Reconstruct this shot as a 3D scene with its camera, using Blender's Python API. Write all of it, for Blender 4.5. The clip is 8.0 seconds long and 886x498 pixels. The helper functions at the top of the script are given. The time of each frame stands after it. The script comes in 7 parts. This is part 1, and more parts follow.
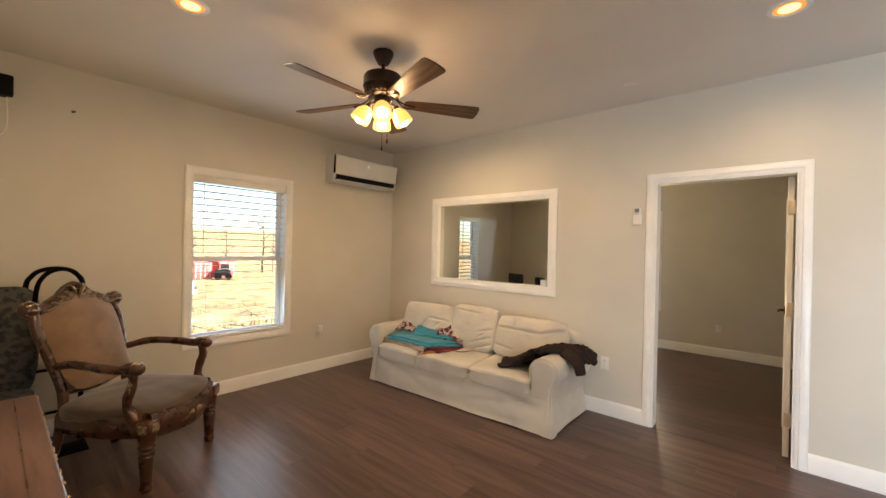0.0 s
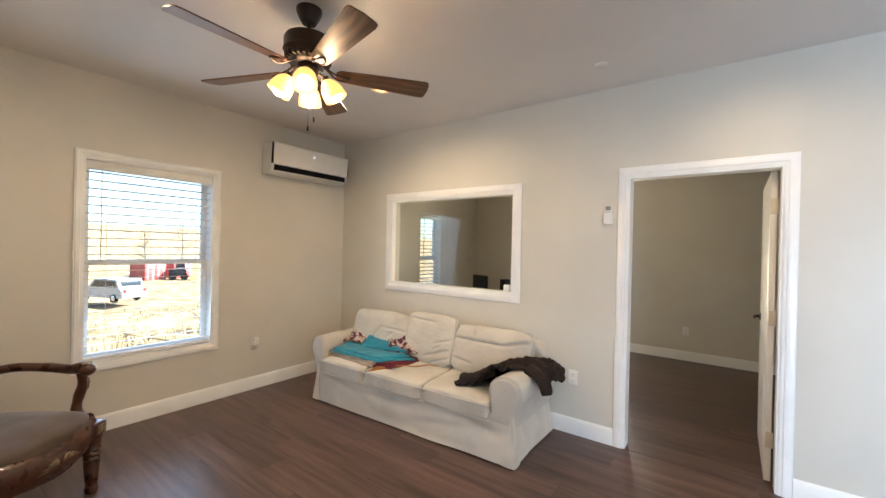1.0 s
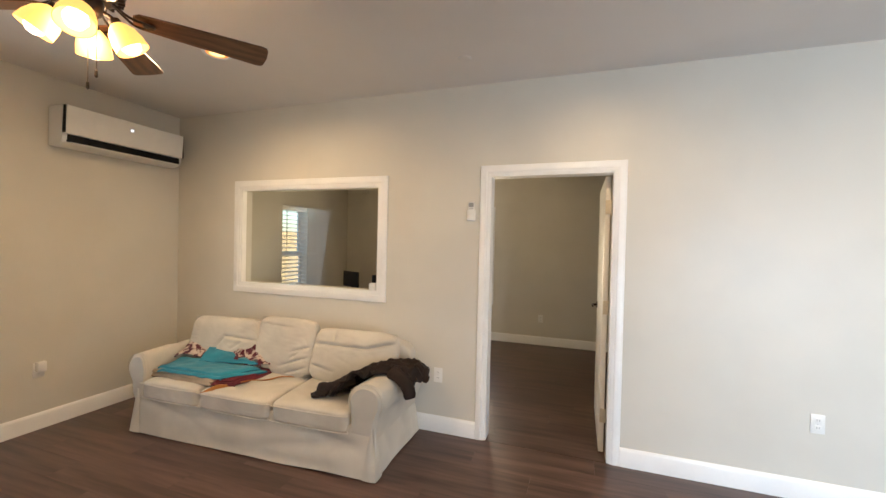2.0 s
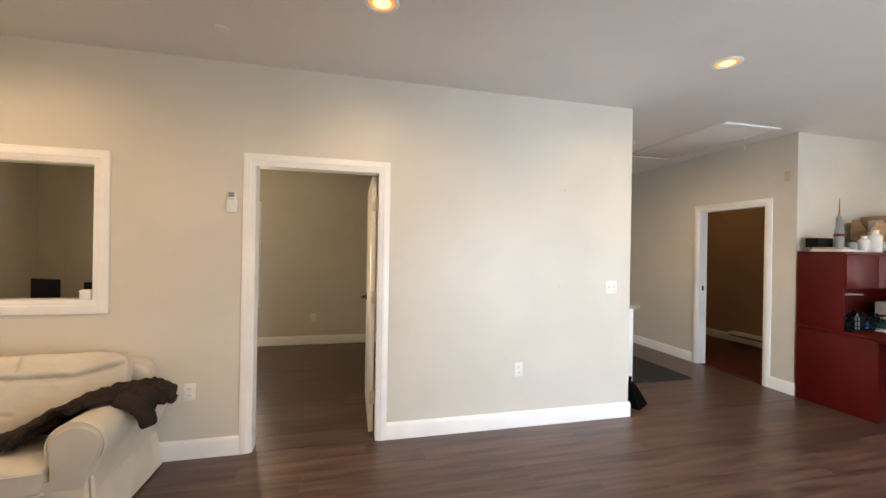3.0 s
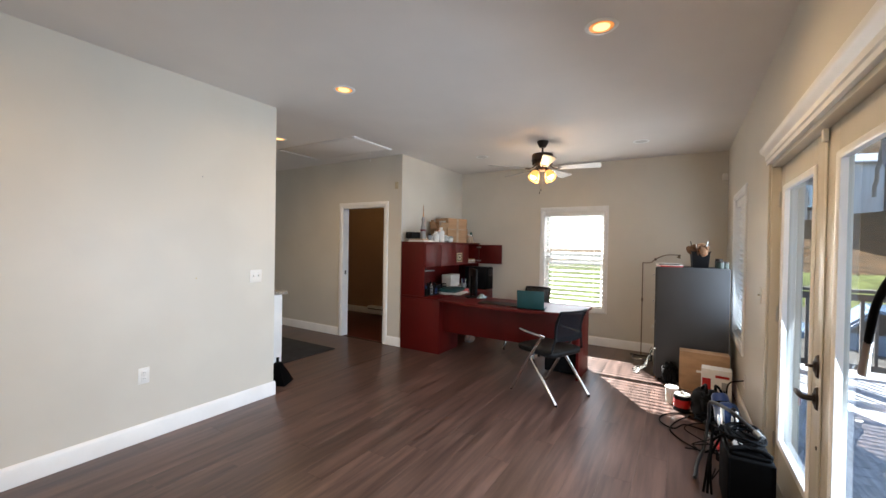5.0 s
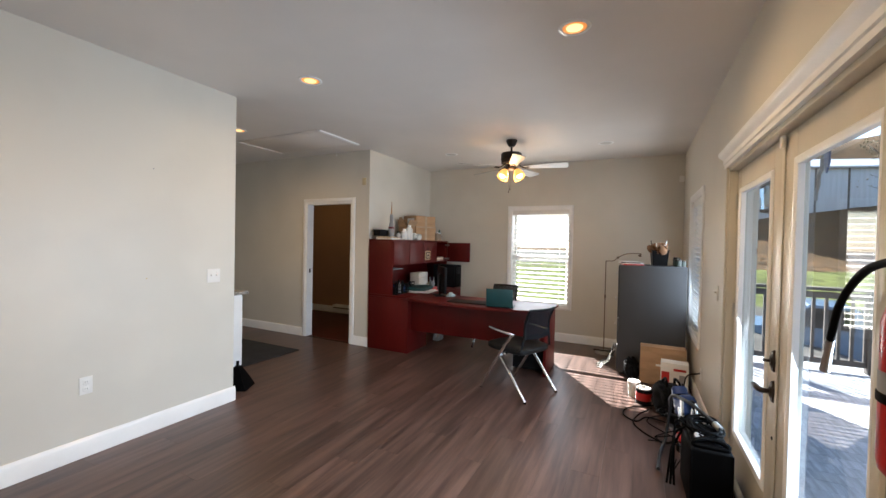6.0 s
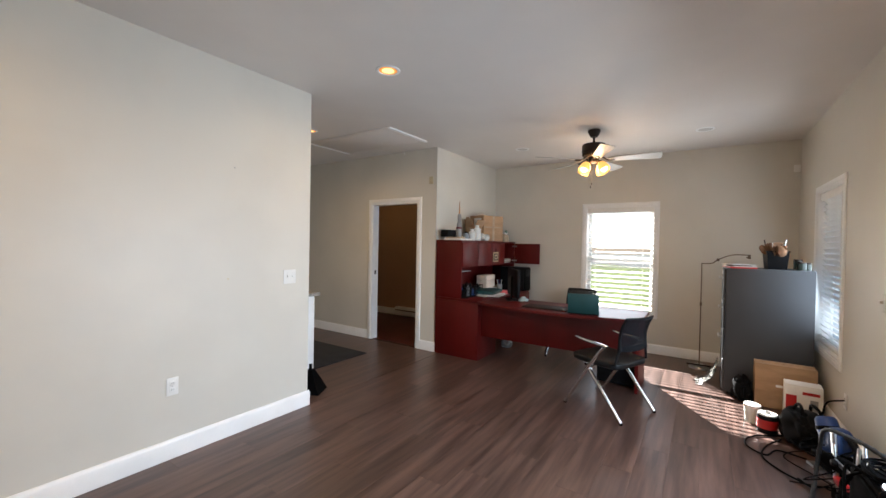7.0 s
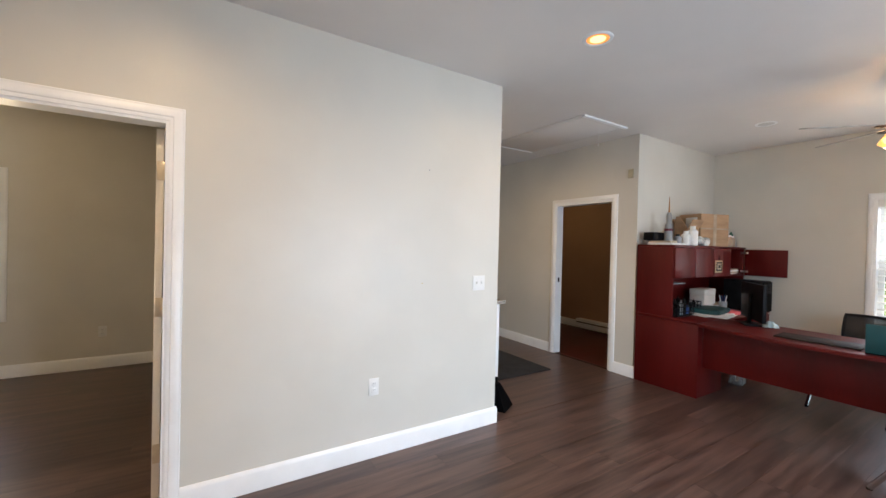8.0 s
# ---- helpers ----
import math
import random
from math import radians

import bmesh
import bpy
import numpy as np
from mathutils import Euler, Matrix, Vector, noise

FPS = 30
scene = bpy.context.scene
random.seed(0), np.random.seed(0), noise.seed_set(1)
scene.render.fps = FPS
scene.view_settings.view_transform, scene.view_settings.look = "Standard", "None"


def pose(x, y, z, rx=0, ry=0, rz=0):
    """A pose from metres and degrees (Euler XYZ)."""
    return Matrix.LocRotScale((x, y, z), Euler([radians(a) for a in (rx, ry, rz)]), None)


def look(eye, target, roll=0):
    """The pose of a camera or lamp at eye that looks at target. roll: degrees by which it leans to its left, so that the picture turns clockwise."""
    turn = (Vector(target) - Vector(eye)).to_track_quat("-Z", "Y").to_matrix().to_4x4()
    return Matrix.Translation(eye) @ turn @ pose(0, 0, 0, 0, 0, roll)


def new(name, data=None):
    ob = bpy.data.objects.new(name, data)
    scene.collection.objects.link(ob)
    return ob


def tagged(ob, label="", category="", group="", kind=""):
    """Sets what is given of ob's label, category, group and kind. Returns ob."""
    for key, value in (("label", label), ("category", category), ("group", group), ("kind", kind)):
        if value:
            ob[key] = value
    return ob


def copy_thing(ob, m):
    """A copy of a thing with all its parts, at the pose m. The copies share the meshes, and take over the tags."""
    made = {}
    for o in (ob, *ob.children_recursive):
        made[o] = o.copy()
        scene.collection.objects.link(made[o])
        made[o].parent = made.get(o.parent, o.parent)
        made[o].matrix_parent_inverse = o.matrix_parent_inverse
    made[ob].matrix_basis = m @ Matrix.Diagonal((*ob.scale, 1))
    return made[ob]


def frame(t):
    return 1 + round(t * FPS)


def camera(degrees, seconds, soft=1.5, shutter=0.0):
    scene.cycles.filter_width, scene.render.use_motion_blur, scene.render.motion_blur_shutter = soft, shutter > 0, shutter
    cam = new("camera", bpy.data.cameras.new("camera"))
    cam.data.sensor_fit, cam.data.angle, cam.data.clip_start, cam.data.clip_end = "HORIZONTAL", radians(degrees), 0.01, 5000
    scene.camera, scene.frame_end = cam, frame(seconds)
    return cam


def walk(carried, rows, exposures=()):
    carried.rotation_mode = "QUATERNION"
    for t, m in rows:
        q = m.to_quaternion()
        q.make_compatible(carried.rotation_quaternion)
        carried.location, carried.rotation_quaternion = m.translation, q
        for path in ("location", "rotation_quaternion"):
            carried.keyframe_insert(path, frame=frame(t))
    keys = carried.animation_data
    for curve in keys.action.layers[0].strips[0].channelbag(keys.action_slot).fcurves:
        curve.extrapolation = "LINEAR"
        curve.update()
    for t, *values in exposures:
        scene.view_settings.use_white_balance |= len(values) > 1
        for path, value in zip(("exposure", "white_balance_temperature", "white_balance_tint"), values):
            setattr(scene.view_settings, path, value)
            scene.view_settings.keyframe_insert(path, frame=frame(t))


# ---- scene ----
cam = camera(97.2, 8.0)
PATH = [
    (0, (1.052, 0.625, 1.45), (-0.252, 2.141, 1.448), 1.3),
    (0.5, (0.963, 0.846, 1.479), (-0.302, 2.396, 1.476), 1.3),
    (1, (0.886, 1.059, 1.48), (-0.297, 2.672, 1.473), 1.3),
    (1.2, (0.925, 1.182, 1.51), (-0.216, 2.825, 1.488), 1.4),
    (2.5, (0.892, 1.306, 1.495), (0.775, 3.302, 1.481), 1.1),
    (3, (0.923, 1.251, 1.462), (1.392, 3.195, 1.461), 1.0),
    (3.5, (0.958, 1.163, 1.468), (1.948, 2.901, 1.458), 0.9),
    (4, (0.991, 1.052, 1.454), (2.34, 2.528, 1.446), 0.8),
    (4.5, (1.019, 0.956, 1.459), (2.592, 2.19, 1.443), 0.9),
    (5, (1.023, 0.926, 1.464), (2.728, 1.971, 1.442), 1.0),
    (5.2, (1.03, 0.928, 1.447), (2.768, 1.916, 1.43), 0.9),
    (6.3, (1.064, 1.063, 1.48), (2.857, 1.949, 1.444), 1.3),
    (6.5, (1.092, 1.134, 1.449), (2.864, 2.061, 1.423), 1.1),
    (7, (1.157, 1.353, 1.447), (2.82, 2.464, 1.421), 1.1),
    (7.5, (1.213, 1.564, 1.448), (2.641, 2.965, 1.42), 1.2),
    (8, (1.284, 1.79, 1.441), (2.35, 3.482, 1.42), 1.4),
]
walk(cam, [(t, look(eye, target, roll)) for t, eye, target, roll in PATH], exposures=((0, 3.66, 6600, 9), (0.5, 3.83, 5600, 6), (1, 3.88, 5450, 6), (2.5, 3.68, 6350, 9), (3.5, 3.74, 6430, 10), (5, 3.36, 6250, 10), (6.5, 3.27, 6250, 10), (8, 3.55, 6000, 10)))

# ---- world and light ----
CEIL = 2.738
SUN_WAY = Vector((-1.22, -0.81, -1.0)).normalized()
world = bpy.data.worlds.new("sky")
scene.world = world
world.use_nodes = True
wn = world.node_tree
sky = wn.nodes.new("ShaderNodeTexSky")
sky.sky_type, sky.sun_disc = "NISHITA", False
sky.sun_elevation = math.asin(-SUN_WAY.z)
sky.sun_rotation = math.atan2(-SUN_WAY.x, -SUN_WAY.y)
wn.links.new(sky.outputs[0], wn.nodes["Background"].inputs[0])
wn.nodes["Background"].inputs[1].default_value = 0.07
sun = new("sun", bpy.data.lights.new("sun", "SUN"))
sun.data.energy, sun.data.angle, sun.data.color = 5.0, radians(0.35), (1.0, 0.95, 0.87)
sun.rotation_euler = SUN_WAY.to_track_quat("-Z", "Y").to_euler()
WARM = (1.0, 0.66, 0.34)
SPOT, DAY, FAN = 4.1, 3.2, 1.65


# ---- mesh helpers ----
def box(bm, x0, y0, z0, x1, y1, z1, m=None):
    """A box between two corners, optionally turned by m."""
    vs = [bm.verts.new((x, y, z)) for x in (x0, x1) for y in (y0, y1) for z in (z0, z1)]
    for f in ((0, 1, 3, 2), (4, 6, 7, 5), (0, 4, 5, 1), (2, 3, 7, 6), (0, 2, 6, 4), (1, 5, 7, 3)):
        bm.faces.new([vs[i] for i in f])
    if m is not None:
        bmesh.ops.transform(bm, matrix=m, verts=vs)
    return vs


def bbox(x0, y0, z0, x1, y1, z1, bevel=0.004, segments=2, m=None):
    """A bevelled box as a bmesh of its own."""
    bm = bmesh.new()
    box(bm, x0, y0, z0, x1, y1, z1)
    if bevel:
        bmesh.ops.bevel(bm, geom=bm.edges[:], offset=bevel, segments=segments, profile=0.5, affect="EDGES", clamp_overlap=True)
    if m is not None:
        bmesh.ops.transform(bm, matrix=m, verts=bm.verts[:])
    return bm


def sheet(axis, at, out, a0, a1, z0, z1):
    """One pane face on a plane, facing the side `out`."""
    bm = bmesh.new()
    c = [(a0, z0), (a1, z0), (a1, z1), (a0, z1)]
    if (axis == "x") == (out > 0):
        c.reverse()
    bm.faces.new([bm.verts.new((a, at, z) if axis == "x" else (at, a, z)) for a, z in c])
    return bm


def revolve(bm, profile, segments=24, m=None):
    """A turned form about z from rows of (radius, z)."""
    rings = []
    for r, z in profile:
        if r < 1e-5:
            rings.append([bm.verts.new((0, 0, z))])
        else:
            rings.append([bm.verts.new((r * math.cos(2 * math.pi * k / segments), r * math.sin(2 * math.pi * k / segments), z)) for k in range(segments)])
    for a, b in zip(rings, rings[1:]):
        for k in range(segments):
            j = (k + 1) % segments
            if len(a) == 1 and len(b) == 1:
                continue
            if len(a) == 1:
                bm.faces.new((a[0], b[j], b[k]))
            elif len(b) == 1:
                bm.faces.new((a[k], a[j], b[0]))
            else:
                bm.faces.new((a[k], a[j], b[j], b[k]))
    if m is not None:
        bmesh.ops.transform(bm, matrix=m, verts=[v for ring in rings for v in ring])
    return bm


def sweep(bm, pts, radius, segments=10, flat=1.0, up=None, closed=False):
    """A tube along points; radius a number or one per point; flat squeezes it along its binormal."""
    pts = [Vector(p) for p in pts]
    n = len(pts)
    radii = list(radius) if hasattr(radius, "__len__") else [radius] * n
    rings, normal = [], Vector(up) if up else None
    for i, p in enumerate(pts):
        a = pts[i - 1] if (i > 0 or closed) else p
        b = pts[(i + 1) % n] if (i < n - 1 or closed) else p
        t = (b - a).normalized()
        if normal is None:
            normal = t.orthogonal()
        normal = (normal - t * normal.dot(t))
        normal = normal.normalized() if normal.length > 1e-6 else t.orthogonal().normalized()
        side = t.cross(normal)
        rings.append([bm.verts.new(p + radii[i] * (math.cos(q) * normal + flat * math.sin(q) * side)) for q in (2 * math.pi * k / segments for k in range(segments))])
    pairs = list(zip(rings, rings[1:])) + ([(rings[-1], rings[0])] if closed else [])
    for a, b in pairs:
        for k in range(segments):
            j = (k + 1) % segments
            bm.faces.new((a[k], a[j], b[j], b[k]))
    if not closed:
        bm.faces.new(rings[0][::-1])
        bm.faces.new(rings[-1])
    return bm


def smooth_path(pts, steps=6):
    """Catmull-Rom points through pts."""
    p = [Vector(q) for q in pts]
    p = [p[0] * 2 - p[1]] + p + [p[-1] * 2 - p[-2]]
    out = []
    for i in range(1, len(p) - 2):
        for k in range(steps):
            t = k / steps
            out.append(0.5 * ((2 * p[i]) + (p[i + 1] - p[i - 1]) * t + (2 * p[i - 1] - 5 * p[i] + 4 * p[i + 1] - p[i + 2]) * t * t + (3 * p[i] - p[i - 1] - 3 * p[i + 1] + p[i + 2]) * t ** 3))
    out.append(p[-2])
    return out


def prism(bm, outline, h, axis="z", m=None):
    """An outline of (a, b) pairs extruded by h along an axis from 0."""
    def at(a, b, c):
        return {"z": (a, b, c), "y": (a, c, b), "x": (c, a, b)}[axis]
    lo = [bm.verts.new(at(a, b, 0)) for a, b in outline]
    hi = [bm.verts.new(at(a, b, h)) for a, b in outline]
    n = len(lo)
    bm.faces.new(lo[::-1])
    bm.faces.new(hi)
    for i in range(n):
        bm.faces.new((lo[i], lo[(i + 1) % n], hi[(i + 1) % n], hi[i]))
    if m is not None:
        bmesh.ops.transform(bm, matrix=m, verts=lo + hi)
    return bm


def cushion(w, d, h, n=14, puff=0.35, wrinkle=0.006, seed=0, power=5.0, m=None, sag=0.0):
    """A soft stuffed block, w x d x h about the origin, with puffed faces and creases."""
    bm = bmesh.new()
    bmesh.ops.create_cube(bm, size=2.0)
    bmesh.ops.subdivide_edges(bm, edges=bm.edges[:], cuts=n, use_grid_fill=True)
    for v in bm.verts:
        c = v.co.copy()
        k = (abs(c.x) ** power + abs(c.y) ** power + abs(c.z) ** power) ** (1 / power)
        c = c / k
        pz = 1 - puff * (max(abs(c.x) ** 3, abs(c.y) ** 3))
        p = Vector((c.x * w / 2, c.y * d / 2, c.z * h / 2 * pz))
        q = p * 7 + Vector((seed * 3.7, seed, 0))
        crease = abs(noise.noise(Vector((q.x + 0.8 * noise.noise(q * 0.7), q.y * 2.0, q.z)))) - 0.25
        p += c.normalized() * wrinkle * 2.2 * (noise.noise(q * 1.3) - 1.2 * max(0, 0.1 - abs(crease)) * 6)
        if c.z > 0:
            p.z -= sag * (1 - c.x ** 2) * (1 - c.y ** 2)
        v.co = p
    if m is not None:
        bmesh.ops.transform(bm, matrix=m, verts=bm.verts[:])
    return bm


def finish(bm, name, material, soft=True):
    if len(bm.faces) > 1:
        bmesh.ops.recalc_face_normals(bm, faces=bm.faces[:])
    me = bpy.data.meshes.new(name)
    bm.to_mesh(me)
    bm.free()
    me.materials.append(material)
    if soft:
        me.shade_smooth()
        me.set_sharp_from_angle(angle=radians(38))
    return me


def part(name, bm, material, parent, label="", m=None, soft=True):
    """Links a bmesh as one mesh object under a thing or a part."""
    ob = new(name, finish(bm, name, material, soft))
    ob.parent = parent
    if m is not None:
        ob.matrix_basis = m
    if label:
        ob["label"] = label
    return ob


def thing(name, at, label, category, group="", kind=""):
    """An Empty at a thing's base that parents its parts. at: a place or a pose."""
    ob = new(name)
    ob.empty_display_size = 0.1
    ob.matrix_basis = at if isinstance(at, Matrix) else Matrix.Translation(at)
    return tagged(ob, label, category, group, kind)


def solid(name, bm, material, label, category, at=None, group="", kind="", soft=True):
    """A thing that is one mesh."""
    ob = new(name, finish(bm, name, material, soft))
    if at is not None:
        ob.matrix_basis = at if isinstance(at, Matrix) else Matrix.Translation(at)
    return tagged(ob, label, category, group, kind)


# ---- materials ----
def material(name, color, rough=0.5, metal=0.0, vary=0.06, scale=6.0, grain=60.0, bump=0.05, depth=0.002, stretch=(1, 1, 1), color2=None, mix_at=(0.4, 0.6), sheen=0.0, coat=0.0, per_piece=0.0, rough_vary=0.08):
    """A surface with colour variation at two scales, fine relief and uneven gloss."""
    ma = bpy.data.materials.new(name)
    ma.use_nodes = True
    nt = ma.node_tree
    b = nt.nodes["Principled BSDF"]
    co = nt.nodes.new("ShaderNodeTexCoord")
    mp = nt.nodes.new("ShaderNodeMapping")
    mp.inputs["Scale"].default_value = stretch
    nt.links.new(co.outputs["Object"], mp.inputs[0])
    big, fine = nt.nodes.new("ShaderNodeTexNoise"), nt.nodes.new("ShaderNodeTexNoise")
    big.inputs["Scale"].default_value, fine.inputs["Scale"].default_value = scale, grain
    big.inputs["Detail"].default_value, fine.inputs["Detail"].default_value = 5, 3
    vec = mp.outputs[0]
    if per_piece:
        info = nt.nodes.new("ShaderNodeObjectInfo")
        add = nt.nodes.new("ShaderNodeVectorMath")
        add.operation = "MULTIPLY_ADD"
        add.inputs[1].default_value = (40, 40, 40)
        nt.links.new(info.outputs["Random"], add.inputs[0])
        nt.links.new(vec, add.inputs[2])
        vec = add.outputs[0]
    for t in (big, fine):
        nt.links.new(vec, t.inputs["Vector"])
    ramp = nt.nodes.new("ShaderNodeValToRGB")
    ramp.color_ramp.elements[0].position, ramp.color_ramp.elements[1].position = mix_at
    dark = [c * (1 - vary * 1.6) for c in color] if color2 is None else color2
    light = [min(1, c * (1 + vary)) for c in color]
    ramp.color_ramp.elements[0].color, ramp.color_ramp.elements[1].color = (*dark, 1), (*light, 1)
    nt.links.new(big.outputs["Fac"], ramp.inputs[0])
    hsv = nt.nodes.new("ShaderNodeHueSaturation")
    nt.links.new(ramp.outputs[0], hsv.inputs["Color"])
    val = nt.nodes.new("ShaderNodeMapRange")
    val.inputs["To Min"].default_value, val.inputs["To Max"].default_value = 1 - vary, 1 + vary
    nt.links.new(fine.outputs["Fac"], val.inputs["Value"])
    out = val.outputs[0]
    if per_piece:
        pr = nt.nodes.new("ShaderNodeMapRange")
        pr.inputs["To Min"].default_value, pr.inputs["To Max"].default_value = 1 - per_piece, 1 + per_piece
        nt.links.new(info.outputs["Random"], pr.inputs["Value"])
        mul = nt.nodes.new("ShaderNodeMath")
        mul.operation = "MULTIPLY"
        nt.links.new(out, mul.inputs[0])
        nt.links.new(pr.outputs[0], mul.inputs[1])
        out = mul.outputs[0]
    nt.links.new(out, hsv.inputs["Value"])
    nt.links.new(hsv.outputs[0], b.inputs["Base Color"])
    rr = nt.nodes.new("ShaderNodeMapRange")
    rr.inputs["To Min"].default_value, rr.inputs["To Max"].default_value = max(0.02, rough - rough_vary), min(1, rough + rough_vary)
    nt.links.new(big.outputs["Fac"], rr.inputs["Value"])
    nt.links.new(rr.outputs[0], b.inputs["Roughness"])
    b.inputs["Metallic"].default_value = metal
    b.inputs["Sheen Weight"].default_value = sheen
    b.inputs["Coat Weight"].default_value = coat
    b.inputs["Coat Roughness"].default_value = 0.12
    if bump:
        bp = nt.nodes.new("ShaderNodeBump")
        bp.inputs["Strength"].default_value, bp.inputs["Distance"].default_value = bump, depth
        nt.links.new(fine.outputs["Fac"], bp.inputs["Height"])
        nt.links.new(bp.outputs[0], b.inputs["Normal"])
    return ma


def glow(name, color, strength):
    ma = bpy.data.materials.new(name)
    ma.use_nodes = True
    b = ma.node_tree.nodes["Principled BSDF"]
    b.inputs["Base Color"].default_value = (*color, 1)
    b.inputs["Emission Color"].default_value = (*color, 1)
    b.inputs["Emission Strength"].default_value = strength
    return ma


def see_through(name, color, rough, share):
    """A woven net: part open holes, part thread."""
    ma = material(name, color, rough, vary=0.15, grain=300, bump=0.3, depth=0.001)
    nt = ma.node_tree
    mix, tr = nt.nodes.new("ShaderNodeMixShader"), nt.nodes.new("ShaderNodeBsdfTransparent")
    mix.inputs[0].default_value = share
    nt.links.new(nt.nodes["Principled BSDF"].outputs[0], mix.inputs[1])
    nt.links.new(tr.outputs[0], mix.inputs[2])
    nt.links.new(mix.outputs[0], nt.nodes["Material Output"].inputs[0])
    return ma


def glass(name, color=(1, 1, 1), rough=0.0, ior=1.45):
    """A thin pane: clear, with the mirror gloss of glass."""
    ma = bpy.data.materials.new(name)
    ma.use_nodes = True
    nt = ma.node_tree
    nt.nodes.clear()
    o = nt.nodes.new("ShaderNodeOutputMaterial")
    mix, tr, gl, fr = (nt.nodes.new("ShaderNode" + k) for k in ("MixShader", "BsdfTransparent", "BsdfGlossy", "Fresnel"))
    tr.inputs[0].default_value = (*color, 1)
    gl.inputs["Roughness"].default_value = rough
    fr.inputs[0].default_value = ior
    for a, b in ((fr.outputs[0], mix.inputs[0]), (tr.outputs[0], mix.inputs[1]), (gl.outputs[0], mix.inputs[2]), (mix.outputs[0], o.inputs[0])):
        nt.links.new(a, b)
    return ma


PAINT = material("greige_wall_paint", (0.65, 0.62, 0.55), 0.42, vary=0.02, scale=1.5, grain=180, bump=0.12, depth=0.001)
CEILING = material("ceiling_paint", (0.74, 0.70, 0.66), 0.6, vary=0.02, scale=1.2, grain=160, bump=0.12, depth=0.001)
TRIM = material("white_trim_paint", (0.86, 0.86, 0.85), 0.32, vary=0.02, scale=4, grain=120, bump=0.04, depth=0.001)
PLANK = material("dark_vinyl_plank", (0.106, 0.063, 0.051), 0.34, vary=0.18, scale=2.0, grain=18, bump=0.14, depth=0.001, stretch=(0.8, 11, 1), color2=(0.044, 0.025, 0.020), mix_at=(0.32, 0.68), per_piece=0.20)
SUBFLOOR = material("floor_underlay", (0.03, 0.02, 0.015), 0.8)
GLASS = glass("window_glass", (0.50, 0.535, 0.54))
DOOR_GLASS = glass("door_glass", (0.58, 0.615, 0.64))
DARK_GLASS = glass("interior_glass", (0.62, 0.60, 0.54), ior=1.45)
VINYL = material("white_vinyl", (0.80, 0.81, 0.80), 0.35, vary=0.02, bump=0.02)
SLAT = material("blind_slat", (0.80, 0.79, 0.76), 0.55, vary=0.03, bump=0.03)
BRONZE = material("oil_rubbed_bronze", (0.035, 0.026, 0.022), 0.38, metal=0.75, vary=0.15, bump=0.05)
STEEL = material("brushed_steel", (0.55, 0.55, 0.54), 0.3, metal=1.0, vary=0.05, bump=0.03)
PLASTIC = material("white_plastic", (0.79, 0.78, 0.75), 0.35, vary=0.02, bump=0.02)
BLACK = material("black_plastic", (0.007, 0.007, 0.008), 0.45, vary=0.15, bump=0.06)


# ---- structure ----
def wall(name, axis, at, thick, a0, a1, openings=(), top=CEIL, bottom=0.0, mat=PAINT, label="smooth greige painted interior wall"):
    """A wall along an axis ("x" or "y") from a0 to a1; its face at `at`, its body reaching `thick` beyond. openings: (a0, a1, z0, z1)."""
    bm = bmesh.new()
    lo, hi = sorted((at, at + thick))

    def block(p, q, z0, z1):
        if q - p > 1e-4 and z1 - z0 > 1e-4:
            box(bm, *((p, lo, z0, q, hi, z1) if axis == "x" else (lo, p, z0, hi, q, z1)))
    here = a0
    for o0, o1, z0, z1 in sorted(openings):
        block(here, o0, bottom, top)
        block(o0, o1, bottom, z0)
        block(o0, o1, z1, top)
        here = o1
    block(here, a1, bottom, top)
    ob = new(name, finish(bm, name, mat, soft=False))
    return tagged(ob, label, "wall", kind="structure")


WX0, WX1, SY, NY, BY, HY = -3.0, 7.21, 0.440, 4.245, 7.4, 8.2
T = 0.115
DOOR_N = (0.262, 1.158, 0.0, 2.045)
IWIN = (-2.17, -0.67, 1.075, 1.99)
HALL_DOOR = (4.64, 5.50, 0.0, 2.02)
W_WIN = (1.815, 2.735, 0.53, 2.10)
E_WIN = (1.915, 2.83, 0.53, 2.03)
S_WIN = (5.46, 6.32, 0.56, 2.01)
FRENCH = (2.38, 4.31, 0.0, 2.03)
BW_WIN = (5.74, 6.31, 0.62, 2.02)
BN_WIN = (-1.22, -0.37, 0.62, 2.05)

wall("wall_west", "y", WX0, -0.16, SY - 0.16, BY + 0.16, (W_WIN, BW_WIN))
wall("wall_south", "x", SY, -0.16, WX0, WX1, (FRENCH, S_WIN))
wall("wall_east", "y", WX1, 0.16, SY - 0.16, 4.39, (E_WIN,))
TAN = material("tan_wall_paint", (0.40, 0.255, 0.155), 0.5, vary=0.03, scale=1.5, grain=180, bump=0.12, depth=0.001)
wall("wall_side_room_east", "y", WX1, 0.16, 4.39, HY + 0.16, mat=TAN, label="tan brown painted wall of the side room")
wall("wall_north", "x", NY, T, WX0, 3.365, (IWIN, DOOR_N))
wall("wall_hall_west", "y", 3.365, -T, NY + T, HY)
wall("wall_back_room_north", "x", BY, 0.16, WX0, 3.25, (BN_WIN,))
wall("wall_hall_east", "y", 5.445, T, 4.335, HY, (HALL_DOOR,))
wall("wall_office_north", "x", 4.335, T, 5.445 + T, WX1)
wall("wall_hall_north", "x", HY, 0.16, 3.25, WX1)
bm = bmesh.new()
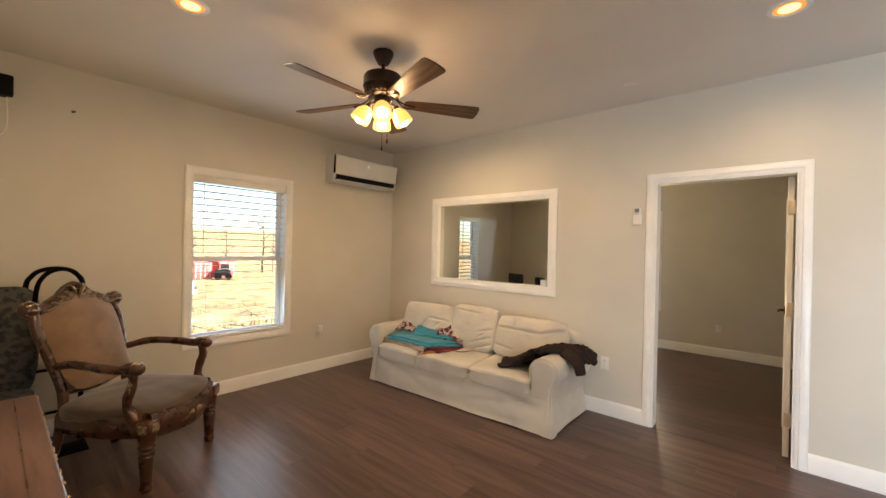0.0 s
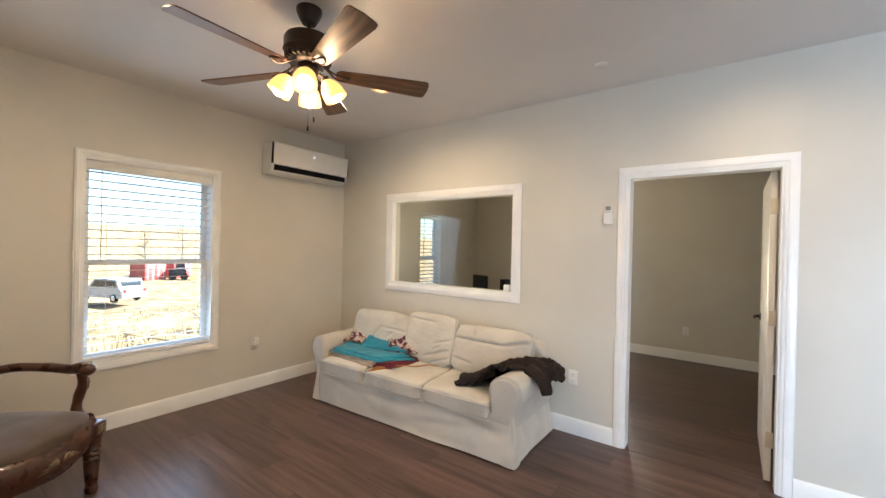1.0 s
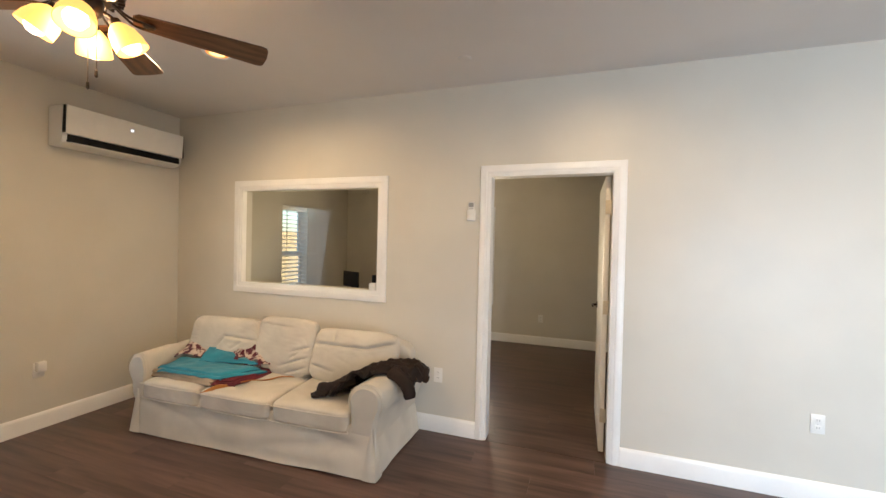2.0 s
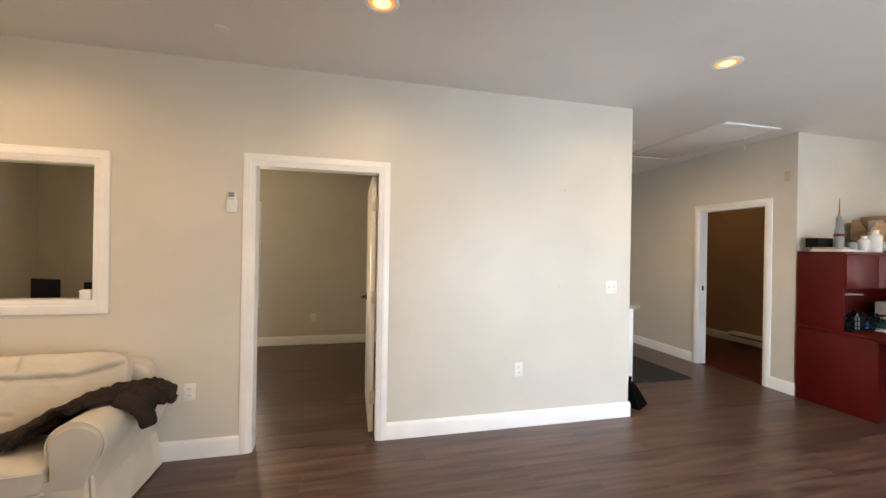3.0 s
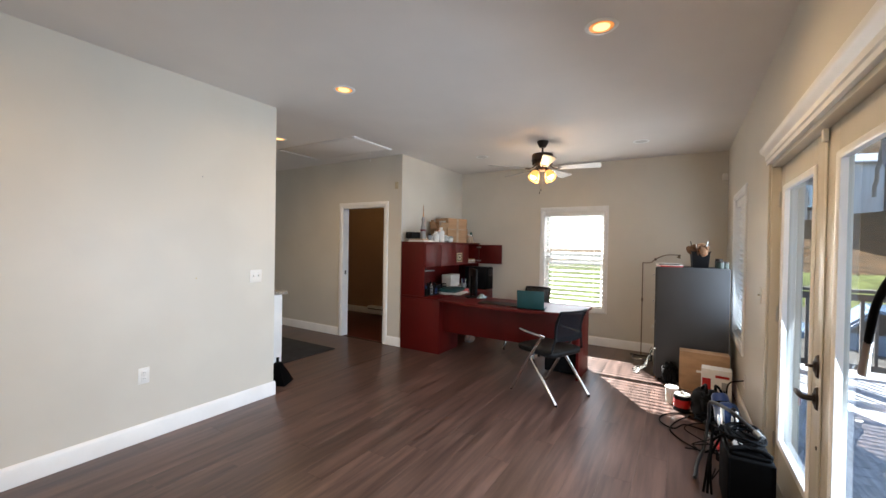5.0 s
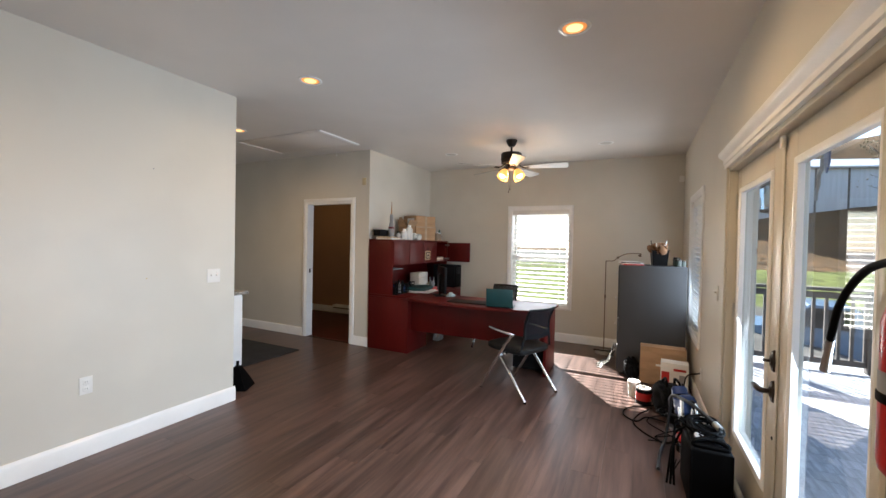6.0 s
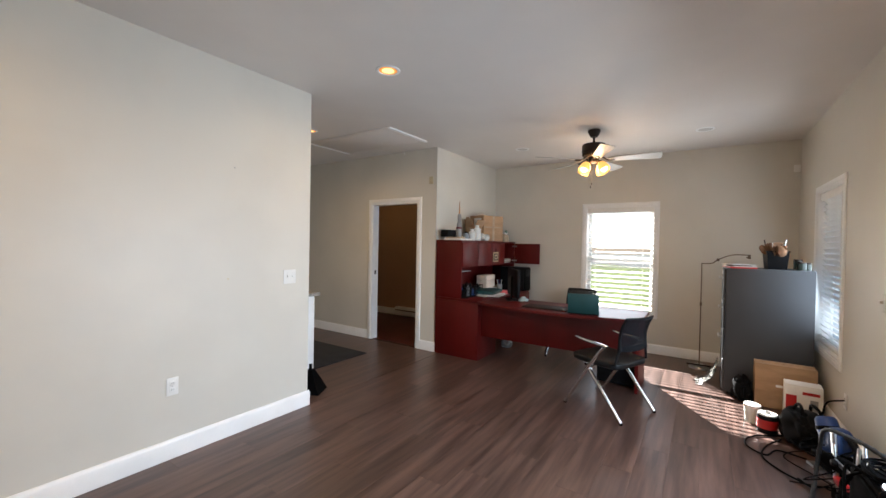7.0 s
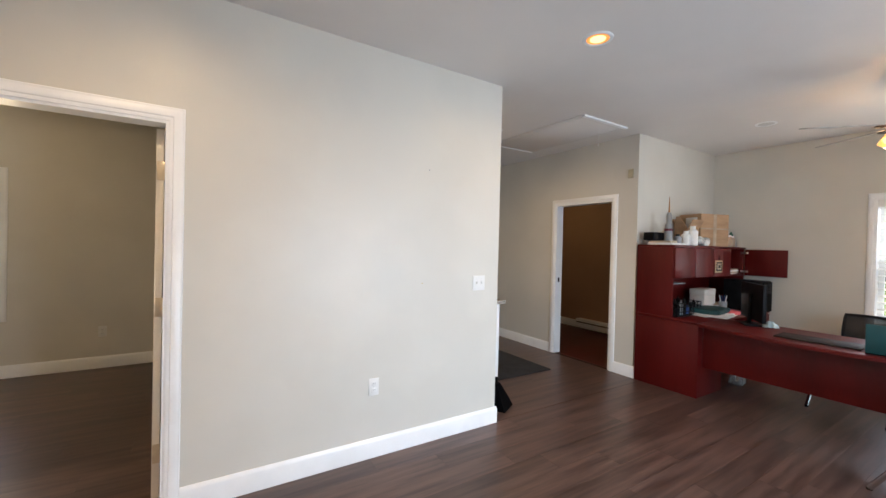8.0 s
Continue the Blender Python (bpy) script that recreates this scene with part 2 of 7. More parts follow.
box(bm, WX0 - 0.16, SY - 0.16, CEIL, WX1 + 0.16, HY + 0.16, CEIL + 0.2)
tagged(new("ceiling", finish(bm, "ceiling", CEILING, False)), "flat painted drywall ceiling", "ceiling", kind="structure")
bm = bmesh.new()
box(bm, WX0 - 0.16, SY - 0.16, -0.2, WX1 + 0.16, HY + 0.16, -0.006)
floor = tagged(new("floor", finish(bm, "floor", SUBFLOOR, False)), "dark brown wood-look vinyl plank floor", "floor", kind="structure")


def frame_strip(bm, axis, at, out, a0, a1, z0, z1, profile, closed):
    """A mitred moulding round an opening on a wall face. profile: (outward from the opening's edge, proud of the wall). out: +1 or -1, the side it faces."""
    if closed:
        corners = [(a0, z0, -1, -1), (a0, z1, -1, 1), (a1, z1, 1, 1), (a1, z0, 1, -1)]
    else:
        corners = [(a0, z0, -1, 0), (a0, z1, -1, 1), (a1, z1, 1, 1), (a1, z0, 1, 0)]
    rings = []
    for a, z, da, dz in corners:
        ring = []
        for u, v in profile:
            p, q, d = a + da * u, z + dz * u, at + out * v
            ring.append(bm.verts.new((p, d, q) if axis == "x" else (d, p, q)))
        rings.append(ring)
    n = len(profile)
    pairs = list(zip(rings, rings[1:])) + ([(rings[-1], rings[0])] if closed else [])
    for r, s in pairs:
        for k in range(n):
            j = (k + 1) % n
            bm.faces.new((r[k], r[j], s[j], s[k]))
    if not closed:
        bm.faces.new(rings[0])
        bm.faces.new(rings[-1][::-1])
    return bm


CASING = [(-0.004, 0.0), (-0.004, 0.009), (0.004, 0.011), (0.014, 0.011), (0.018, 0.015), (0.050, 0.017), (0.056, 0.013), (0.062, 0.013), (0.066, 0.009), (0.066, 0.0)]


def casing(name, axis, at, out, op, closed=False, label="white painted moulded door casing", category="door casing", grow=1.0):
    bm = frame_strip(bmesh.new(), axis, at, out, *op, [(u * grow, v) for u, v in CASING], closed)
    ob = new(name, finish(bm, name, TRIM))
    return tagged(ob, label, category, kind="structure")


def lining(name, axis, lo, hi, op, closed=False, inset=0.018):
    """The jamb boards that line an opening from lo to hi through the wall."""
    a0, a1, z0, z1 = op
    bm = bmesh.new()

    def put(p, q, y0, y1):
        box(bm, *((p, lo, y0, q, hi, y1) if axis == "x" else (lo, p, y0, hi, q, y1)))
    put(a0 + 0.001, a0 + inset, z0, z1 - inset)
    put(a1 - inset, a1 - 0.001, z0, z1 - inset)
    put(a0 + 0.001, a1 - 0.001, z1 - inset, z1 - 0.001)
    if closed:
        put(a0 + 0.001, a1 - 0.001, z0 - 0.001, z0 + inset)
    ob = new(name, finish(bm, name, TRIM, False))
    return tagged(ob, "white painted jamb boards lining the opening", "door jamb", kind="structure")


casing("trim_door_north", "x", NY, -1, DOOR_N)
casing("trim_door_back_room", "x", NY + T, 1, DOOR_N)
lining("jamb_door_north", "x", NY - 0.002, NY + T + 0.002, DOOR_N)
casing("trim_interior_window", "x", NY, -1, IWIN, True, "white painted picture-frame casing round the interior window", "window casing", 1.12)
casing("trim_interior_window_back", "x", NY + T, 1, IWIN, True, "white painted picture-frame casing round the interior window", "window casing")
lining("jamb_interior_window", "x", NY - 0.002, NY + T + 0.002, IWIN, True)
casing("trim_hall_door", "y", 5.445, -1, HALL_DOOR)
lining("jamb_hall_door", "y", 5.443, 5.445 + T + 0.002, HALL_DOOR)
pane = thing("interior_window", (0, 0, 0), "fixed clear glass pane in the interior window opening", "window", kind="structure")
part("pane", sheet("x", NY + 0.05, -1, IWIN[0] + 0.018, IWIN[1] - 0.018, IWIN[2] + 0.018, IWIN[3] - 0.018), DARK_GLASS, pane).visible_shadow = False


def baseboard(axis, at, out, a0, a1, h=0.128, t=0.016):
    prof = [(0, 0), (t, 0), (t, h - 0.022), (t * 0.75, h - 0.012), (t * 0.45, h - 0.004), (t * 0.3, h), (0, h)]
    bm = bmesh.new()
    ends = []
    for a in (a0, a1):
        ends.append([bm.verts.new((a, at + out * u, z) if axis == "x" else (at + out * u, a, z)) for u, z in prof])
    n = len(prof)
    for k in range(n):
        bm.faces.new((ends[0][k], ends[0][(k + 1) % n], ends[1][(k + 1) % n], ends[1][k]))
    bm.faces.new(ends[0][::-1])
    bm.faces.new(ends[1])
    ob = new("baseboard", finish(bm, "baseboard", TRIM))
    return tagged(ob, "white painted wooden baseboard along the wall", "baseboard", kind="structure")


baseboard("y", WX0, 1, SY, NY)
baseboard("x", NY, -1, WX0 + 0.016, DOOR_N[0] - 0.066)
baseboard("x", NY, -1, DOOR_N[1] + 0.066, 3.365 + 0.016)
baseboard("y", 3.365, 1, NY, 4.66)
baseboard("y", 5.445, -1, 5.445 + 0.125, HY)
baseboard("y", 5.445, -1, 4.335 - 0.016, HALL_DOOR[0] - 0.066)
baseboard("x", 4.335, -1, 5.445, WX1 - 0.016)
baseboard("y", WX1, -1, SY + 0.016, 4.335)
baseboard("x", SY, 1, FRENCH[1] + 0.08, WX1)
baseboard("x", SY, 1, WX0 + 0.016, FRENCH[0] - 0.08)
baseboard("x", BY, -1, WX0 + 0.016, 3.25)
baseboard("y", WX0, 1, NY + T + 0.016, BY)
baseboard("x", NY + T, 1, WX0, DOOR_N[0] - 0.066)
baseboard("y", WX1, -1, 4.46, HY)


# ---- windows ----
def window(name, axis, at, out, op, slats, tilt, label, cased=True, wand=True):
    """A double-hung vinyl window with a horizontal blind. at: the inner wall face; out: +1 or -1, towards the room."""
    a0, a1, z0, z1 = op
    win = thing(name, (0, 0, 0), label, "window", kind="structure")

    def blk(name, p, q, d0, d1, y0, y1, mat, parent, bevel=0.003, lab=""):
        d0, d1 = sorted((at + out * d0, at + out * d1))
        b = bbox(p, d0, y0, q, d1, y1, bevel) if axis == "x" else bbox(d0, p, y0, d1, q, y1, bevel)
        return part(name, b, mat, parent, lab)
    if cased:
        part("casing", frame_strip(bmesh.new(), axis, at, out, a0, a1, z0, z1, [(u * 0.82, v) for u, v in CASING], True), TRIM, win)
    mid = (z0 + z1) / 2 - 0.015
    # jamb lining, frame and two sashes
    for p, q, y0, y1 in ((a0 + 0.001, a0 + 0.015, z0, z1), (a1 - 0.015, a1 - 0.001, z0, z1), (a0 + 0.015, a1 - 0.015, z1 - 0.015, z1 - 0.001), (a0 + 0.015, a1 - 0.015, z0 + 0.001, z0 + 0.02)):
        blk("jamb", p, q, -0.16, 0.001, y0, y1, TRIM if cased else PAINT, win, 0)
    i0, i1 = a0 + 0.015, a1 - 0.015
    for s, (y0, y1, d) in enumerate(((z0 + 0.02, mid + 0.02, -0.10), (mid - 0.02, z1 - 0.015, -0.13))):
        sash = blk("sash", i0, i0 + 0.045, d, d - 0.03, y0, y1, VINYL, win)
        blk("stile", i1 - 0.045, i1, d, d - 0.03, y0, y1, VINYL, sash)
        blk("rail", i0 + 0.045, i1 - 0.045, d, d - 0.03, y0, y0 + 0.045, VINYL, sash)
        blk("rail", i0 + 0.045, i1 - 0.045, d, d - 0.03, y1 - 0.04, y1, VINYL, sash)
        g = part("pane", sheet(axis, at + out * (d - 0.015), out, i0 + 0.045, i1 - 0.045, y0 + 0.045, y1 - 0.04), GLASS, sash)
        g.visible_shadow = False
    # the blind: valance, slats, bottom rail, wand and ladder cords
    blind = blk("blind", i0 + 0.002, i1 - 0.002, -0.012, -0.02, z1 - 0.09, z1 - 0.016, SLAT, win, 0.003, "white horizontal slat blind, lowered with slats open")
    blk("headrail", i0 + 0.01, i1 - 0.01, -0.022, -0.068, z1 - 0.06, z1 - 0.016, SLAT, blind)
    w = i1 - i0 - 0.012
    bm = bmesh.new()
    box(bm, -w / 2, -0.025, -0.0014, w / 2, 0.025, 0.0014)
    bmesh.ops.bevel(bm, geom=[e for e in bm.edges if abs(e.verts[0].co.x - e.verts[1].co.x) > 0.1], offset=0.0012, segments=1, affect="EDGES")
    me = finish(bm, "slat", SLAT, False)
    top, low = z1 - 0.10, z0 + 0.075
    for k in range(slats):
        s = new("slat", me)
        s.parent = blind
        z = top + (low - top) * k / (slats - 1)
        turn = pose(0, 0, 0, tilt + random.uniform(-0.5, 0.5), 0, 0)
        d = at + out * -0.047
        s.matrix_basis = (Matrix.Translation(((i0 + i1) / 2, d, z)) @ turn) if axis == "x" else (Matrix.Translation((d, (i0 + i1) / 2, z)) @ pose(0, 0, 0, 0, 0, 90) @ turn)
    blk("bottom_rail", i0 + 0.008, i1 - 0.008, -0.022, -0.072, z0 + 0.026, z0 + 0.048, SLAT, blind)
    for a in (i0 + 0.13, i1 - 0.13):
        blk("ladder_cord", a - 0.0012, a + 0.0012, -0.0215, -0.0235, z0 + 0.04, z1 - 0.06, SLAT, blind, 0)
    if wand:
        blk("wand", i0 + 0.09, i0 + 0.097, -0.002, -0.009, mid + 0.04, z1 - 0.07, SLAT, blind, 0.002)
    return win


window("window_west", "y", WX0, 1, W_WIN, 23, -7, "white double-hung window with open white slat blind")
window("window_east", "y", WX1, -1, E_WIN, 20, -16, "white double-hung window with open white slat blind", wand=False)
window("window_south", "x", SY, 1, S_WIN, 26, 52, "white double-hung window with half-closed white slat blind")
window("window_back_west", "y", WX0, 1, BW_WIN, 22, 12, "double-hung window with open slat blind in a plain painted reveal", False)
window("window_back_north", "x", BY, -1, BN_WIN, 25, 25, "white double-hung window with half-open slat blind in the back room")


# ---- doors ----
HINGE = material("pale_hinge_metal", (0.75, 0.70, 0.60), 0.35, metal=0.6, vary=0.05, bump=0.02)
# inner door, swung open into the back room
door = thing("door_back_room", pose(DOOR_N[1] - 0.064, NY + T + 0.004, 0, 0, 0, -90.5), "white painted hollow-core door standing open into the back room", "door", kind="structure")
part("slab", bbox(-0.85, 0.0, 0.012, -0.004, 0.035, 2.02, 0.003), TRIM, door)
for s in (-0.008, 0.043):
    part("panel_moulding", frame_strip(bmesh.new(), "x", 0.0 if s < 0 else 0.035, -1 if s < 0 else 1, -0.72, -0.13, 1.1, 1.86, [(0, 0), (0, 0.004), (0.012, 0.006), (0.022, 0)], True), TRIM, door)
    part("panel_moulding", frame_strip(bmesh.new(), "x", 0.0 if s < 0 else 0.035, -1 if s < 0 else 1, -0.72, -0.13, 0.2, 0.92, [(0, 0), (0, 0.004), (0.012, 0.006), (0.022, 0)], True), TRIM, door)
for s in (-1, 1):
    b = revolve(bmesh.new(), [(0, 0), (0.03, 0), (0.03, 0.006), (0.011, 0.012), (0.011, 0.04), (0, 0.045)], 16, Matrix.Translation((-0.79, 0.0 if s < 0 else 0.035, 0.98)) @ pose(0, 0, 0, 90 if s < 0 else -90, 0, 0))
    sweep(b, [(-0.79, -0.04 if s < 0 else 0.075, 0.98), (-0.74, -0.043 if s < 0 else 0.078, 0.982), (-0.68, -0.043 if s < 0 else 0.078, 0.978)], [0.009, 0.010, 0.007], 8)
    part("lever_handle", b, BRONZE, door, "dark bronze lever handle")
for z in (0.28, 1.07, 1.80):
    part("hinge", bbox(-0.006, 0.004, z - 0.05, 0.003, 0.044, z + 0.05, 0.002), HINGE, door, "pale brass-toned butt hinge")

# French doors
FD = 0.395
fr_a0, fr_a1, fr_z1 = FRENCH[0], FRENCH[1], FRENCH[3]
fdoor = thing("door_french", (0, 0, 0), "cream painted double French doors with full glass, closed", "door", kind="structure")
CREAM = material("cream_door_paint", (0.58, 0.545, 0.465), 0.33, vary=0.03, scale=3, grain=90, bump=0.05, depth=0.001)
for nm, b in (("jamb", bbox(fr_a0 + 0.001, SY - 0.16, 0, fr_a0 + 0.03, SY + 0.002, fr_z1 - 0.03, 0.002)), ("jamb", bbox(fr_a1 - 0.03, SY - 0.16, 0, fr_a1 - 0.001, SY + 0.002, fr_z1 - 0.03, 0.002)), ("head_jamb", bbox(fr_a0 + 0.001, SY - 0.16, fr_z1 - 0.03, fr_a1 - 0.001, SY + 0.002, fr_z1 - 0.001, 0.002)), ("threshold", bbox(fr_a0 + 0.03, SY - 0.16, 0, fr_a1 - 0.03, SY - 0.01, 0.022, 0.004))):
    part(nm, b, STEEL if nm == "threshold" else CREAM, fdoor)
mid_x = (fr_a0 + fr_a1) / 2
for side, (p, q) in enumerate(((fr_a0 + 0.032, mid_x - 0.002), (mid_x + 0.002, fr_a1 - 0.032))):
    y0, y1 = FD - 0.045, FD
    zt = fr_z1 - 0.034
    sp, sq = (0.10, 0.150) if side == 0 else (0.150, 0.10)
    leaf = part("leaf", bbox(p, y0, 0.024, p + sp, y1, zt, 0.003), CREAM, fdoor)
    part("stile", bbox(q - sq, y0, 0.024, q, y1, zt, 0.003), CREAM, leaf)
    part("top_rail", bbox(p + sp, y0, zt - 0.13, q - sq, y1, zt, 0.003), CREAM, leaf)
    part("bottom_rail", bbox(p + sp, y0, 0.024, q - sq, y1, 0.27, 0.003), CREAM, leaf)
    part("glazing_bead", frame_strip(bmesh.new(), "x", y1, 1, p + sp, q - sq, 0.27, zt - 0.13, [(-0.03, -0.02), (-0.03, 0.004), (-0.02, 0.010), (-0.006, 0.012), (0.004, 0.004), (0.004, 0)], True), TRIM, leaf)
    g = part("pane", sheet("x", y0 + 0.02, 1, p + sp, q - sq, 0.27, zt - 0.13), DOOR_GLASS, leaf)
    g.visible_shadow = False
part("astragal", bbox(mid_x - 0.018, FD + 0.001, 0.03, mid_x + 0.016, FD + 0.006, fr_z1 - 0.04, 0.002), CREAM, fdoor)
# lock set on the active leaf
kx = mid_x + 0.042
for z, lever in ((0.948, False), (0.803, True)):
    b = revolve(bmesh.new(), [(0, 0.020), (0.014, 0.020), (0.020, 0.015), (0.030, 0.012), (0.034, 0.004), (0.034, 0)], 20, Matrix.Translation((kx, FD, z)) @ pose(0, 0, 0, -90, 0, 0) @ Matrix.Diagonal((1, 1.55, 1, 1)))
    if lever:
        sweep(b, smooth_path([(kx, FD + 0.015, z), (kx, FD + 0.05, z), (kx + 0.02, FD + 0.060, z + 0.004), (kx + 0.055, FD + 0.060, z + 0.006), (kx + 0.095, FD + 0.058, z + 0.001)], 4), [0.012] * 8 + [0.013] * 3 + [0.012, 0.012, 0.012, 0.011, 0.011, 0.009], 10)
    else:
        sweep(b, [(kx, FD + 0.015, z), (kx, FD + 0.035, z)], 0.007, 8)
        sweep(b, [(kx, FD + 0.036, z - 0.004), (kx + 0.001, FD + 0.037, z), (kx, FD + 0.036, z + 0.004)], 0.011, 8)
    part("door_handle" if lever else "deadbolt", b, BRONZE, fdoor, "dark bronze lever handle" if lever else "dark bronze thumb-turn deadbolt")
part("plug", revolve(bmesh.new(), [(0, 0.004), (0.008, 0.004), (0.009, 0)], 12, Matrix.Translation((kx + 0.004, FD, 0.58)) @ pose(0, 0, 0, -90, 0, 0)), BRONZE, fdoor)
for x in (fr_a1 - 0.03, fr_a0 + 0.03):
    for z in (0.25, 1.06, 1.79):
        part("hinge", bbox(x - 0.014, FD - 0.002, z - 0.05, x + 0.014, FD + 0.011, z + 0.05, 0.003), STEEL, fdoor, "satin steel butt hinge")
part("sensor", bbox(mid_x - 0.040, FD + 0.007, 1.935, mid_x - 0.012, FD + 0.026, 1.99, 0.003), PLASTIC, fdoor, "small white alarm contact")
# casing with a crowned head
part("side_casing", bbox(fr_a1 - 0.012, SY + 0.002, 0, fr_a1 + 0.03, SY + 0.016, fr_z1, 0.003), CREAM, fdoor)
part("side_casing", bbox(fr_a0 - 0.03, SY + 0.002, 0, fr_a0 + 0.012, SY + 0.016, fr_z1, 0.003), CREAM, fdoor)
b = bmesh.new()
prof = [(0, 0), (0.018, 0), (0.018, 0.02), (0.024, 0.024), (0.024, 0.045), (0.03, 0.052), (0.042, 0.060), (0.05, 0.072), (0.05, 0.084), (0, 0.084)]
prism(b, [(SY + 0.001 + u * 1.2, fr_z1 - 0.006 + v * 1.25) for u, v in prof], fr_a1 - fr_a0 + 0.09, "x", Matrix.Translation((fr_a0 - 0.045, 0, 0)))
part("head_casing", b, TRIM, fdoor, "white crown-profiled head casing")

# ---- lamps ----
LENS = glow("lamp_lens", (1.0, 0.60, 0.22), 0.20)
# the baffle glows by itself to give the orange halo round the lens
LENS_HALO = glow("lamp_lens_halo", (1.0, 0.36, 0.07), 0.065)
DEAD_LENS = material("unlit_lens", (0.55, 0.54, 0.52), 0.4, vary=0.02)


def downlight(x, y, on=True, watts=SPOT, cone=176, warmth=WARM):
    lamp = thing("recessed_light", (x, y, CEIL), "lit round recessed ceiling light with white trim ring" if on else "unlit round recessed ceiling light with white trim ring", "ceiling light", "recessed lights")
    part("trim_ring", revolve(bmesh.new(), [(0.068, -0.002), (0.072, -0.007), (0.088, -0.005), (0.092, 0.0)], 32), TRIM, lamp)
    part("lens", revolve(bmesh.new(), [(0, -0.005), (0.03, -0.0055), (0.047, -0.004)], 32), LENS if on else DEAD_LENS, lamp)
    part("baffle", revolve(bmesh.new(), [(0.046, -0.0035), (0.060, -0.003), (0.069, -0.002)], 32), LENS_HALO if on else DEAD_LENS, lamp, "lamp rim with an amber glow of its own for the lens halo" if on else "")
    if on:
        li = new("bulb", bpy.data.lights.new("bulb", "SPOT"))
        li.parent = lamp
        li.location = (0, 0, -0.02)
        li.data.energy, li.data.color, li.data.shadow_soft_size = watts, warmth, 0.06
        li.data.spot_size, li.data.spot_blend = radians(cone), 0.8
    return lamp


for x, y, on, share in ((-1.39, 3.28, True, 1.5), (-1.39, 1.32, True, 0.8), (1.07, 3.31, True, 0.9), (1.07, 1.33, True, 1.05), (3.36, 3.35, True, 0.6), (3.42, 1.35, True, 1.65), (6.11, 3.41, False, 0), (6.23, 1.37, False, 0), (4.08, 5.21, True, 1.25)):
    downlight(x, y, on, SPOT * share)
# an unseen lamp, added to light the side room behind the hall door
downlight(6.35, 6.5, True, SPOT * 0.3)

# daylight standing in the openings
DAY_TINT = (0.78, 0.89, 1.0)


def daylight(x, y, z, wide, high, watts, tilt, turn, tint=DAY_TINT, spread=170):
    li = new("daylight", bpy.data.lights.new("daylight", "AREA"))
    li.data.shape, li.data.size, li.data.size_y = "RECTANGLE", wide, high
    li.data.energy, li.data.color, li.data.spread = watts, tint, radians(spread)
    li.matrix_basis = pose(x, y, z, tilt, 0, turn)


for x0, x1 in ((fr_a0 + 0.16, mid_x - 0.18), (mid_x + 0.18, fr_a1 - 0.16)):
    daylight((x0 + x1) / 2, FD + 0.014, 1.08, x1 - x0, 1.5, DAY * 1.05, 73, 0, (0.73, 0.865, 1.0), 138)
daylight((S_WIN[0] + S_WIN[1]) / 2, SY - 0.005, 1.28, 0.76, 1.28, DAY * 0.5, 84, 0)
daylight(WX0 + 0.004, (W_WIN[0] + W_WIN[1]) / 2, 1.30, 0.84, 1.40, DAY * 0.24, 82, -90)
# the east window's slats throw the sky's light up to the ceiling
daylight(WX1 - 0.004, (E_WIN[0] + E_WIN[1]) / 2, 1.28, 0.84, 1.36, DAY * 0.28, 106, 90, (0.95, 0.97, 1.0))
# no daylight: a warm lamp added at the back north window brightens that room
daylight((BN_WIN[0] + BN_WIN[1]) / 2, BY - 0.004, 1.33, 0.74, 1.3, 4.4, 122, 180, (1.0, 0.74, 0.42), 130)
GRASS = material("dry_winter_grass", (0.26, 0.175, 0.085), 0.95, vary=0.3, scale=0.8, grain=14, bump=0.6, depth=0.03, color2=(0.15, 0.105, 0.055))


# ---- more materials ----
LINEN = material("cream_slipcover", (0.57, 0.535, 0.465), 0.9, vary=0.06, scale=3, grain=240, bump=0.25, depth=0.001, sheen=0.08)
CARVED = material("carved_dark_walnut", (0.055, 0.017, 0.006), 0.28, vary=0.08, scale=14, grain=45, bump=0.06, depth=0.001, coat=0.4)
GILT = material("rubbed_gilt_carving", (0.25, 0.19, 0.11), 0.45, vary=0.35, scale=40, grain=120, bump=0.3, depth=0.002)
SUEDE = material("tan_suede", (0.185, 0.112, 0.062), 0.85, vary=0.12, scale=7, grain=180, bump=0.15, depth=0.001, sheen=0.4)
TAUPE = material("taupe_seat_fabric", (0.085, 0.056, 0.036), 0.85, vary=0.1, scale=5, grain=200, bump=0.2, depth=0.001, sheen=0.3)
BRASS = material("nailhead_brass", (0.45, 0.30, 0.12), 0.35, metal=0.9)
WALNUT = material("fan_blade_walnut", (0.125, 0.058, 0.028), 0.35, vary=0.25, scale=3, grain=30, bump=0.05, stretch=(1.5, 14, 1))
PALE_BLADE = material("fan_blade_pale", (0.42, 0.40, 0.37), 0.4, vary=0.1, scale=3, grain=30, bump=0.05, stretch=(1.5, 14, 1))
SHADE = glow("frosted_lit_glass", (1.0, 0.50, 0.12), 0.11)
BULB = glow("hot_bulb", (1.0, 0.75, 0.45), 0.75)
MAHOGANY = material("mahogany_laminate", (0.090, 0.0036, 0.0028), 0.45, vary=0.16, scale=1.1, grain=14, bump=0.01, stretch=(5, 5, 0.8), coat=0.04, mix_at=(0.25, 0.75))
GREY_METAL = material("grey_enamelled_steel", (0.052, 0.056, 0.063), 0.6, vary=0.05, scale=2, grain=150, bump=0.05)
LAMP_METAL = material("antique_brass", (0.16, 0.115, 0.075), 0.4, metal=0.5, vary=0.15, bump=0.05)
NET = see_through("office_chair_net", (0.010, 0.010, 0.012), 0.8, 0.3)
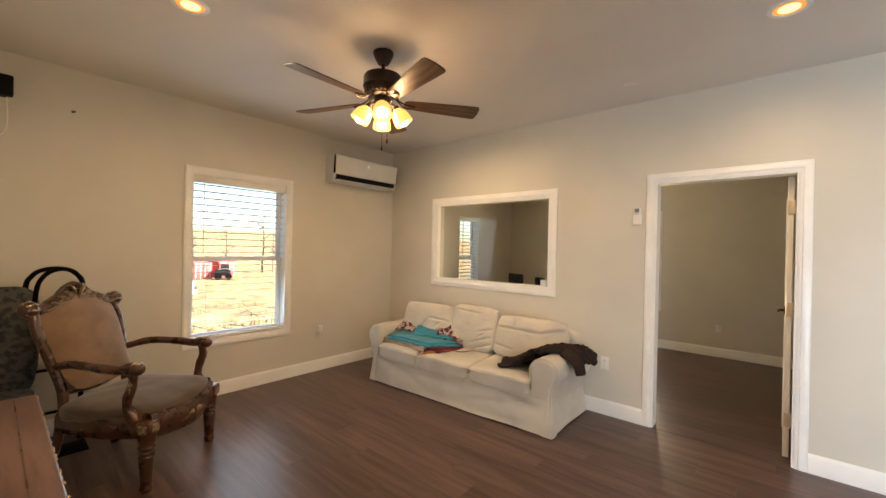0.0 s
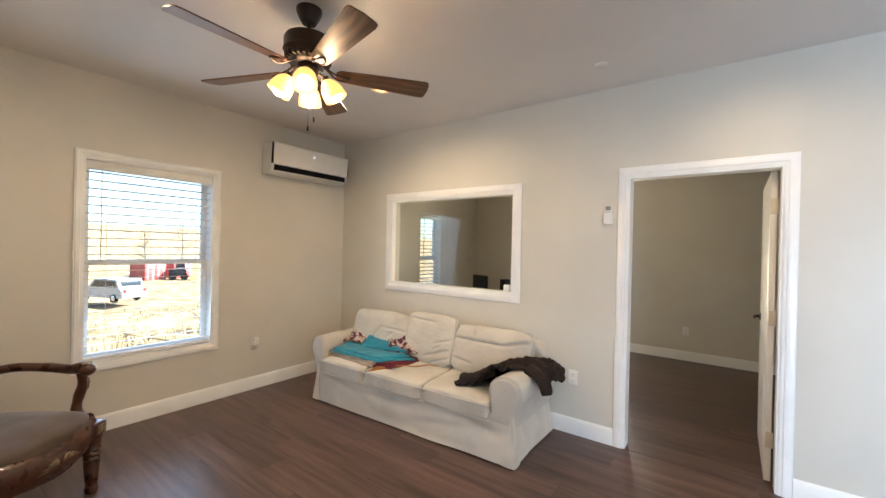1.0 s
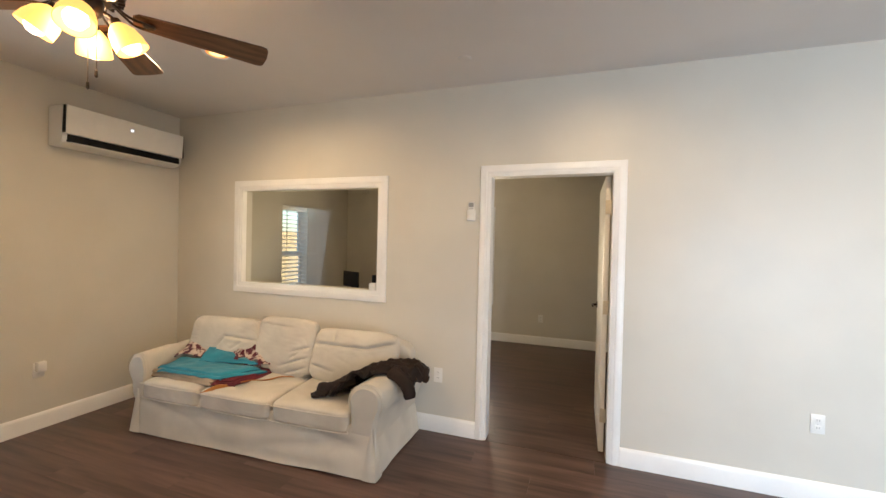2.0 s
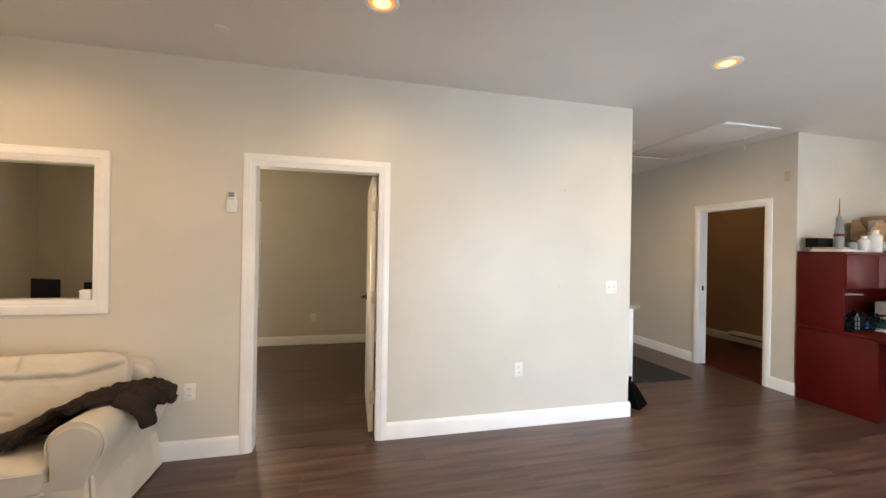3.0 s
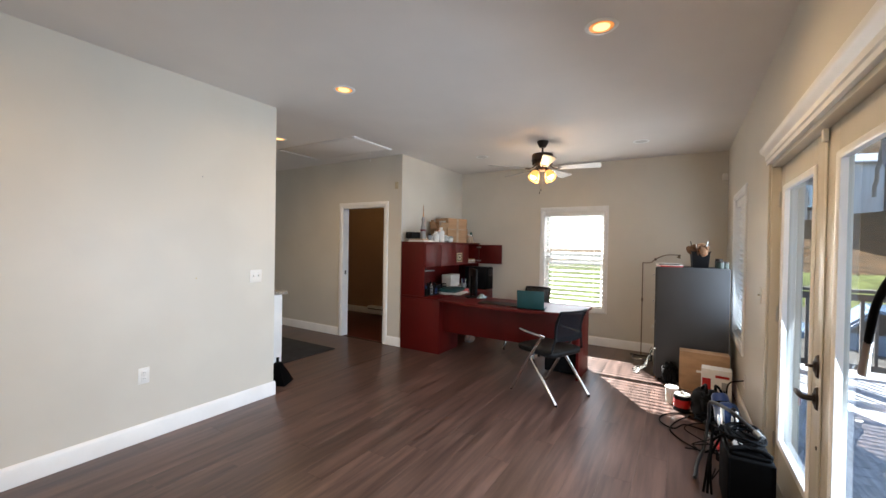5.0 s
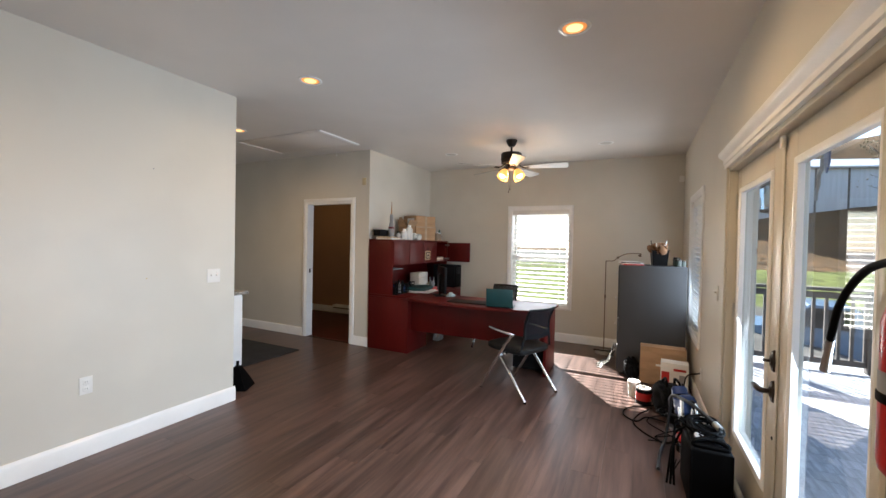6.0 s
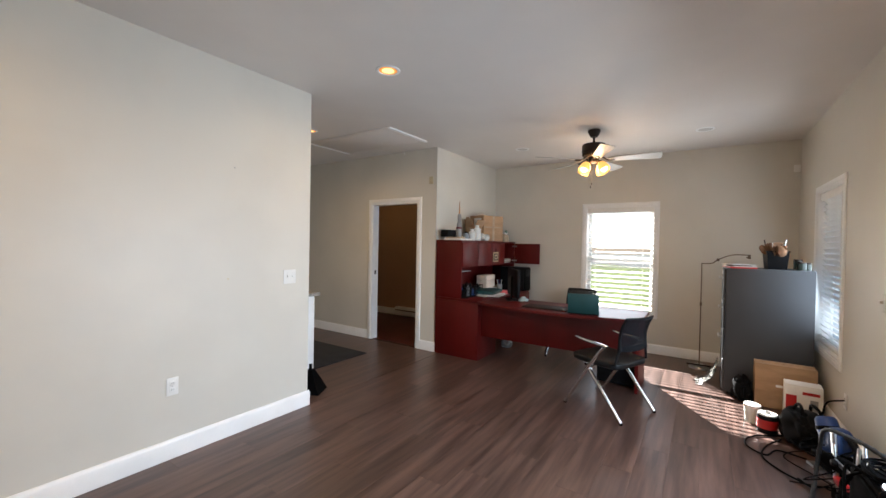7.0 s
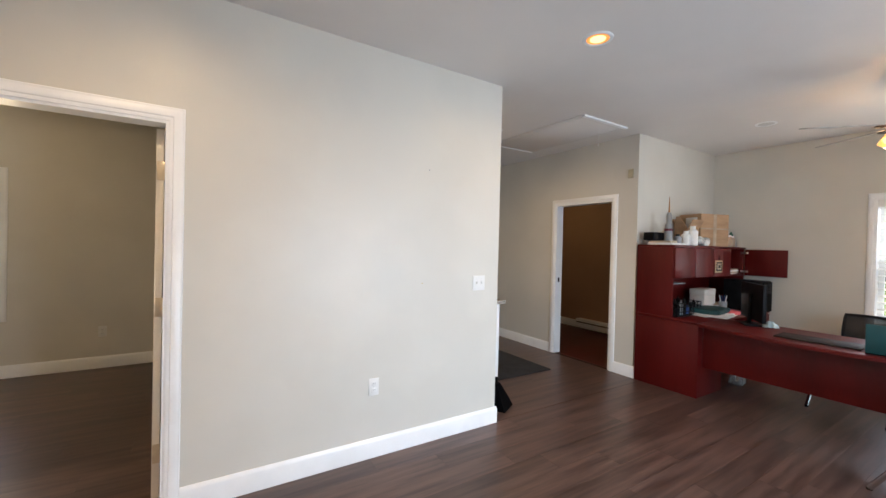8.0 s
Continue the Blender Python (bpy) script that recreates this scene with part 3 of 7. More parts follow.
MESH_BLACK = material("black_mesh_fabric", (0.006, 0.006, 0.007), 0.85, vary=0.15, grain=300, bump=0.4, depth=0.001)
LEATHER = material("black_leatherette", (0.004, 0.004, 0.0045), 0.5, vary=0.15, grain=160, bump=0.2, depth=0.001)
CHROME = material("chrome_tube", (0.72, 0.72, 0.73), 0.14, metal=1.0, vary=0.03, bump=0)
CARDBOARD = material("brown_cardboard", (0.38, 0.235, 0.13), 0.85, vary=0.08, scale=4, grain=90, bump=0.1, stretch=(1, 1, 4))
TEAL = material("teal_cloth", (0.015, 0.215, 0.315), 0.85, vary=0.1, scale=6, grain=220, bump=0.2, depth=0.001, sheen=0.2)
DTEAL = material("dark_teal_cover", (0.006, 0.050, 0.054), 0.55, vary=0.08, grain=140, bump=0.1)
MAROON = material("maroon_cloth", (0.11, 0.012, 0.022), 0.9, vary=0.12, grain=200, bump=0.25, depth=0.001)
BEIGE = material("beige_blanket", (0.42, 0.33, 0.235), 0.95, vary=0.12, grain=160, bump=0.4, depth=0.002)
OCHRE = material("ochre_cloth", (0.40, 0.17, 0.04), 0.9, vary=0.1, grain=200, bump=0.2)
JACKET = material("dark_brown_jacket", (0.020, 0.012, 0.009), 0.7, vary=0.25, scale=8, grain=120, bump=0.25, depth=0.002)
PAPER = material("white_paper", (0.74, 0.73, 0.70), 0.7, vary=0.04, bump=0.03)
RED = material("red_enamel", (0.42, 0.014, 0.012), 0.3, vary=0.06, bump=0.02, coat=0.3)
BLUE = material("blue_tool_plastic", (0.015, 0.05, 0.19), 0.4, vary=0.1, bump=0.05)
RUBBER = material("black_rubber", (0.0022, 0.0022, 0.0025), 0.6, vary=0.1, grain=120, bump=0.2)
GRANITE = material("speckled_granite", (0.35, 0.32, 0.28), 0.2, vary=0.35, scale=90, grain=220, bump=0.02)
MAT = material("charcoal_floor_mat", (0.016, 0.016, 0.018), 0.95, vary=0.25, grain=220, bump=0.5, depth=0.003)
OLD_WOOD = material("worn_reddish_table", (0.135, 0.07, 0.054), 0.4, vary=0.18, scale=3, grain=35, bump=0.08, stretch=(1.2, 12, 1), coat=0.2)
GREY_PRINT = material("grey_scroll_fabric", (0.075, 0.075, 0.072), 0.9, vary=0.3, scale=26, grain=180, bump=0.2, color2=(0.03, 0.035, 0.038), mix_at=(0.42, 0.54))
CLEAR = glass("clear_plastic", (0.85, 0.88, 0.88), 0.1)
GREEN = material("dark_green", (0.01, 0.09, 0.05), 0.6, vary=0.2)
LABEL_GREY = material("grey_label", (0.25, 0.26, 0.27), 0.5)
YELLOW = material("yellow_plastic", (0.55, 0.38, 0.05), 0.5)
PINK = material("coral_cloth", (0.58, 0.11, 0.12), 0.9)


for ma, level in ((BLACK, 0.1), (RUBBER, 0.05), (NET, 0.1), (LEATHER, 0.25), (MESH_BLACK, 0.15), (MAHOGANY, 0.3), (JACKET, 0.25)):
    ma.node_tree.nodes["Principled BSDF"].inputs["Specular IOR Level"].default_value = level


# ---- wall and ceiling fixtures ----
def outlet(at, kind="outlet"):
    """A cover plate facing -y at the origin of the pose."""
    if kind == "outlet":
        o = thing("wall_outlet", at, "white duplex wall outlet on the painted wall", "outlet", "wall outlets")
        part("cover_plate", bbox(-0.036, -0.006, -0.058, 0.036, 0, 0.058, 0.003), PLASTIC, o)
        for s in (-1, 1):
            r = part("receptacle", bbox(-0.017, -0.009, s * 0.022 - 0.016, 0.017, -0.005, s * 0.022 + 0.016, 0.003), PLASTIC, o)
            for dx in (-0.006, 0.006):
                part("slot", bbox(dx - 0.001, -0.0095, s * 0.022 - 0.003, dx + 0.001, -0.0088, s * 0.022 + 0.007, 0), BLACK, r)
        part("screw", revolve(bmesh.new(), [(0, 0.001), (0.0035, 0)], 10, Matrix.Translation((0, -0.006, 0)) @ pose(0, 0, 0, 90, 0, 0)), STEEL, o)
    else:
        o = thing("light_switch", at, "white double toggle light switch plate", "switch")
        part("cover_plate", bbox(-0.058, -0.006, -0.058, 0.058, 0, 0.058, 0.003), PLASTIC, o)
        for s in (-1, 1):
            part("toggle", bbox(s * 0.023 - 0.005, -0.02, -0.004, s * 0.023 + 0.005, -0.006, 0.012, 0.002, m=None), PLASTIC, o)
            part("screw", revolve(bmesh.new(), [(0, 0.001), (0.003, 0)], 10, Matrix.Translation((s * 0.023, -0.006, 0.03)) @ pose(0, 0, 0, 90, 0, 0)), STEEL, o)
    return o


outlet(pose(2.305, NY, 0.475))
outlet(pose(-0.115, NY, 0.455))
outlet(pose(WX0, 3.14, 0.46, 0, 0, 90))
outlet(pose(0.42, BY, 0.40))
plug = thing("plug_adapter", pose(WX0 + 0.0095, 3.14, 0.482, 0, 0, 90), "white plug-in adapter in the wall outlet", "plug adapter")
part("body", bbox(-0.028, -0.045, -0.03, 0.028, 0, 0.045, 0.006), PLASTIC, plug)
outlet(pose(5.274, SY, 0.32, 0, 0, 180))
outlet(pose(3.17, NY, 1.148), "switch")
sw = thing("light_switch", pose(4.60, SY, 1.14, 0, 0, 180), "almond toggle light switch plate beside the French doors", "switch")
part("cover_plate", bbox(-0.036, -0.006, -0.058, 0.036, 0, 0.058, 0.003), CREAM, sw)
part("toggle", bbox(-0.005, -0.02, -0.004, 0.005, -0.006, 0.012, 0.002), CREAM, sw)
solid("thermostat_sensor", bbox(-0.03, -0.02, -0.05, 0.03, 0, 0.05, 0.006), material("yellowed_plastic", (0.52, 0.45, 0.30), 0.5), "small yellowed plastic box high on the hall wall", "wall box", pose(5.445, 4.42, 2.30, 0, 0, -90))
solid("wall_sensor", bbox(-0.03, -0.03, -0.04, 0.03, 0, 0.04, 0.008), PLASTIC, "small white alarm sensor high in the corner", "sensor", pose(WX1, 0.475, 2.40, 0, 0, -90))
rem = thing("remote_control", (0.128, NY, 1.69), "white air conditioner remote in its wall holder", "remote control")
part("holder", bbox(-0.033, -0.024, 0.0, 0.033, 0, 0.085, 0.006), PLASTIC, rem)
body = part("remote", bbox(-0.025, -0.020, 0.02, 0.025, -0.004, 0.145, 0.006), PLASTIC, rem)
part("screen", bbox(-0.019, -0.0215, 0.105, 0.019, -0.019, 0.138, 0.001), LABEL_GREY, body, "grey display")
for k in range(3):
    part("button", bbox(-0.014 + 0.011 * k, -0.0215, 0.088, -0.007 + 0.011 * k, -0.019, 0.096, 0.001), LABEL_GREY, body)
for x, z in ((2.70, 1.98), (2.66, 1.16)):
    solid("wall_mark", revolve(bmesh.new(), [(0, 0.001), (0.003, 0.0008), (0.0045, 0)], 10, pose(0, 0, 0, 90, 0, 0)), LABEL_GREY if z > 1.5 else YELLOW, "small nail hole and scuff in the wall paint", "wall mark", (x, NY, z))
b = revolve(bmesh.new(), [(0, -0.012), (0.03, -0.011), (0.045, -0.006), (0.047, 0)], 24)
solid("ceiling_cover_plate", b, CEILING, "round blank cover plate painted like the ceiling", "cover plate", (0.17, 3.805, CEIL))

hatch = thing("attic_hatch", (4.78, 4.99, CEIL), "white attic hatch with thin trim and pull cord", "attic hatch")
part("panel", bbox(-0.31, -0.66, -0.012, 0.31, 0.66, -0.001, 0.002), CEILING, hatch)
for nm, bx in (("trim_strip", (-0.35, -0.715, -0.02, 0.35, -0.675, -0.001)), ("trim_strip", (-0.35, 0.675, -0.02, 0.35, 0.715, -0.001)), ("trim_strip", (-0.355, -0.672, -0.012, -0.322, 0.672, -0.001)), ("trim_strip", (0.322, -0.672, -0.012, 0.355, 0.672, -0.001))):
    part(nm, bbox(*bx, 0.003), TRIM if bx[1] < -0.7 else CEILING, hatch)
b = bmesh.new()
sweep(b, [(0.22, -0.45, -0.012), (0.222, -0.45, -0.14)], 0.002, 6)
revolve(b, [(0, -0.135), (0.006, -0.14), (0.010, -0.165), (0, -0.17)], 10, Matrix.Translation((0.222, -0.45, 0)))
part("pull_cord", b, PLASTIC, hatch)

# wall air conditioner on the west wall
ac = thing("air_conditioner", (WX0, 3.66, 2.2), "white wall-mounted split air conditioner above the window side", "air conditioner")
L2 = 0.475
b = prism(bmesh.new(), [(0, 0.0), (0.10, 0.0), (0.16, 0.02), (0.175, 0.05), (0.175, 0.10), (0.19, 0.30), (0.16, 0.305), (0, 0.305)], 2 * L2, "y", Matrix.Translation((0, -L2, 0)))
bmesh.ops.bevel(b, geom=b.edges[:], offset=0.006, segments=2, affect="EDGES", clamp_overlap=True)
part("body", b, PLASTIC, ac)
b = prism(bmesh.new(), [(0.186, 0.085), (0.196, 0.085), (0.212, 0.30), (0.200, 0.304)], 2 * L2 - 0.02, "y", Matrix.Translation((0, -L2 + 0.01, 0)))
part("front_panel", b, PLASTIC, ac)
# solid black pieces paint the shade in the outlet slot and the side gaps
part("air_slot", bbox(0.13, -L2 + 0.03, 0.026, 0.186, L2 - 0.03, 0.082, 0.004), BLACK, ac, "black block painted as the shaded air outlet slot")
for y in (-L2 + 0.004, L2 - 0.004):
    part("side_gap_shade", bbox(0.150, y - 0.003, 0.09, 0.203, y + 0.003, 0.298, 0), BLACK, ac, "black strip painted as the shaded gap beside the front panel")
part("louvre", bbox(0.14, -L2 + 0.045, 0.018, 0.192, L2 - 0.045, 0.024, 0.002), PLASTIC, ac)
part("display", bbox(0.205, -0.012, 0.218, 0.2085, 0.012, 0.240, 0.001), glow("ac_digits", (0.9, 0.95, 1.0), 0.10), ac, "small lit temperature display")

# hook and dark fixture on the west wall
b = bmesh.new()
sweep(b, [(0, 0, 0), (0.03, 0, 0), (0.05, 0, -0.012), (0.06, 0.012, -0.006)], 0.006, 8)
solid("wall_hook", b, BRONZE, "small dark metal hook screwed into the wall", "hook", (WX0, 1.02, 2.415))
cam_box = thing("wall_fixture", (WX0, 0.66, 2.44), "small black plastic wall fixture with a white cable", "wall fixture")
part("bracket", bbox(0, -0.03, -0.02, 0.025, 0.03, 0.06, 0.004), BLACK, cam_box)
part("housing", bbox(0.02, -0.06, -0.02, 0.09, 0.06, 0.12, 0.012), BLACK, cam_box)
b = bmesh.new()
sweep(b, smooth_path([(0.03, 0.03, -0.02), (0.02, 0.035, -0.12), (0.015, 0.03, -0.24), (0.012, -0.01, -0.30)], 5), 0.004, 6)
part("cable", b, PLASTIC, cam_box)


# ---- ceiling fans ----
def ceiling_fan(x, y, phase, blade_mat, label, lamps, off):
    fan = thing("ceiling_fan", (x, y, CEIL), label, "ceiling fan", "ceiling fans")
    part("canopy", revolve(bmesh.new(), [(0, 0), (0.066, 0), (0.068, -0.012), (0.060, -0.035), (0.046, -0.062), (0.036, -0.078), (0, -0.080)], 28), BRONZE, fan)
    part("downrod", revolve(bmesh.new(), [(0.012, -0.07), (0.012, -0.165), (0.022, -0.17), (0, -0.172)], 14), BRONZE, fan)
    motor = part("motor", revolve(bmesh.new(), [(0, -0.150), (0.085, -0.150), (0.118, -0.158), (0.126, -0.172), (0.126, -0.225), (0.130, -0.232), (0.122, -0.25), (0.092, -0.285), (0.07, -0.298), (0, -0.298)], 36), BRONZE, fan)
    for k in range(24):
        a = 2 * math.pi * k / 24
        b = bbox(0.088, -0.005, -0.282, 0.120, 0.005, -0.246, 0.002)
        bmesh.ops.transform(b, matrix=pose(0, 0, 0, 0, 0, math.degrees(a)), verts=b.verts[:])
        part("vent_rib", b, BRONZE, motor)
    part("switch_housing", revolve(bmesh.new(), [(0, -0.296), (0.055, -0.296), (0.058, -0.31), (0.052, -0.345), (0.03, -0.365), (0, -0.368)], 24), BRONZE, fan)
    for k in range(5):
        m = pose(0, 0, 0, 0, 0, phase + 72 * k)
        b = bmesh.new()
        for s in (-1, 1):
            sweep(b, smooth_path([(0.080, s * 0.008, -0.290), (0.115, s * 0.014, -0.318), (0.150, s * 0.026, -0.338), (0.185, s * 0.026, -0.341), (0.215, s * 0.006, -0.340)], 4), 0.0065, 8, 0.7)
        revolve(b, [(0, -0.344), (0.020, -0.343), (0.024, -0.338), (0, -0.336)], 14, Matrix.Translation((0.20, 0, 0)))
        arm = part("blade_iron", b, BRONZE, fan, m=m)
        pts = [(0.145, -0.026), (0.165, -0.044), (0.30, -0.055), (0.50, -0.066), (0.635, -0.073), (0.655, -0.068), (0.662, -0.055), (0.668, 0.0), (0.662, 0.055), (0.655, 0.068), (0.635, 0.073), (0.50, 0.066), (0.30, 0.055), (0.165, 0.044), (0.145, 0.026)]
        b = prism(bmesh.new(), pts, 0.007, "z", Matrix.Translation((0, 0, -0.332)))
        bmesh.ops.transform(b, matrix=Matrix.Translation((0, 0, -0.33)) @ pose(0, 0, 0, -13, 0, 0) @ Matrix.Translation((0, 0, 0.33)), verts=b.verts[:])
        part("blade", b, blade_mat, fan, m=m)
    for k in range(lamps):
        m = pose(0, 0, 0, 0, 0, phase + off + 360 / lamps * k)
        b = bmesh.new()
        sweep(b, smooth_path([(0.03, 0, -0.335), (0.06, 0, -0.338), (0.085, 0, -0.352)], 4), 0.008, 8)
        tilt = Matrix.Translation((0.082, 0, -0.352)) @ pose(0, 0, 0, 0, -32, 0)
        revolve(b, [(0.010, 0.0), (0.022, -0.004), (0.024, -0.026), (0.020, -0.028)], 16, tilt)
        part("lamp_arm", b, BRONZE, fan, m=m)
        sh = revolve(bmesh.new(), [(0.023, -0.022), (0.034, -0.032), (0.050, -0.056), (0.059, -0.090), (0.062, -0.128), (0.059, -0.128), (0.056, -0.090), (0.047, -0.056), (0.030, -0.032)], 24, tilt)
        part("shade", sh, SHADE, fan, "lit frosted amber glass shade", m=m)
        part("bulb", revolve(bmesh.new(), [(0, -0.045), (0.018, -0.055), (0.034, -0.085), (0.038, -0.105), (0.030, -0.130), (0.014, -0.142), (0, -0.144)], 18, tilt), BULB, fan, "glowing round bulb", m=m)
    li = new("bulb", bpy.data.lights.new("bulb", "POINT"))
    li.parent = fan
    li.location = (0, 0, -0.44)
    li.data.energy, li.data.color, li.data.shadow_soft_size = FAN * (1.25 if x < 0 else 1), WARM, 0.11
    for dx, ln in ((0.03, 0.21), (-0.022, 0.25)):
        b = bmesh.new()
        sweep(b, [(dx, 0.02, -0.36), (dx, 0.02, -0.36 - ln)], 0.0016, 6)
        revolve(b, [(0, 0.0), (0.005, -0.004), (0.006, -0.028), (0, -0.034)], 10, Matrix.Translation((dx, 0.02, -0.36 - ln)))
        part("pull_chain", b, BRONZE, fan)
    return fan


ceiling_fan(-0.955, 2.31, 56, WALNUT, "dark bronze ceiling fan with walnut blades and four lit glass shades", 4, -6)
ceiling_fan(5.69, 2.395, -12, PALE_BLADE, "dark bronze ceiling fan with pale blades and lit glass shades", 4, -16)


# ---- sofa ----
def ring_loft(rings, cap=True):
    bm = bmesh.new()
    vs = [[bm.verts.new(p) for p in r] for r in rings]
    n = len(vs[0])
    for a, b in zip(vs, vs[1:]):
        for k in range(n):
            bm.faces.new((a[k], a[(k + 1) % n], b[(k + 1) % n], b[k]))
    if cap:
        bm.faces.new(vs[0][::-1])
        bm.faces.new(vs[-1])
    return bm


def cloth(f, nu=30, nv=20, thick=0.008):
    """A thick sheet over f(u, v), u and v from 0 to 1."""
    bm = bmesh.new()
    top = [[Vector(f(i / nu, j / nv)) for j in range(nv + 1)] for i in range(nu + 1)]
    up = [[bm.verts.new(p) for p in row] for row in top]
    lo = []
    for i in range(nu + 1):
        row = []
        for j in range(nv + 1):
            du = top[min(i + 1, nu)][j] - top[max(i - 1, 0)][j]
            dv = top[i][min(j + 1, nv)] - top[i][max(j - 1, 0)]
            n = du.cross(dv)
            n = n.normalized() if n.length > 1e-9 else Vector((0, 0, 1))
            row.append(bm.verts.new(top[i][j] - n * thick))
        lo.append(row)
    for i in range(nu):
        for j in range(nv):
            bm.faces.new((up[i][j], up[i + 1][j], up[i + 1][j + 1], up[i][j + 1]))
            bm.faces.new((lo[i][j], lo[i][j + 1], lo[i + 1][j + 1], lo[i + 1][j]))
    rim = [(i, 0) for i in range(nu)] + [(nu, j) for j in range(nv)] + [(i, nv) for i in range(nu, 0, -1)] + [(0, j) for j in range(nv, 0, -1)]
    for k, (i, j) in enumerate(rim):
        a, b = rim[(k + 1) % len(rim)]
        bm.faces.new((up[i][j], lo[i][j], lo[a][b], up[a][b]))
    return bm


sofa = thing("sofa", pose(-1.297, 3.82, 0, 0, 0, 2.3), "cream slipcovered three-seat sofa with rolled arms and long skirt", "sofa")
HW, FRONT, BACK, SKIRT = 1.0, -0.375, 0.35, 0.325


def fold_line(q, a, b, width, depth):
    """The depth of a tucked crease from a to b in the cloth, with a soft roll beside it."""
    d = Vector((b[0] - a[0], b[1] - a[1]))
    p = Vector((q[0] - a[0], q[1] - a[1]))
    t = min(1.0, max(0.0, p.dot(d) / d.length_squared))
    off = p - d * t
    r = off.length
    side = 1 if d.x * p.y - d.y * p.x > 0 else -1
    fade = min(1.0, 0.25 + 3 * t) * min(1.0, 0.25 + 3 * (1 - t))
    return fade * depth * (math.exp(-(r / width) ** 2) - 0.30 * math.exp(-((r - 2.6 * width) / (1.6 * width)) ** 2) * (1 if side > 0 else 0.2))


outline = []
for (xa, ya), (xb, yb) in (((-HW, FRONT), (HW, FRONT)), ((HW, FRONT), (HW, BACK)), ((HW, BACK), (-HW, BACK)), ((-HW, BACK), (-HW, FRONT))):
    n = 110 if abs(xb - xa) > 1 else 44
    for k in range(n):
        outline.append((xa + (xb - xa) * k / n, ya + (yb - ya) * k / n))
# long sagging folds across the front of the skirt: from, to, width, depth in (x, z)
SAGS = (((-0.98, 0.27), (-0.30, 0.11), 0.035, 0.017), ((0.95, 0.22), (0.10, 0.09), 0.035, 0.018), ((-0.30, 0.05), (0.75, 0.04), 0.04, 0.014), ((0.30, 0.30), (0.93, 0.17), 0.030, 0.015), ((-0.60, 0.20), (0.15, 0.19), 0.03, 0.010))
DROPS = (((-0.25, 0.31), (-0.12, 0.03), 0.035, 0.010), ((0.05, 0.31), (0.12, 0.06), 0.04, 0.010), ((0.28, 0.30), (0.24, 0.02), 0.035, 0.010))
rings = []
for i in range(17):
    z = 0.012 + (SKIRT - 0.012) * i / 16
    drop = 1 - z / SKIRT
    ring = []
    for x, y in outline:
        front = y < FRONT + 1e-4
        out = 0.030 * drop + 0.010 * drop * noise.noise(Vector((x * 2.6, y * 3.2, 1.7 + z)))
        if front:
            out += 0.02 * drop * (1 - (x / HW) ** 2) - sum(fold_line((x, z), *s) for s in SAGS)
            px, py = x + 0.03 * drop * (x / HW) ** 11, y - out
        elif y > BACK - 1e-4:
            px, py = x, y
        else:
            back = (y - FRONT) / (BACK - FRONT)
            out += 0.03 * back * drop - sum(fold_line((y, z), *s) for s in DROPS)
            px, py = x + (1 if x > 0 else -1) * out, y - 0.03 * drop * (1 - back) ** 11
        ring.append((px, py, z + 0.005 * noise.noise(Vector((x * 2, y * 2, 9))) * (i == 0)))
    rings.append(ring)
part("skirt", ring_loft(rings), LINEN, sofa)
ARM_X = 0.945
for s in (-1, 1):
    # the box pleat at the front corner: two flaps that part towards the floor
    for face in (0, 1):
        def flap(u, v, face=face, s=s):
            z = 0.33 - 0.322 * v
            w = 0.012 + 0.085 * v
            a = (u - 0.12) * w
            lift = 0.006 + 0.014 * v + 0.006 * math.sin(3.1 * u)
            if face == 0:
                return (s * (HW + 0.03 * v - a), FRONT - lift - 0.014 * v, z)
            return (s * (HW + lift + 0.016 * v), FRONT - 0.022 * v + a, z)
        part("pleat", cloth(flap, 8, 12, 0.006), LINEN, sofa)
    arm_x, inner = (ARM_X, 1.0) if s > 0 else (0.995, 0.55)
    prof = [(-0.112, 0.24), (-0.112, 0.40)] + [(0.002 + 0.120 * math.cos(q), 0.484 + 0.118 * math.sin(q)) for q in (math.pi + 0.3 - (math.pi + 0.85) * k / 22 for k in range(23))] + [(0.074, 0.36), (0.066, 0.24)]
    rr = []
    for k in range(29):
        y = FRONT - 0.012 + 0.70 * k / 28
        grow = 1 - 0.20 * max(0, 1 - k / 1.2) ** 2
        ring = []
        for x, z in prof:
            w = 0.006 * noise.noise(Vector((x * 9 + 5 * s, y * 6, z * 8)))
            w -= fold_line((y, z), (FRONT + 0.02, 0.43), (FRONT + 0.36, 0.60), 0.012, 0.010) + fold_line((y, z), (FRONT + 0.05, 0.38), (FRONT + 0.50, 0.47), 0.012, 0.010)
            ring.append((s * (arm_x + (x * grow if x > 0 else x * grow * inner) + 0.085 * (y - FRONT) * (0.8 if z > 0.35 else 0.25)) + s * w, y, 0.47 + (z - 0.47) * grow + w))
        rr.append(ring)
    arm_part = part("arm", ring_loft(rr), LINEN, sofa)
    seam = [(s * (arm_x + x * 0.98 * (1 if x > 0 else inner)), FRONT - 0.004, 0.47 + (z - 0.47) * 0.985) for x, z in prof[1:-2]]
    part("piping", sweep(bmesh.new(), seam, 0.0035, 6), LINEN, arm_part)
    part("front_panel", bbox(s * arm_x - 0.05, FRONT - 0.010, 0.28, s * arm_x + 0.05, FRONT + 0.02, 0.44, 0.008), LINEN, arm_part)
part("backrest", cushion(2.06, 0.18, 0.60, 18, 0.0, 0.008, 2, 7, Matrix.Translation((0, 0.255, 0.46))), LINEN, sofa)
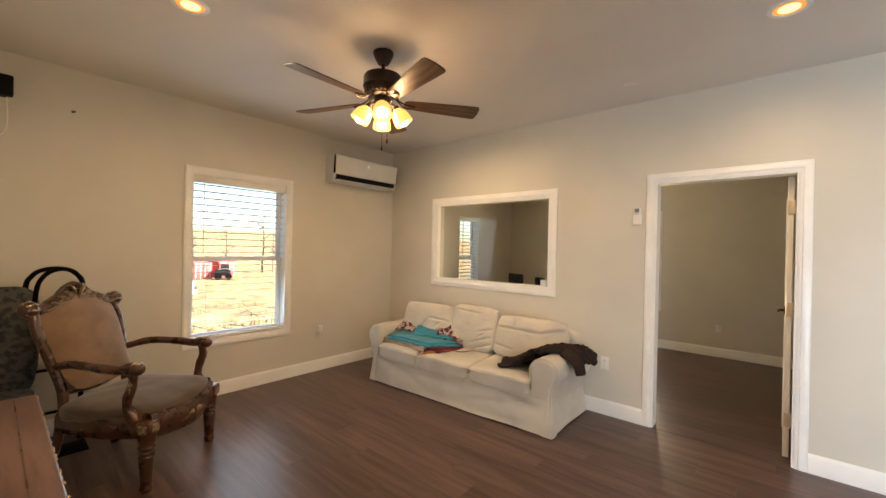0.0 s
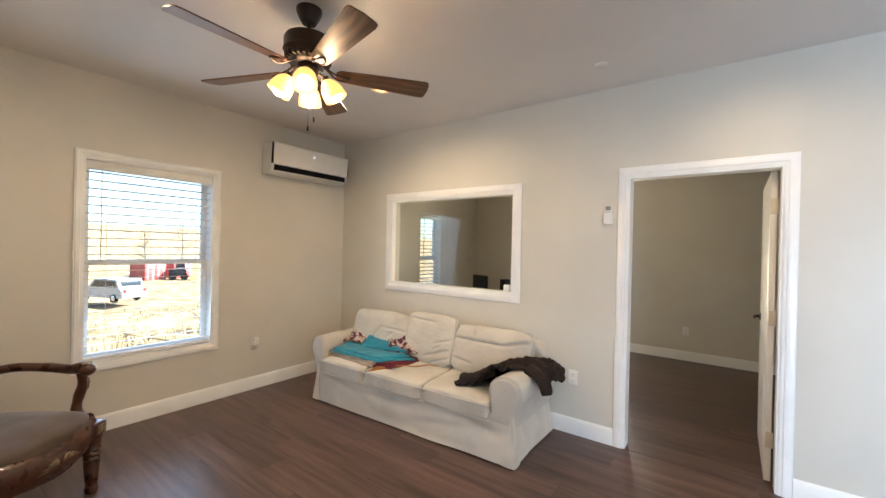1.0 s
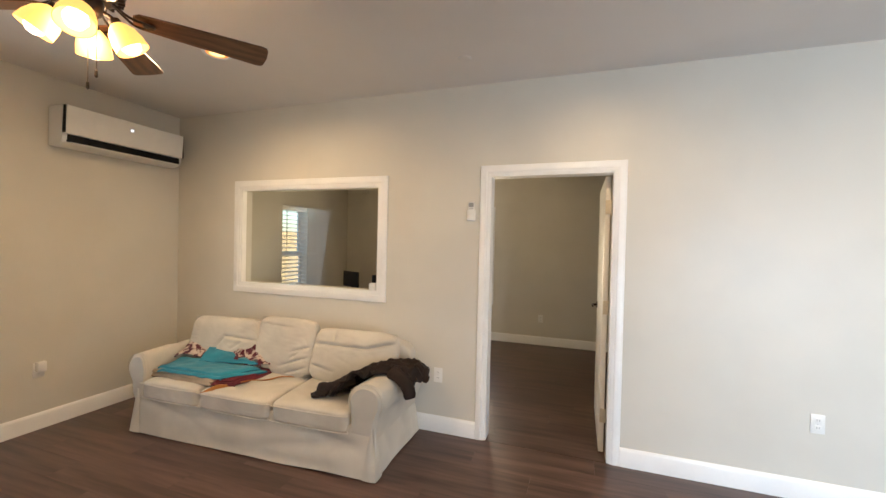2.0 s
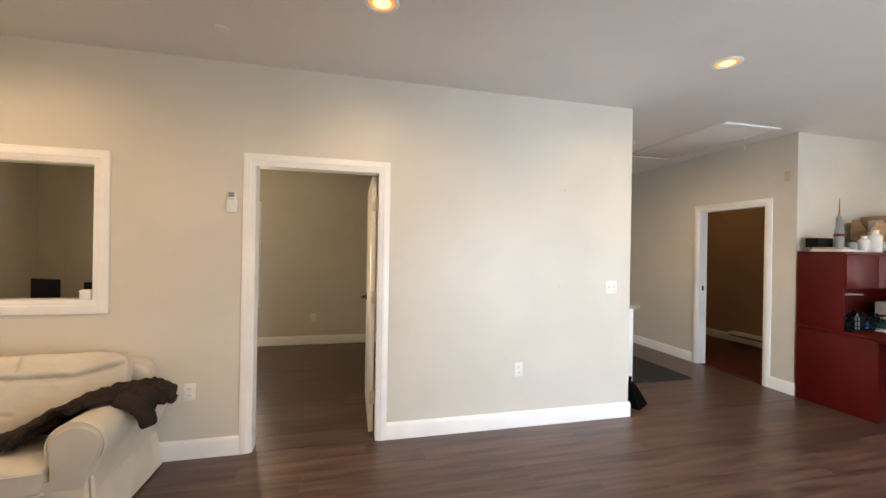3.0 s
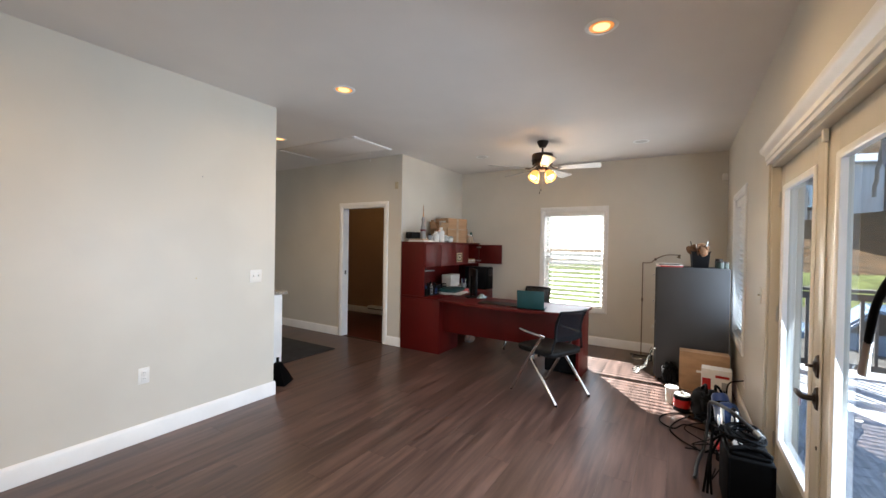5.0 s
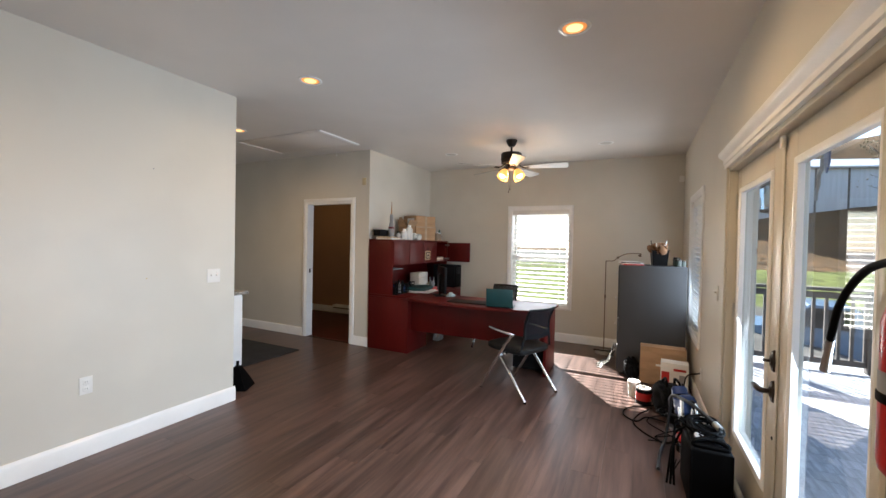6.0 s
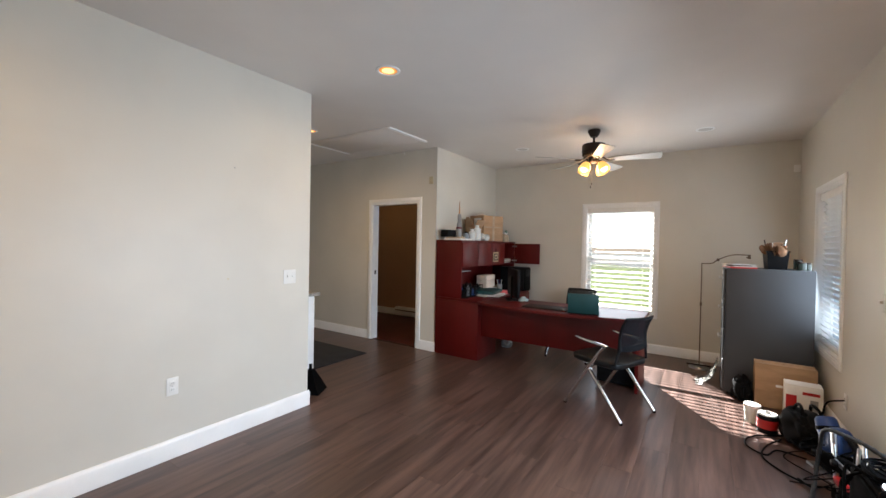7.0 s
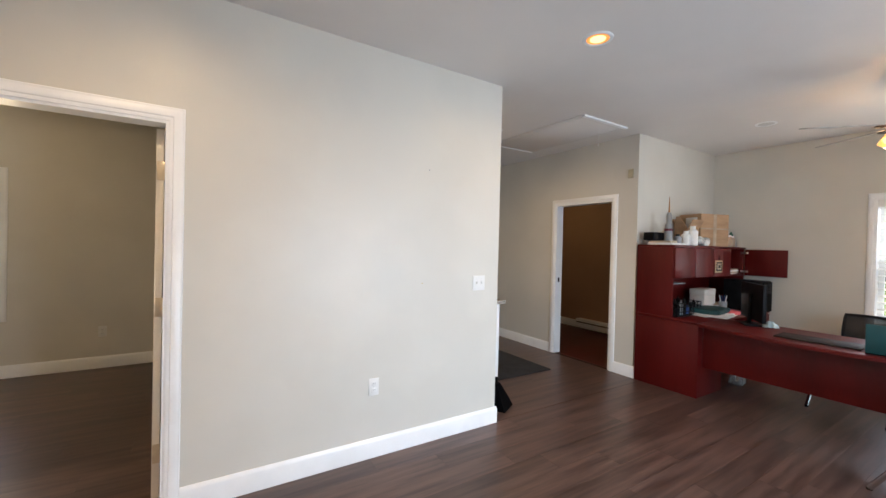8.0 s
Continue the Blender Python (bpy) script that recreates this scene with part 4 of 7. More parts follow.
part("deck", bbox(-HW + 0.16, FRONT + 0.02, 0.20, HW - 0.16, 0.2, 0.318, 0.02), LINEN, sofa)
SEATS = ((-0.945, -0.385, 0.0), (-0.385, 0.235, -2.0), (0.235, 0.835, 1.0))
for k, (x0, x1, yaw) in enumerate(SEATS):
    c = cushion(x1 - x0 - 0.006, 0.60, 0.150, 26, 0.10, 0.0015, 11 + k, 9, None, 0.014)
    for v in c.verts:
        if v.co.z > 0:
            q = (v.co.x, v.co.y)
            v.co.z += 0.018 * (1 - (2 * v.co.x / (x1 - x0)) ** 2) - fold_line(q, (-0.22, -0.10), (0.05, -0.24), 0.016, 0.006) - fold_line(q, (0.20, 0.05), (0.02, -0.18), 0.016, 0.006)
    m = Matrix.Translation(((x0 + x1) / 2, -0.118 - 0.008 * (k == 1), 0.352)) @ pose(0, 0, 0, 3.0, 0, yaw * 0.4)
    bmesh.ops.transform(c, matrix=m, verts=c.verts[:])
    sc = part("seat_cushion", c, LINEN, sofa)
    half = (x1 - x0) / 2 - 0.012
    for z in (0.050, -0.058):
        rim = [m @ Vector(p) for p in smooth_path([(-half, -0.27, z), (-half * 0.96, -0.294, z), (0, -0.302, z), (half * 0.96, -0.294, z), (half, -0.27, z)], 5)]
        part("piping", sweep(bmesh.new(), rim, 0.0040, 6), LINEN, sc)
# back cushions: extent, height, lean, turn and their creases in the cover (x, y from the middle, y up)
BACKS = (
    (-0.985, -0.295, 0.42, 15, 3, (((0.33, 0.03), (0.04, 0.05), 0.010, 0.016), ((0.05, 0.05), (-0.05, -0.08), 0.010, 0.016), ((0.33, -0.03), (0.14, -0.12), 0.010, 0.020), ((0.30, -0.10), (0.05, -0.20), 0.012, 0.018), ((0.22, 0.02), (0.12, -0.06), 0.008, 0.010))),
    (-0.305, 0.255, 0.46, 14, -3, (((0.27, 0.02), (0.12, -0.03), 0.009, 0.014), ((0.27, -0.06), (0.02, -0.15), 0.009, 0.020), ((0.27, -0.13), (0.08, -0.20), 0.009, 0.020), ((0.20, -0.02), (0.10, -0.10), 0.007, 0.010), ((-0.24, 0.165), (0.10, 0.150), 0.010, 0.010))),
    (0.245, 0.955, 0.41, 20, 1, (((-0.34, 0.075), (-0.10, 0.065), 0.010, 0.022), ((-0.10, 0.065), (0.12, 0.060), 0.012, 0.026), ((0.12, 0.060), (0.34, 0.125), 0.011, 0.024), ((-0.33, -0.09), (-0.12, -0.125), 0.010, 0.016), ((-0.17, 0.20), (-0.15, 0.08), 0.010, 0.010), ((0.33, 0.02), (0.26, -0.12), 0.010, 0.014))),
)
for k, (x0, x1, ht, lean, yaw, folds) in enumerate(BACKS):
    m = Matrix.Translation(((x0 + x1) / 2, 0.100, 0.405 + ht / 2)) @ pose(0, 0, 0, -lean + 90, 0, yaw)
    c = cushion(x1 - x0, ht, 0.18, 46, 0.30, 0.0015, 21 + k, 5.5)
    for v in c.verts:
        if v.co.z > 0:
            q = (v.co.x, v.co.y)
            v.co.z -= sum(fold_line(q, *f) for f in folds) - 0.008 * noise.noise(Vector((q[0] * 4, q[1] * 4, k * 5.0)))
    bmesh.ops.transform(c, matrix=m, verts=c.verts[:])
    bc = part("back_cushion", c, LINEN, sofa)
    half, hh = (x1 - x0) / 2 - 0.010, ht / 2 - 0.010
    seam = smooth_path([(-half, -hh * 0.8, 0.035), (-half * 0.99, hh * 0.8, 0.035), (-half * 0.86, hh * 0.99, 0.03), (0, hh * 1.01, 0.03), (half * 0.86, hh * 0.99, 0.03), (half * 0.99, hh * 0.8, 0.035), (half, -hh * 0.8, 0.035)], 6)
    part("piping", sweep(bmesh.new(), [m @ Vector(p) for p in seam], 0.004, 6), LINEN, bc)


def quad_cloth(fl, fr, br, bl, z0, puff, seed, rough=0.006, nu=34, nv=24, thick=0.012, edge=0.03):
    """A folded cloth lying over four corners (x, y), crowned and a little uneven, rounded down at its edges."""
    fl, fr, br, bl = (Vector(p) for p in (fl, fr, br, bl))

    def f(u, v):
        p = (fl * (1 - u) + fr * u) * (1 - v) + (bl * (1 - u) + br * u) * v
        rim = min(u, 1 - u, v, 1 - v)
        q = Vector((p.x * 9 + seed, p.y * 9, seed * 0.7))
        wob = 0.012 * noise.noise(Vector((p.x * 5, p.y * 5, seed)))
        return (p.x + wob * (1 - min(1, rim * 8)), p.y - wob * (1 - min(1, rim * 8)), z0 + puff * min(1, (rim / edge)) ** 0.5 * (0.85 + 0.3 * noise.noise(q * 0.4)) + rough * noise.noise(q) + 0.6 * rough * noise.noise(q * 2.6))
    return cloth(f, nu, nv, thick)


SEAT_Z = 0.428
scarf = solid("ochre_scarf", cloth(lambda u, v: (-1.56 + 0.36 * u - 0.04 + 0.09 * v, 3.36 + 0.40 * u ** 0.9 + 0.10 * v * (1 - 0.4 * u), SEAT_Z + 0.010 - 0.035 * max(0, 0.16 - u) / 0.16 + 0.006 * math.sin(14 * u + 3 * v)), 34, 10, 0.006), OCHRE, "ochre scarf half under the folded blankets", "scarf")
bl = thing("folded_blanket", (0, 0, 0), "folded beige wool blanket lying on the sofa seat", "blanket", "folded blankets on the sofa")
for k in range(2):
    e = 0.012 * k
    part("fold", quad_cloth((-2.25 + e, 3.450 + e), (-1.60 - e, 3.455 + e * 0.5), (-1.58 - 2 * e, 3.86), (-2.24 + e, 3.86 - e), SEAT_Z - 0.004 + 0.026 * k, 0.026, 3.0 + k, 0.005, edge=0.04, thick=0.02), BEIGE, bl)
sh = thing("folded_shawl", (0, 0, 0), "folded maroon shawl lying on the sofa seat", "blanket", "folded blankets on the sofa")
for k in range(3):
    e = 0.010 * k
    part("fold", quad_cloth((-1.60 + e, 3.45 + e), (-1.43 - e, 3.50 + e), (-1.36 - e, 3.86 - e), (-1.62, 3.86), SEAT_Z + 0.004 + 0.014 * k, 0.015, 11.0 + k, 0.005, edge=0.06), MAROON, sh)
tl = thing("folded_sheet", (0, 0, 0), "bright teal cotton sheet folded on top with one corner thrown back", "blanket", "folded blankets on the sofa")
for k in range(2):
    e = 0.022 * k
    part("fold", quad_cloth((-2.14 - e, 3.440 + e), (-1.54 - e * 0.5, 3.475 + e), (-1.375 - 2 * e, 3.76 - e), (-2.22 - e * 0.3, 3.70 + e), SEAT_Z + 0.046 + 0.016 * k, 0.016, 21.0 + 2.3 * k, 0.008, edge=0.05, nu=44, nv=30), TEAL, tl)


def corner(u, v):
    """A triangular corner of the sheet, thrown back and peaked against the cushion."""
    low = Vector((-1.97 + 0.50 * u, 3.655 + 0.10 * u, SEAT_Z + 0.084))
    top = Vector((-2.03, 3.86, SEAT_Z + 0.180)).lerp(Vector((-1.46, 3.770, SEAT_Z + 0.082)), u)
    p = low.lerp(top, v)
    p.z += 0.012 * math.sin(math.pi * v) + 0.008 * noise.noise(Vector((u * 6, v * 4, 6)))
    return p


part("corner", cloth(corner, 30, 14, 0.008), TEAL, tl)
shawl = thing("patterned_throw", (0, 0, 0), "white and maroon patterned throw with tassels draped behind the pile", "throw blanket")
PATTERN = material("maroon_white_pattern", (0.46, 0.37, 0.31), 0.95, vary=0.15, scale=24, grain=160, bump=0.3, color2=(0.085, 0.016, 0.03), mix_at=(0.47, 0.53))


def throw(u, v):
    left = max(0.0, 1 - u / 0.30)
    x = -2.25 + 0.87 * u + 0.02 * math.sin(7 * v + 3 * u)
    y = 3.775 + 0.13 * v - 0.13 * left * (1 - v) - 0.015 * math.sin(11 * u)
    lump = 0.030 * math.sin(13 * u) ** 2 + 0.028 * noise.noise(Vector((u * 8, v * 3, 3))) + 0.012 * noise.noise(Vector((u * 21, v * 8, 5)))
    return (x, y, SEAT_Z + 0.085 + 0.135 * v * (1 - 0.45 * max(0, u - 0.45) / 0.55) + lump)


part("cloth", cloth(throw, 54, 18, 0.012), PATTERN, shawl)
for k in range(12):
    u = k / 11
    b = bmesh.new()
    x, y, z = throw(0.50 + 0.48 * u, 0.05 + 0.45 * (k % 3))
    for j in range(6):
        w = 0.012 * (j - 2.5)
        sweep(b, [(x, y - 0.004, z + 0.006), (x + 0.4 * w + 0.006, y - 0.022, z - 0.006), (x + w + 0.014, y - 0.034, z - 0.034 - 0.006 * (j % 3))], [0.006, 0.0045, 0.002], 5)
    part("tassel", b, MAROON, shawl)

JK = smooth_path([(-0.79, 3.64, 0.458), (-0.68, 3.67, 0.475), (-0.58, 3.70, 0.52), (-0.47, 3.74, 0.605), (-0.36, 3.78, 0.635), (-0.25, 3.81, 0.632), (-0.15, 3.83, 0.60), (-0.10, 3.82, 0.545)], 6)


def jacket_top(u, v):
    i = min(len(JK) - 2, int(u * (len(JK) - 1)))
    p = JK[i].lerp(JK[i + 1], u * (len(JK) - 1) - i)
    w = 0.060 + 0.13 * math.sin(math.pi * min(1.0, 0.05 + 0.85 * u)) ** 1.3 + 0.022 * math.sin(23 * u)
    off = (v - 0.5) * 2
    q = Vector((u * 7, v * 4, 0.5))
    ridge = 0.030 * (1 - abs(noise.noise(q * 1.3)) * 2.2) + 0.016 * noise.noise(q * 2.6) + 0.008 * noise.noise(q * 5.5)
    x = p.x + 0.35 * w * off + 0.02 * noise.noise(q + Vector((5, 0, 0)))
    y = p.y + w * off + 0.03 * noise.noise(q + Vector((0, 9, 0)))
    z = p.z + ridge - 0.05 * off * off * (1 if u < 0.45 else 0.35)
    lx = abs(x + 0.352 - 0.08 * (y - 3.46))
    floor_z = 0.484 + math.sqrt(max(0.0, 0.128 ** 2 - lx * lx)) if lx < 0.128 else (SEAT_Z if x < -0.35 else 0.30)
    return (x, y, max(z, floor_z + 0.024))


jk = thing("jacket", (0, 0, 0), "dark brown leather jacket thrown over the sofa arm", "jacket")
part("body", cloth(jacket_top, 64, 30, 0.018), JACKET, jk)
b = bmesh.new()
sweep(b, smooth_path([(-0.52, 3.66, 0.575), (-0.60, 3.63, 0.525), (-0.70, 3.62, 0.482), (-0.80, 3.635, 0.470)], 5), [0.050, 0.052, 0.048, 0.046, 0.050, 0.046, 0.043, 0.046, 0.042, 0.040, 0.044, 0.040, 0.038, 0.040, 0.037, 0.030], 14, 0.55)
part("sleeve", b, JACKET, jk)
b = bmesh.new()
sweep(b, smooth_path([(-0.27, 3.70, 0.625), (-0.19, 3.68, 0.600), (-0.125, 3.665, 0.545), (-0.105, 3.66, 0.48)], 5), [0.045, 0.048, 0.044, 0.047, 0.042, 0.046, 0.043, 0.046, 0.041, 0.045, 0.042, 0.044, 0.041, 0.043, 0.040, 0.034], 14, 0.55)
part("sleeve", b, JACKET, jk)

# ---- carved armchair ----
chair = thing("armchair", pose(-2.135, 1.275, 0, 0, 0, -49.5), "carved dark walnut armchair with tan suede back and taupe seat", "armchair")
for s in (-1, 1):
    foot = Matrix.Translation((s * 0.303, 0.300, 0))
    lp = part("leg", revolve(bmesh.new(), [(0, 0), (0.026, 0), (0.032, 0.010), (0.033, 0.028), (0.028, 0.042), (0.031, 0.07), (0.039, 0.185), (0.036, 0.195), (0.043, 0.206), (0.036, 0.218), (0.045, 0.232), (0.037, 0.246), (0.047, 0.262), (0.040, 0.278), (0.045, 0.300), (0.047, 0.345)], 20, foot), CARVED, chair)
    part("carved_block", bbox(s * 0.305 - 0.046, 0.262, 0.335, s * 0.305 + 0.046, 0.350, 0.415, 0.016, 3), CARVED, lp)
    part("carved_plate", bbox(s * 0.305 - 0.026, 0.347, 0.350, s * 0.305 + 0.026, 0.353, 0.400, 0.008, 2), GILT, lp)
    part("carved_plate", bbox(s * 0.350 - 0.003, 0.280, 0.350, s * 0.350 + 0.003, 0.332, 0.400, 0.002, 2), GILT, lp)
    part("leg", sweep(bmesh.new(), smooth_path([(s * 0.25, -0.25, 0.40), (s * 0.25, -0.275, 0.25), (s * 0.255, -0.32, 0.10), (s * 0.26, -0.36, 0.0)], 5), 0.026, 10), CARVED, chair)
    # arm: post, curved rest with a scroll
    arm = part("arm", sweep(bmesh.new(), smooth_path([(s * 0.245, -0.305, 0.69), (s * 0.305, -0.15, 0.728), (s * 0.335, 0.02, 0.722), (s * 0.335, 0.15, 0.712), (s * 0.325, 0.235, 0.725)], 6), [0.025] * 4 + [0.028] * 8 + [0.031] * 8 + [0.035, 0.037, 0.039, 0.038, 0.036], 12, 0.85), CARVED, chair)
    part("scroll", revolve(bmesh.new(), [(0, 0.036), (0.02, 0.034), (0.036, 0.02), (0.042, 0.0), (0.036, -0.02), (0.02, -0.034), (0, -0.036)], 18, Matrix.Translation((s * 0.325, 0.25, 0.715))), CARVED, arm)
    part("carved_rosette", revolve(bmesh.new(), [(0, 0.009), (0.010, 0.007), (0.014, 0.003), (0.022, 0.007), (0.027, 0)], 16, Matrix.Translation((s * 0.325, 0.25, 0.747))), GILT, arm)
    for k in range(3):
        part("carved_leaf", sweep(bmesh.new(), smooth_path([(s * 0.348, 0.222 - 0.012 * k, 0.665 - 0.022 * k), (s * 0.357, 0.232, 0.650 - 0.022 * k), (s * 0.352, 0.245 - 0.008 * k, 0.628 - 0.022 * k)], 4), [0.004, 0.006, 0.008, 0.009, 0.009, 0.008, 0.006, 0.005, 0.003], 6, 0.6), GILT, arm)
    part("arm_post", sweep(bmesh.new(), smooth_path([(s * 0.320, 0.225, 0.70), (s * 0.324, 0.225, 0.62), (s * 0.328, 0.20, 0.54), (s * 0.318, 0.20, 0.47), (s * 0.31, 0.24, 0.41)], 5), [0.034, 0.032, 0.03, 0.028, 0.028, 0.029, 0.031, 0.033, 0.034, 0.034, 0.032, 0.03, 0.03, 0.032, 0.034, 0.037, 0.04, 0.042, 0.044, 0.046, 0.046], 12, 0.8), CARVED, arm)
    # upright of the back and its shoulder scroll
    part("stile", sweep(bmesh.new(), smooth_path([(s * 0.235, -0.255, 0.40), (s * 0.228, -0.275, 0.55), (s * 0.262, -0.325, 0.75), (s * 0.285, -0.380, 0.92), (s * 0.265, -0.415, 1.02)], 6), 0.035, 12, 0.75), CARVED, chair)
    sc = part("shoulder_scroll", revolve(bmesh.new(), [(0, 0.045), (0.025, 0.042), (0.044, 0.026), (0.05, 0.0), (0.044, -0.026), (0.025, -0.042), (0, -0.045)], 20, Matrix.Translation((s * 0.292, -0.418, 1.035)) @ pose(0, 0, 0, 0, 90, 0)), CARVED, chair)
    for k in range(8):
        a = 2 * math.pi * k / 8
        part("carved_rib", sweep(bmesh.new(), smooth_path([(s * 0.292 - 0.035, -0.418 + 0.030 * math.cos(a), 1.035 + 0.030 * math.sin(a)), (s * 0.292, -0.418 + 0.049 * math.cos(a), 1.035 + 0.049 * math.sin(a)), (s * 0.292 + 0.035, -0.418 + 0.030 * math.cos(a), 1.035 + 0.030 * math.sin(a))], 4), 0.007, 6), GILT, sc)
# crest rail with a raised shield and leaves spreading from its middle
crest_path = smooth_path([(-0.265, -0.415, 1.015), (-0.20, -0.425, 1.03), (-0.10, -0.440, 1.075), (0.0, -0.450, 1.095), (0.10, -0.440, 1.075), (0.20, -0.425, 1.03), (0.265, -0.415, 1.015)], 6)
crest = part("crest_rail", sweep(bmesh.new(), crest_path, 0.046, 12, 0.75), CARVED, chair)
part("shield", sweep(bmesh.new(), smooth_path([(-0.14, -0.438, 1.075), (-0.07, -0.448, 1.125), (0.0, -0.452, 1.150), (0.07, -0.448, 1.125), (0.14, -0.438, 1.075)], 6), [0.014 + 0.022 * math.sin(math.pi * k / 24) for k in range(25)], 10, 0.6), CARVED, crest)


def lobe(x, z, angle, length, fat):
    """One carved leaf lobe on the crest, curling forward at its tip."""
    dx, dz = math.sin(angle), math.cos(angle)
    y = -0.395 - 0.10 * (z - 1.03) / 0.1 * 0.3
    pts = [(x + dx * length * f + 0.25 * length * dz * f * f * (1 if dx > 0 else -1), y + g, z + dz * length * f - 0.25 * length * abs(dx) * f * f) for f, g in ((0, 0), (0.35, 0.010), (0.7, 0.012), (1.0, 0.004))]
    path = smooth_path(pts, 4)
    n = len(path) - 1
    return sweep(bmesh.new(), path, [0.002 + fat * math.sin(math.pi * min(1.0, 0.12 + 0.86 * k / n)) for k in range(n + 1)], 8, 0.55)


for s in (-1, 1):
    for x, z, angle, length, fat in ((0.012, 1.085, 0.25, 0.085, 0.013), (0.020, 1.075, 0.75, 0.085, 0.013), (0.030, 1.060, 1.25, 0.095, 0.013), (0.085, 1.070, 0.85, 0.060, 0.010), (0.095, 1.050, 1.45, 0.080, 0.011), (0.140, 1.045, 0.95, 0.050, 0.009), (0.150, 1.030, 1.55, 0.075, 0.010), (0.195, 1.015, 1.25, 0.055, 0.008)):
        part("carved_leaf", lobe(s * x, z, s * angle, length, fat), GILT, crest)
part("carved_leaf", lobe(0.0, 1.055, 0.0, 0.115, 0.016), GILT, crest)
part("bottom_rail", sweep(bmesh.new(), smooth_path([(-0.23, -0.28, 0.53), (0, -0.265, 0.51), (0.23, -0.28, 0.53)], 6), 0.024, 10, 0.8), CARVED, chair)
# padded back: an arched pad, thick in the middle


def pad(u, v, front):
    z = 0.535 + v * (0.455 + 0.07 * math.sin(math.pi * u))
    half = 0.205 + 0.035 * min(1, v * 1.6)
    x = (2 * u - 1) * half
    y = -0.262 - 0.180 * v
    bulge = 0.045 * (1 - (2 * u - 1) ** 4) * (1 - (2 * v - 1) ** 4)
    wr = 0.004 * noise.noise(Vector((x * 12, z * 12, 2)))
    return (x, y + (bulge + wr if front else -0.02), z)


b = cloth(lambda u, v: pad(u, v, True), 20, 20, 0.05)
back_pad = part("back_pad", b, SUEDE, chair)
heads = bmesh.new()
for k in range(60):
    t = k / 59
    u, v = (0.03, t * 3) if t < 1 / 3 else ((0.03 + 0.94 * (t - 1 / 3) * 3, 0.985) if t < 2 / 3 else (0.97, 1 - (t - 2 / 3) * 3))
    p = Vector(pad(u, min(v, 0.985), True)) + Vector((0, 0.004, 0))
    revolve(heads, [(0, 0.005), (0.004, 0.003), (0.0055, 0)], 6, Matrix.Translation(p) @ pose(0, 0, 0, -90, 0, 0))
part("nailheads", heads, BRASS, back_pad)
part("seat_cushion", cushion(0.66, 0.62, 0.16, 18, 0.35, 0.003, 61, 4.5, Matrix.Translation((0, 0.03, 0.432))), TAUPE, chair)
# apron with a carved front
for nm, p in (("apron", [(-0.30, 0.30, 0.375), (-0.15, 0.345, 0.355), (0, 0.36, 0.335), (0.15, 0.345, 0.355), (0.30, 0.30, 0.375)]), ("apron", [(0.31, 0.29, 0.385), (0.30, 0.0, 0.375), (0.26, -0.25, 0.385)]), ("apron", [(-0.31, 0.29, 0.385), (-0.30, 0.0, 0.375), (-0.26, -0.25, 0.385)]), ("apron", [(-0.25, -0.25, 0.385), (0, -0.255, 0.385), (0.25, -0.25, 0.385)])):
    ap = part(nm, sweep(bmesh.new(), smooth_path(p, 6), 0.078, 10, 0.42, up=(0, 0, 1)), CARVED, chair)
    if p[1][1] > 0.3:
        for s in (-1, 1):
            for k in range(4):
                part("carved_leaf", sweep(bmesh.new(), smooth_path([(s * 0.01, 0.385, 0.335), (s * (0.03 + 0.03 * k), 0.388 - 0.006 * k, 0.365 - 0.012 * k), (s * (0.07 + 0.035 * k), 0.378 - 0.010 * k, 0.352 - 0.004 * k)], 5), [0.006, 0.009, 0.012, 0.014, 0.015, 0.015, 0.014, 0.012, 0.009, 0.006, 0.004], 8, 0.55), GILT, ap)

# hand truck behind the armchair
truck = thing("hand_truck", pose(-2.76, 0.93, 0, 0, 0, 90), "black tubular steel hand truck standing against the wall", "hand truck")
part("frame", sweep(bmesh.new(), smooth_path([(-0.14, 0, 0.03), (-0.145, 0.0, 0.55), (-0.145, 0.0, 1.08), (-0.115, 0, 1.20), (-0.05, 0, 1.245), (0.05, 0, 1.245), (0.115, 0, 1.20), (0.145, 0, 1.08), (0.145, 0, 0.55), (0.14, 0, 0.03)], 5), 0.015, 10), RUBBER, truck)
part("handle_loop", sweep(bmesh.new(), smooth_path([(-0.09, -0.04, 0.60), (-0.10, -0.07, 1.05), (-0.06, -0.10, 1.21), (0.04, -0.10, 1.25), (0.12, -0.08, 1.18), (0.14, -0.05, 1.05), (0.135, -0.03, 0.60)], 5), 0.014, 10), RUBBER, truck)
for z in (0.25, 0.55, 0.85):
    part("crossbar", sweep(bmesh.new(), [(-0.14, 0, z), (0.14, 0, z)], 0.010, 8), RUBBER, truck)
part("toe_plate", bbox(-0.17, -0.20, 0.0, 0.17, 0.01, 0.006, 0.001), RUBBER, truck)
for s in (-1, 1):
    part("wheel", revolve(bmesh.new(), [(0, 0.018), (0.05, 0.018), (0.075, 0.02), (0.085, 0.01), (0.085, -0.01), (0.075, -0.02), (0.05, -0.018), (0, -0.018)], 20, Matrix.Translation((s * 0.17, 0.06, 0.085)) @ pose(0, 0, 0, 0, 90, 0)), RUBBER, truck)

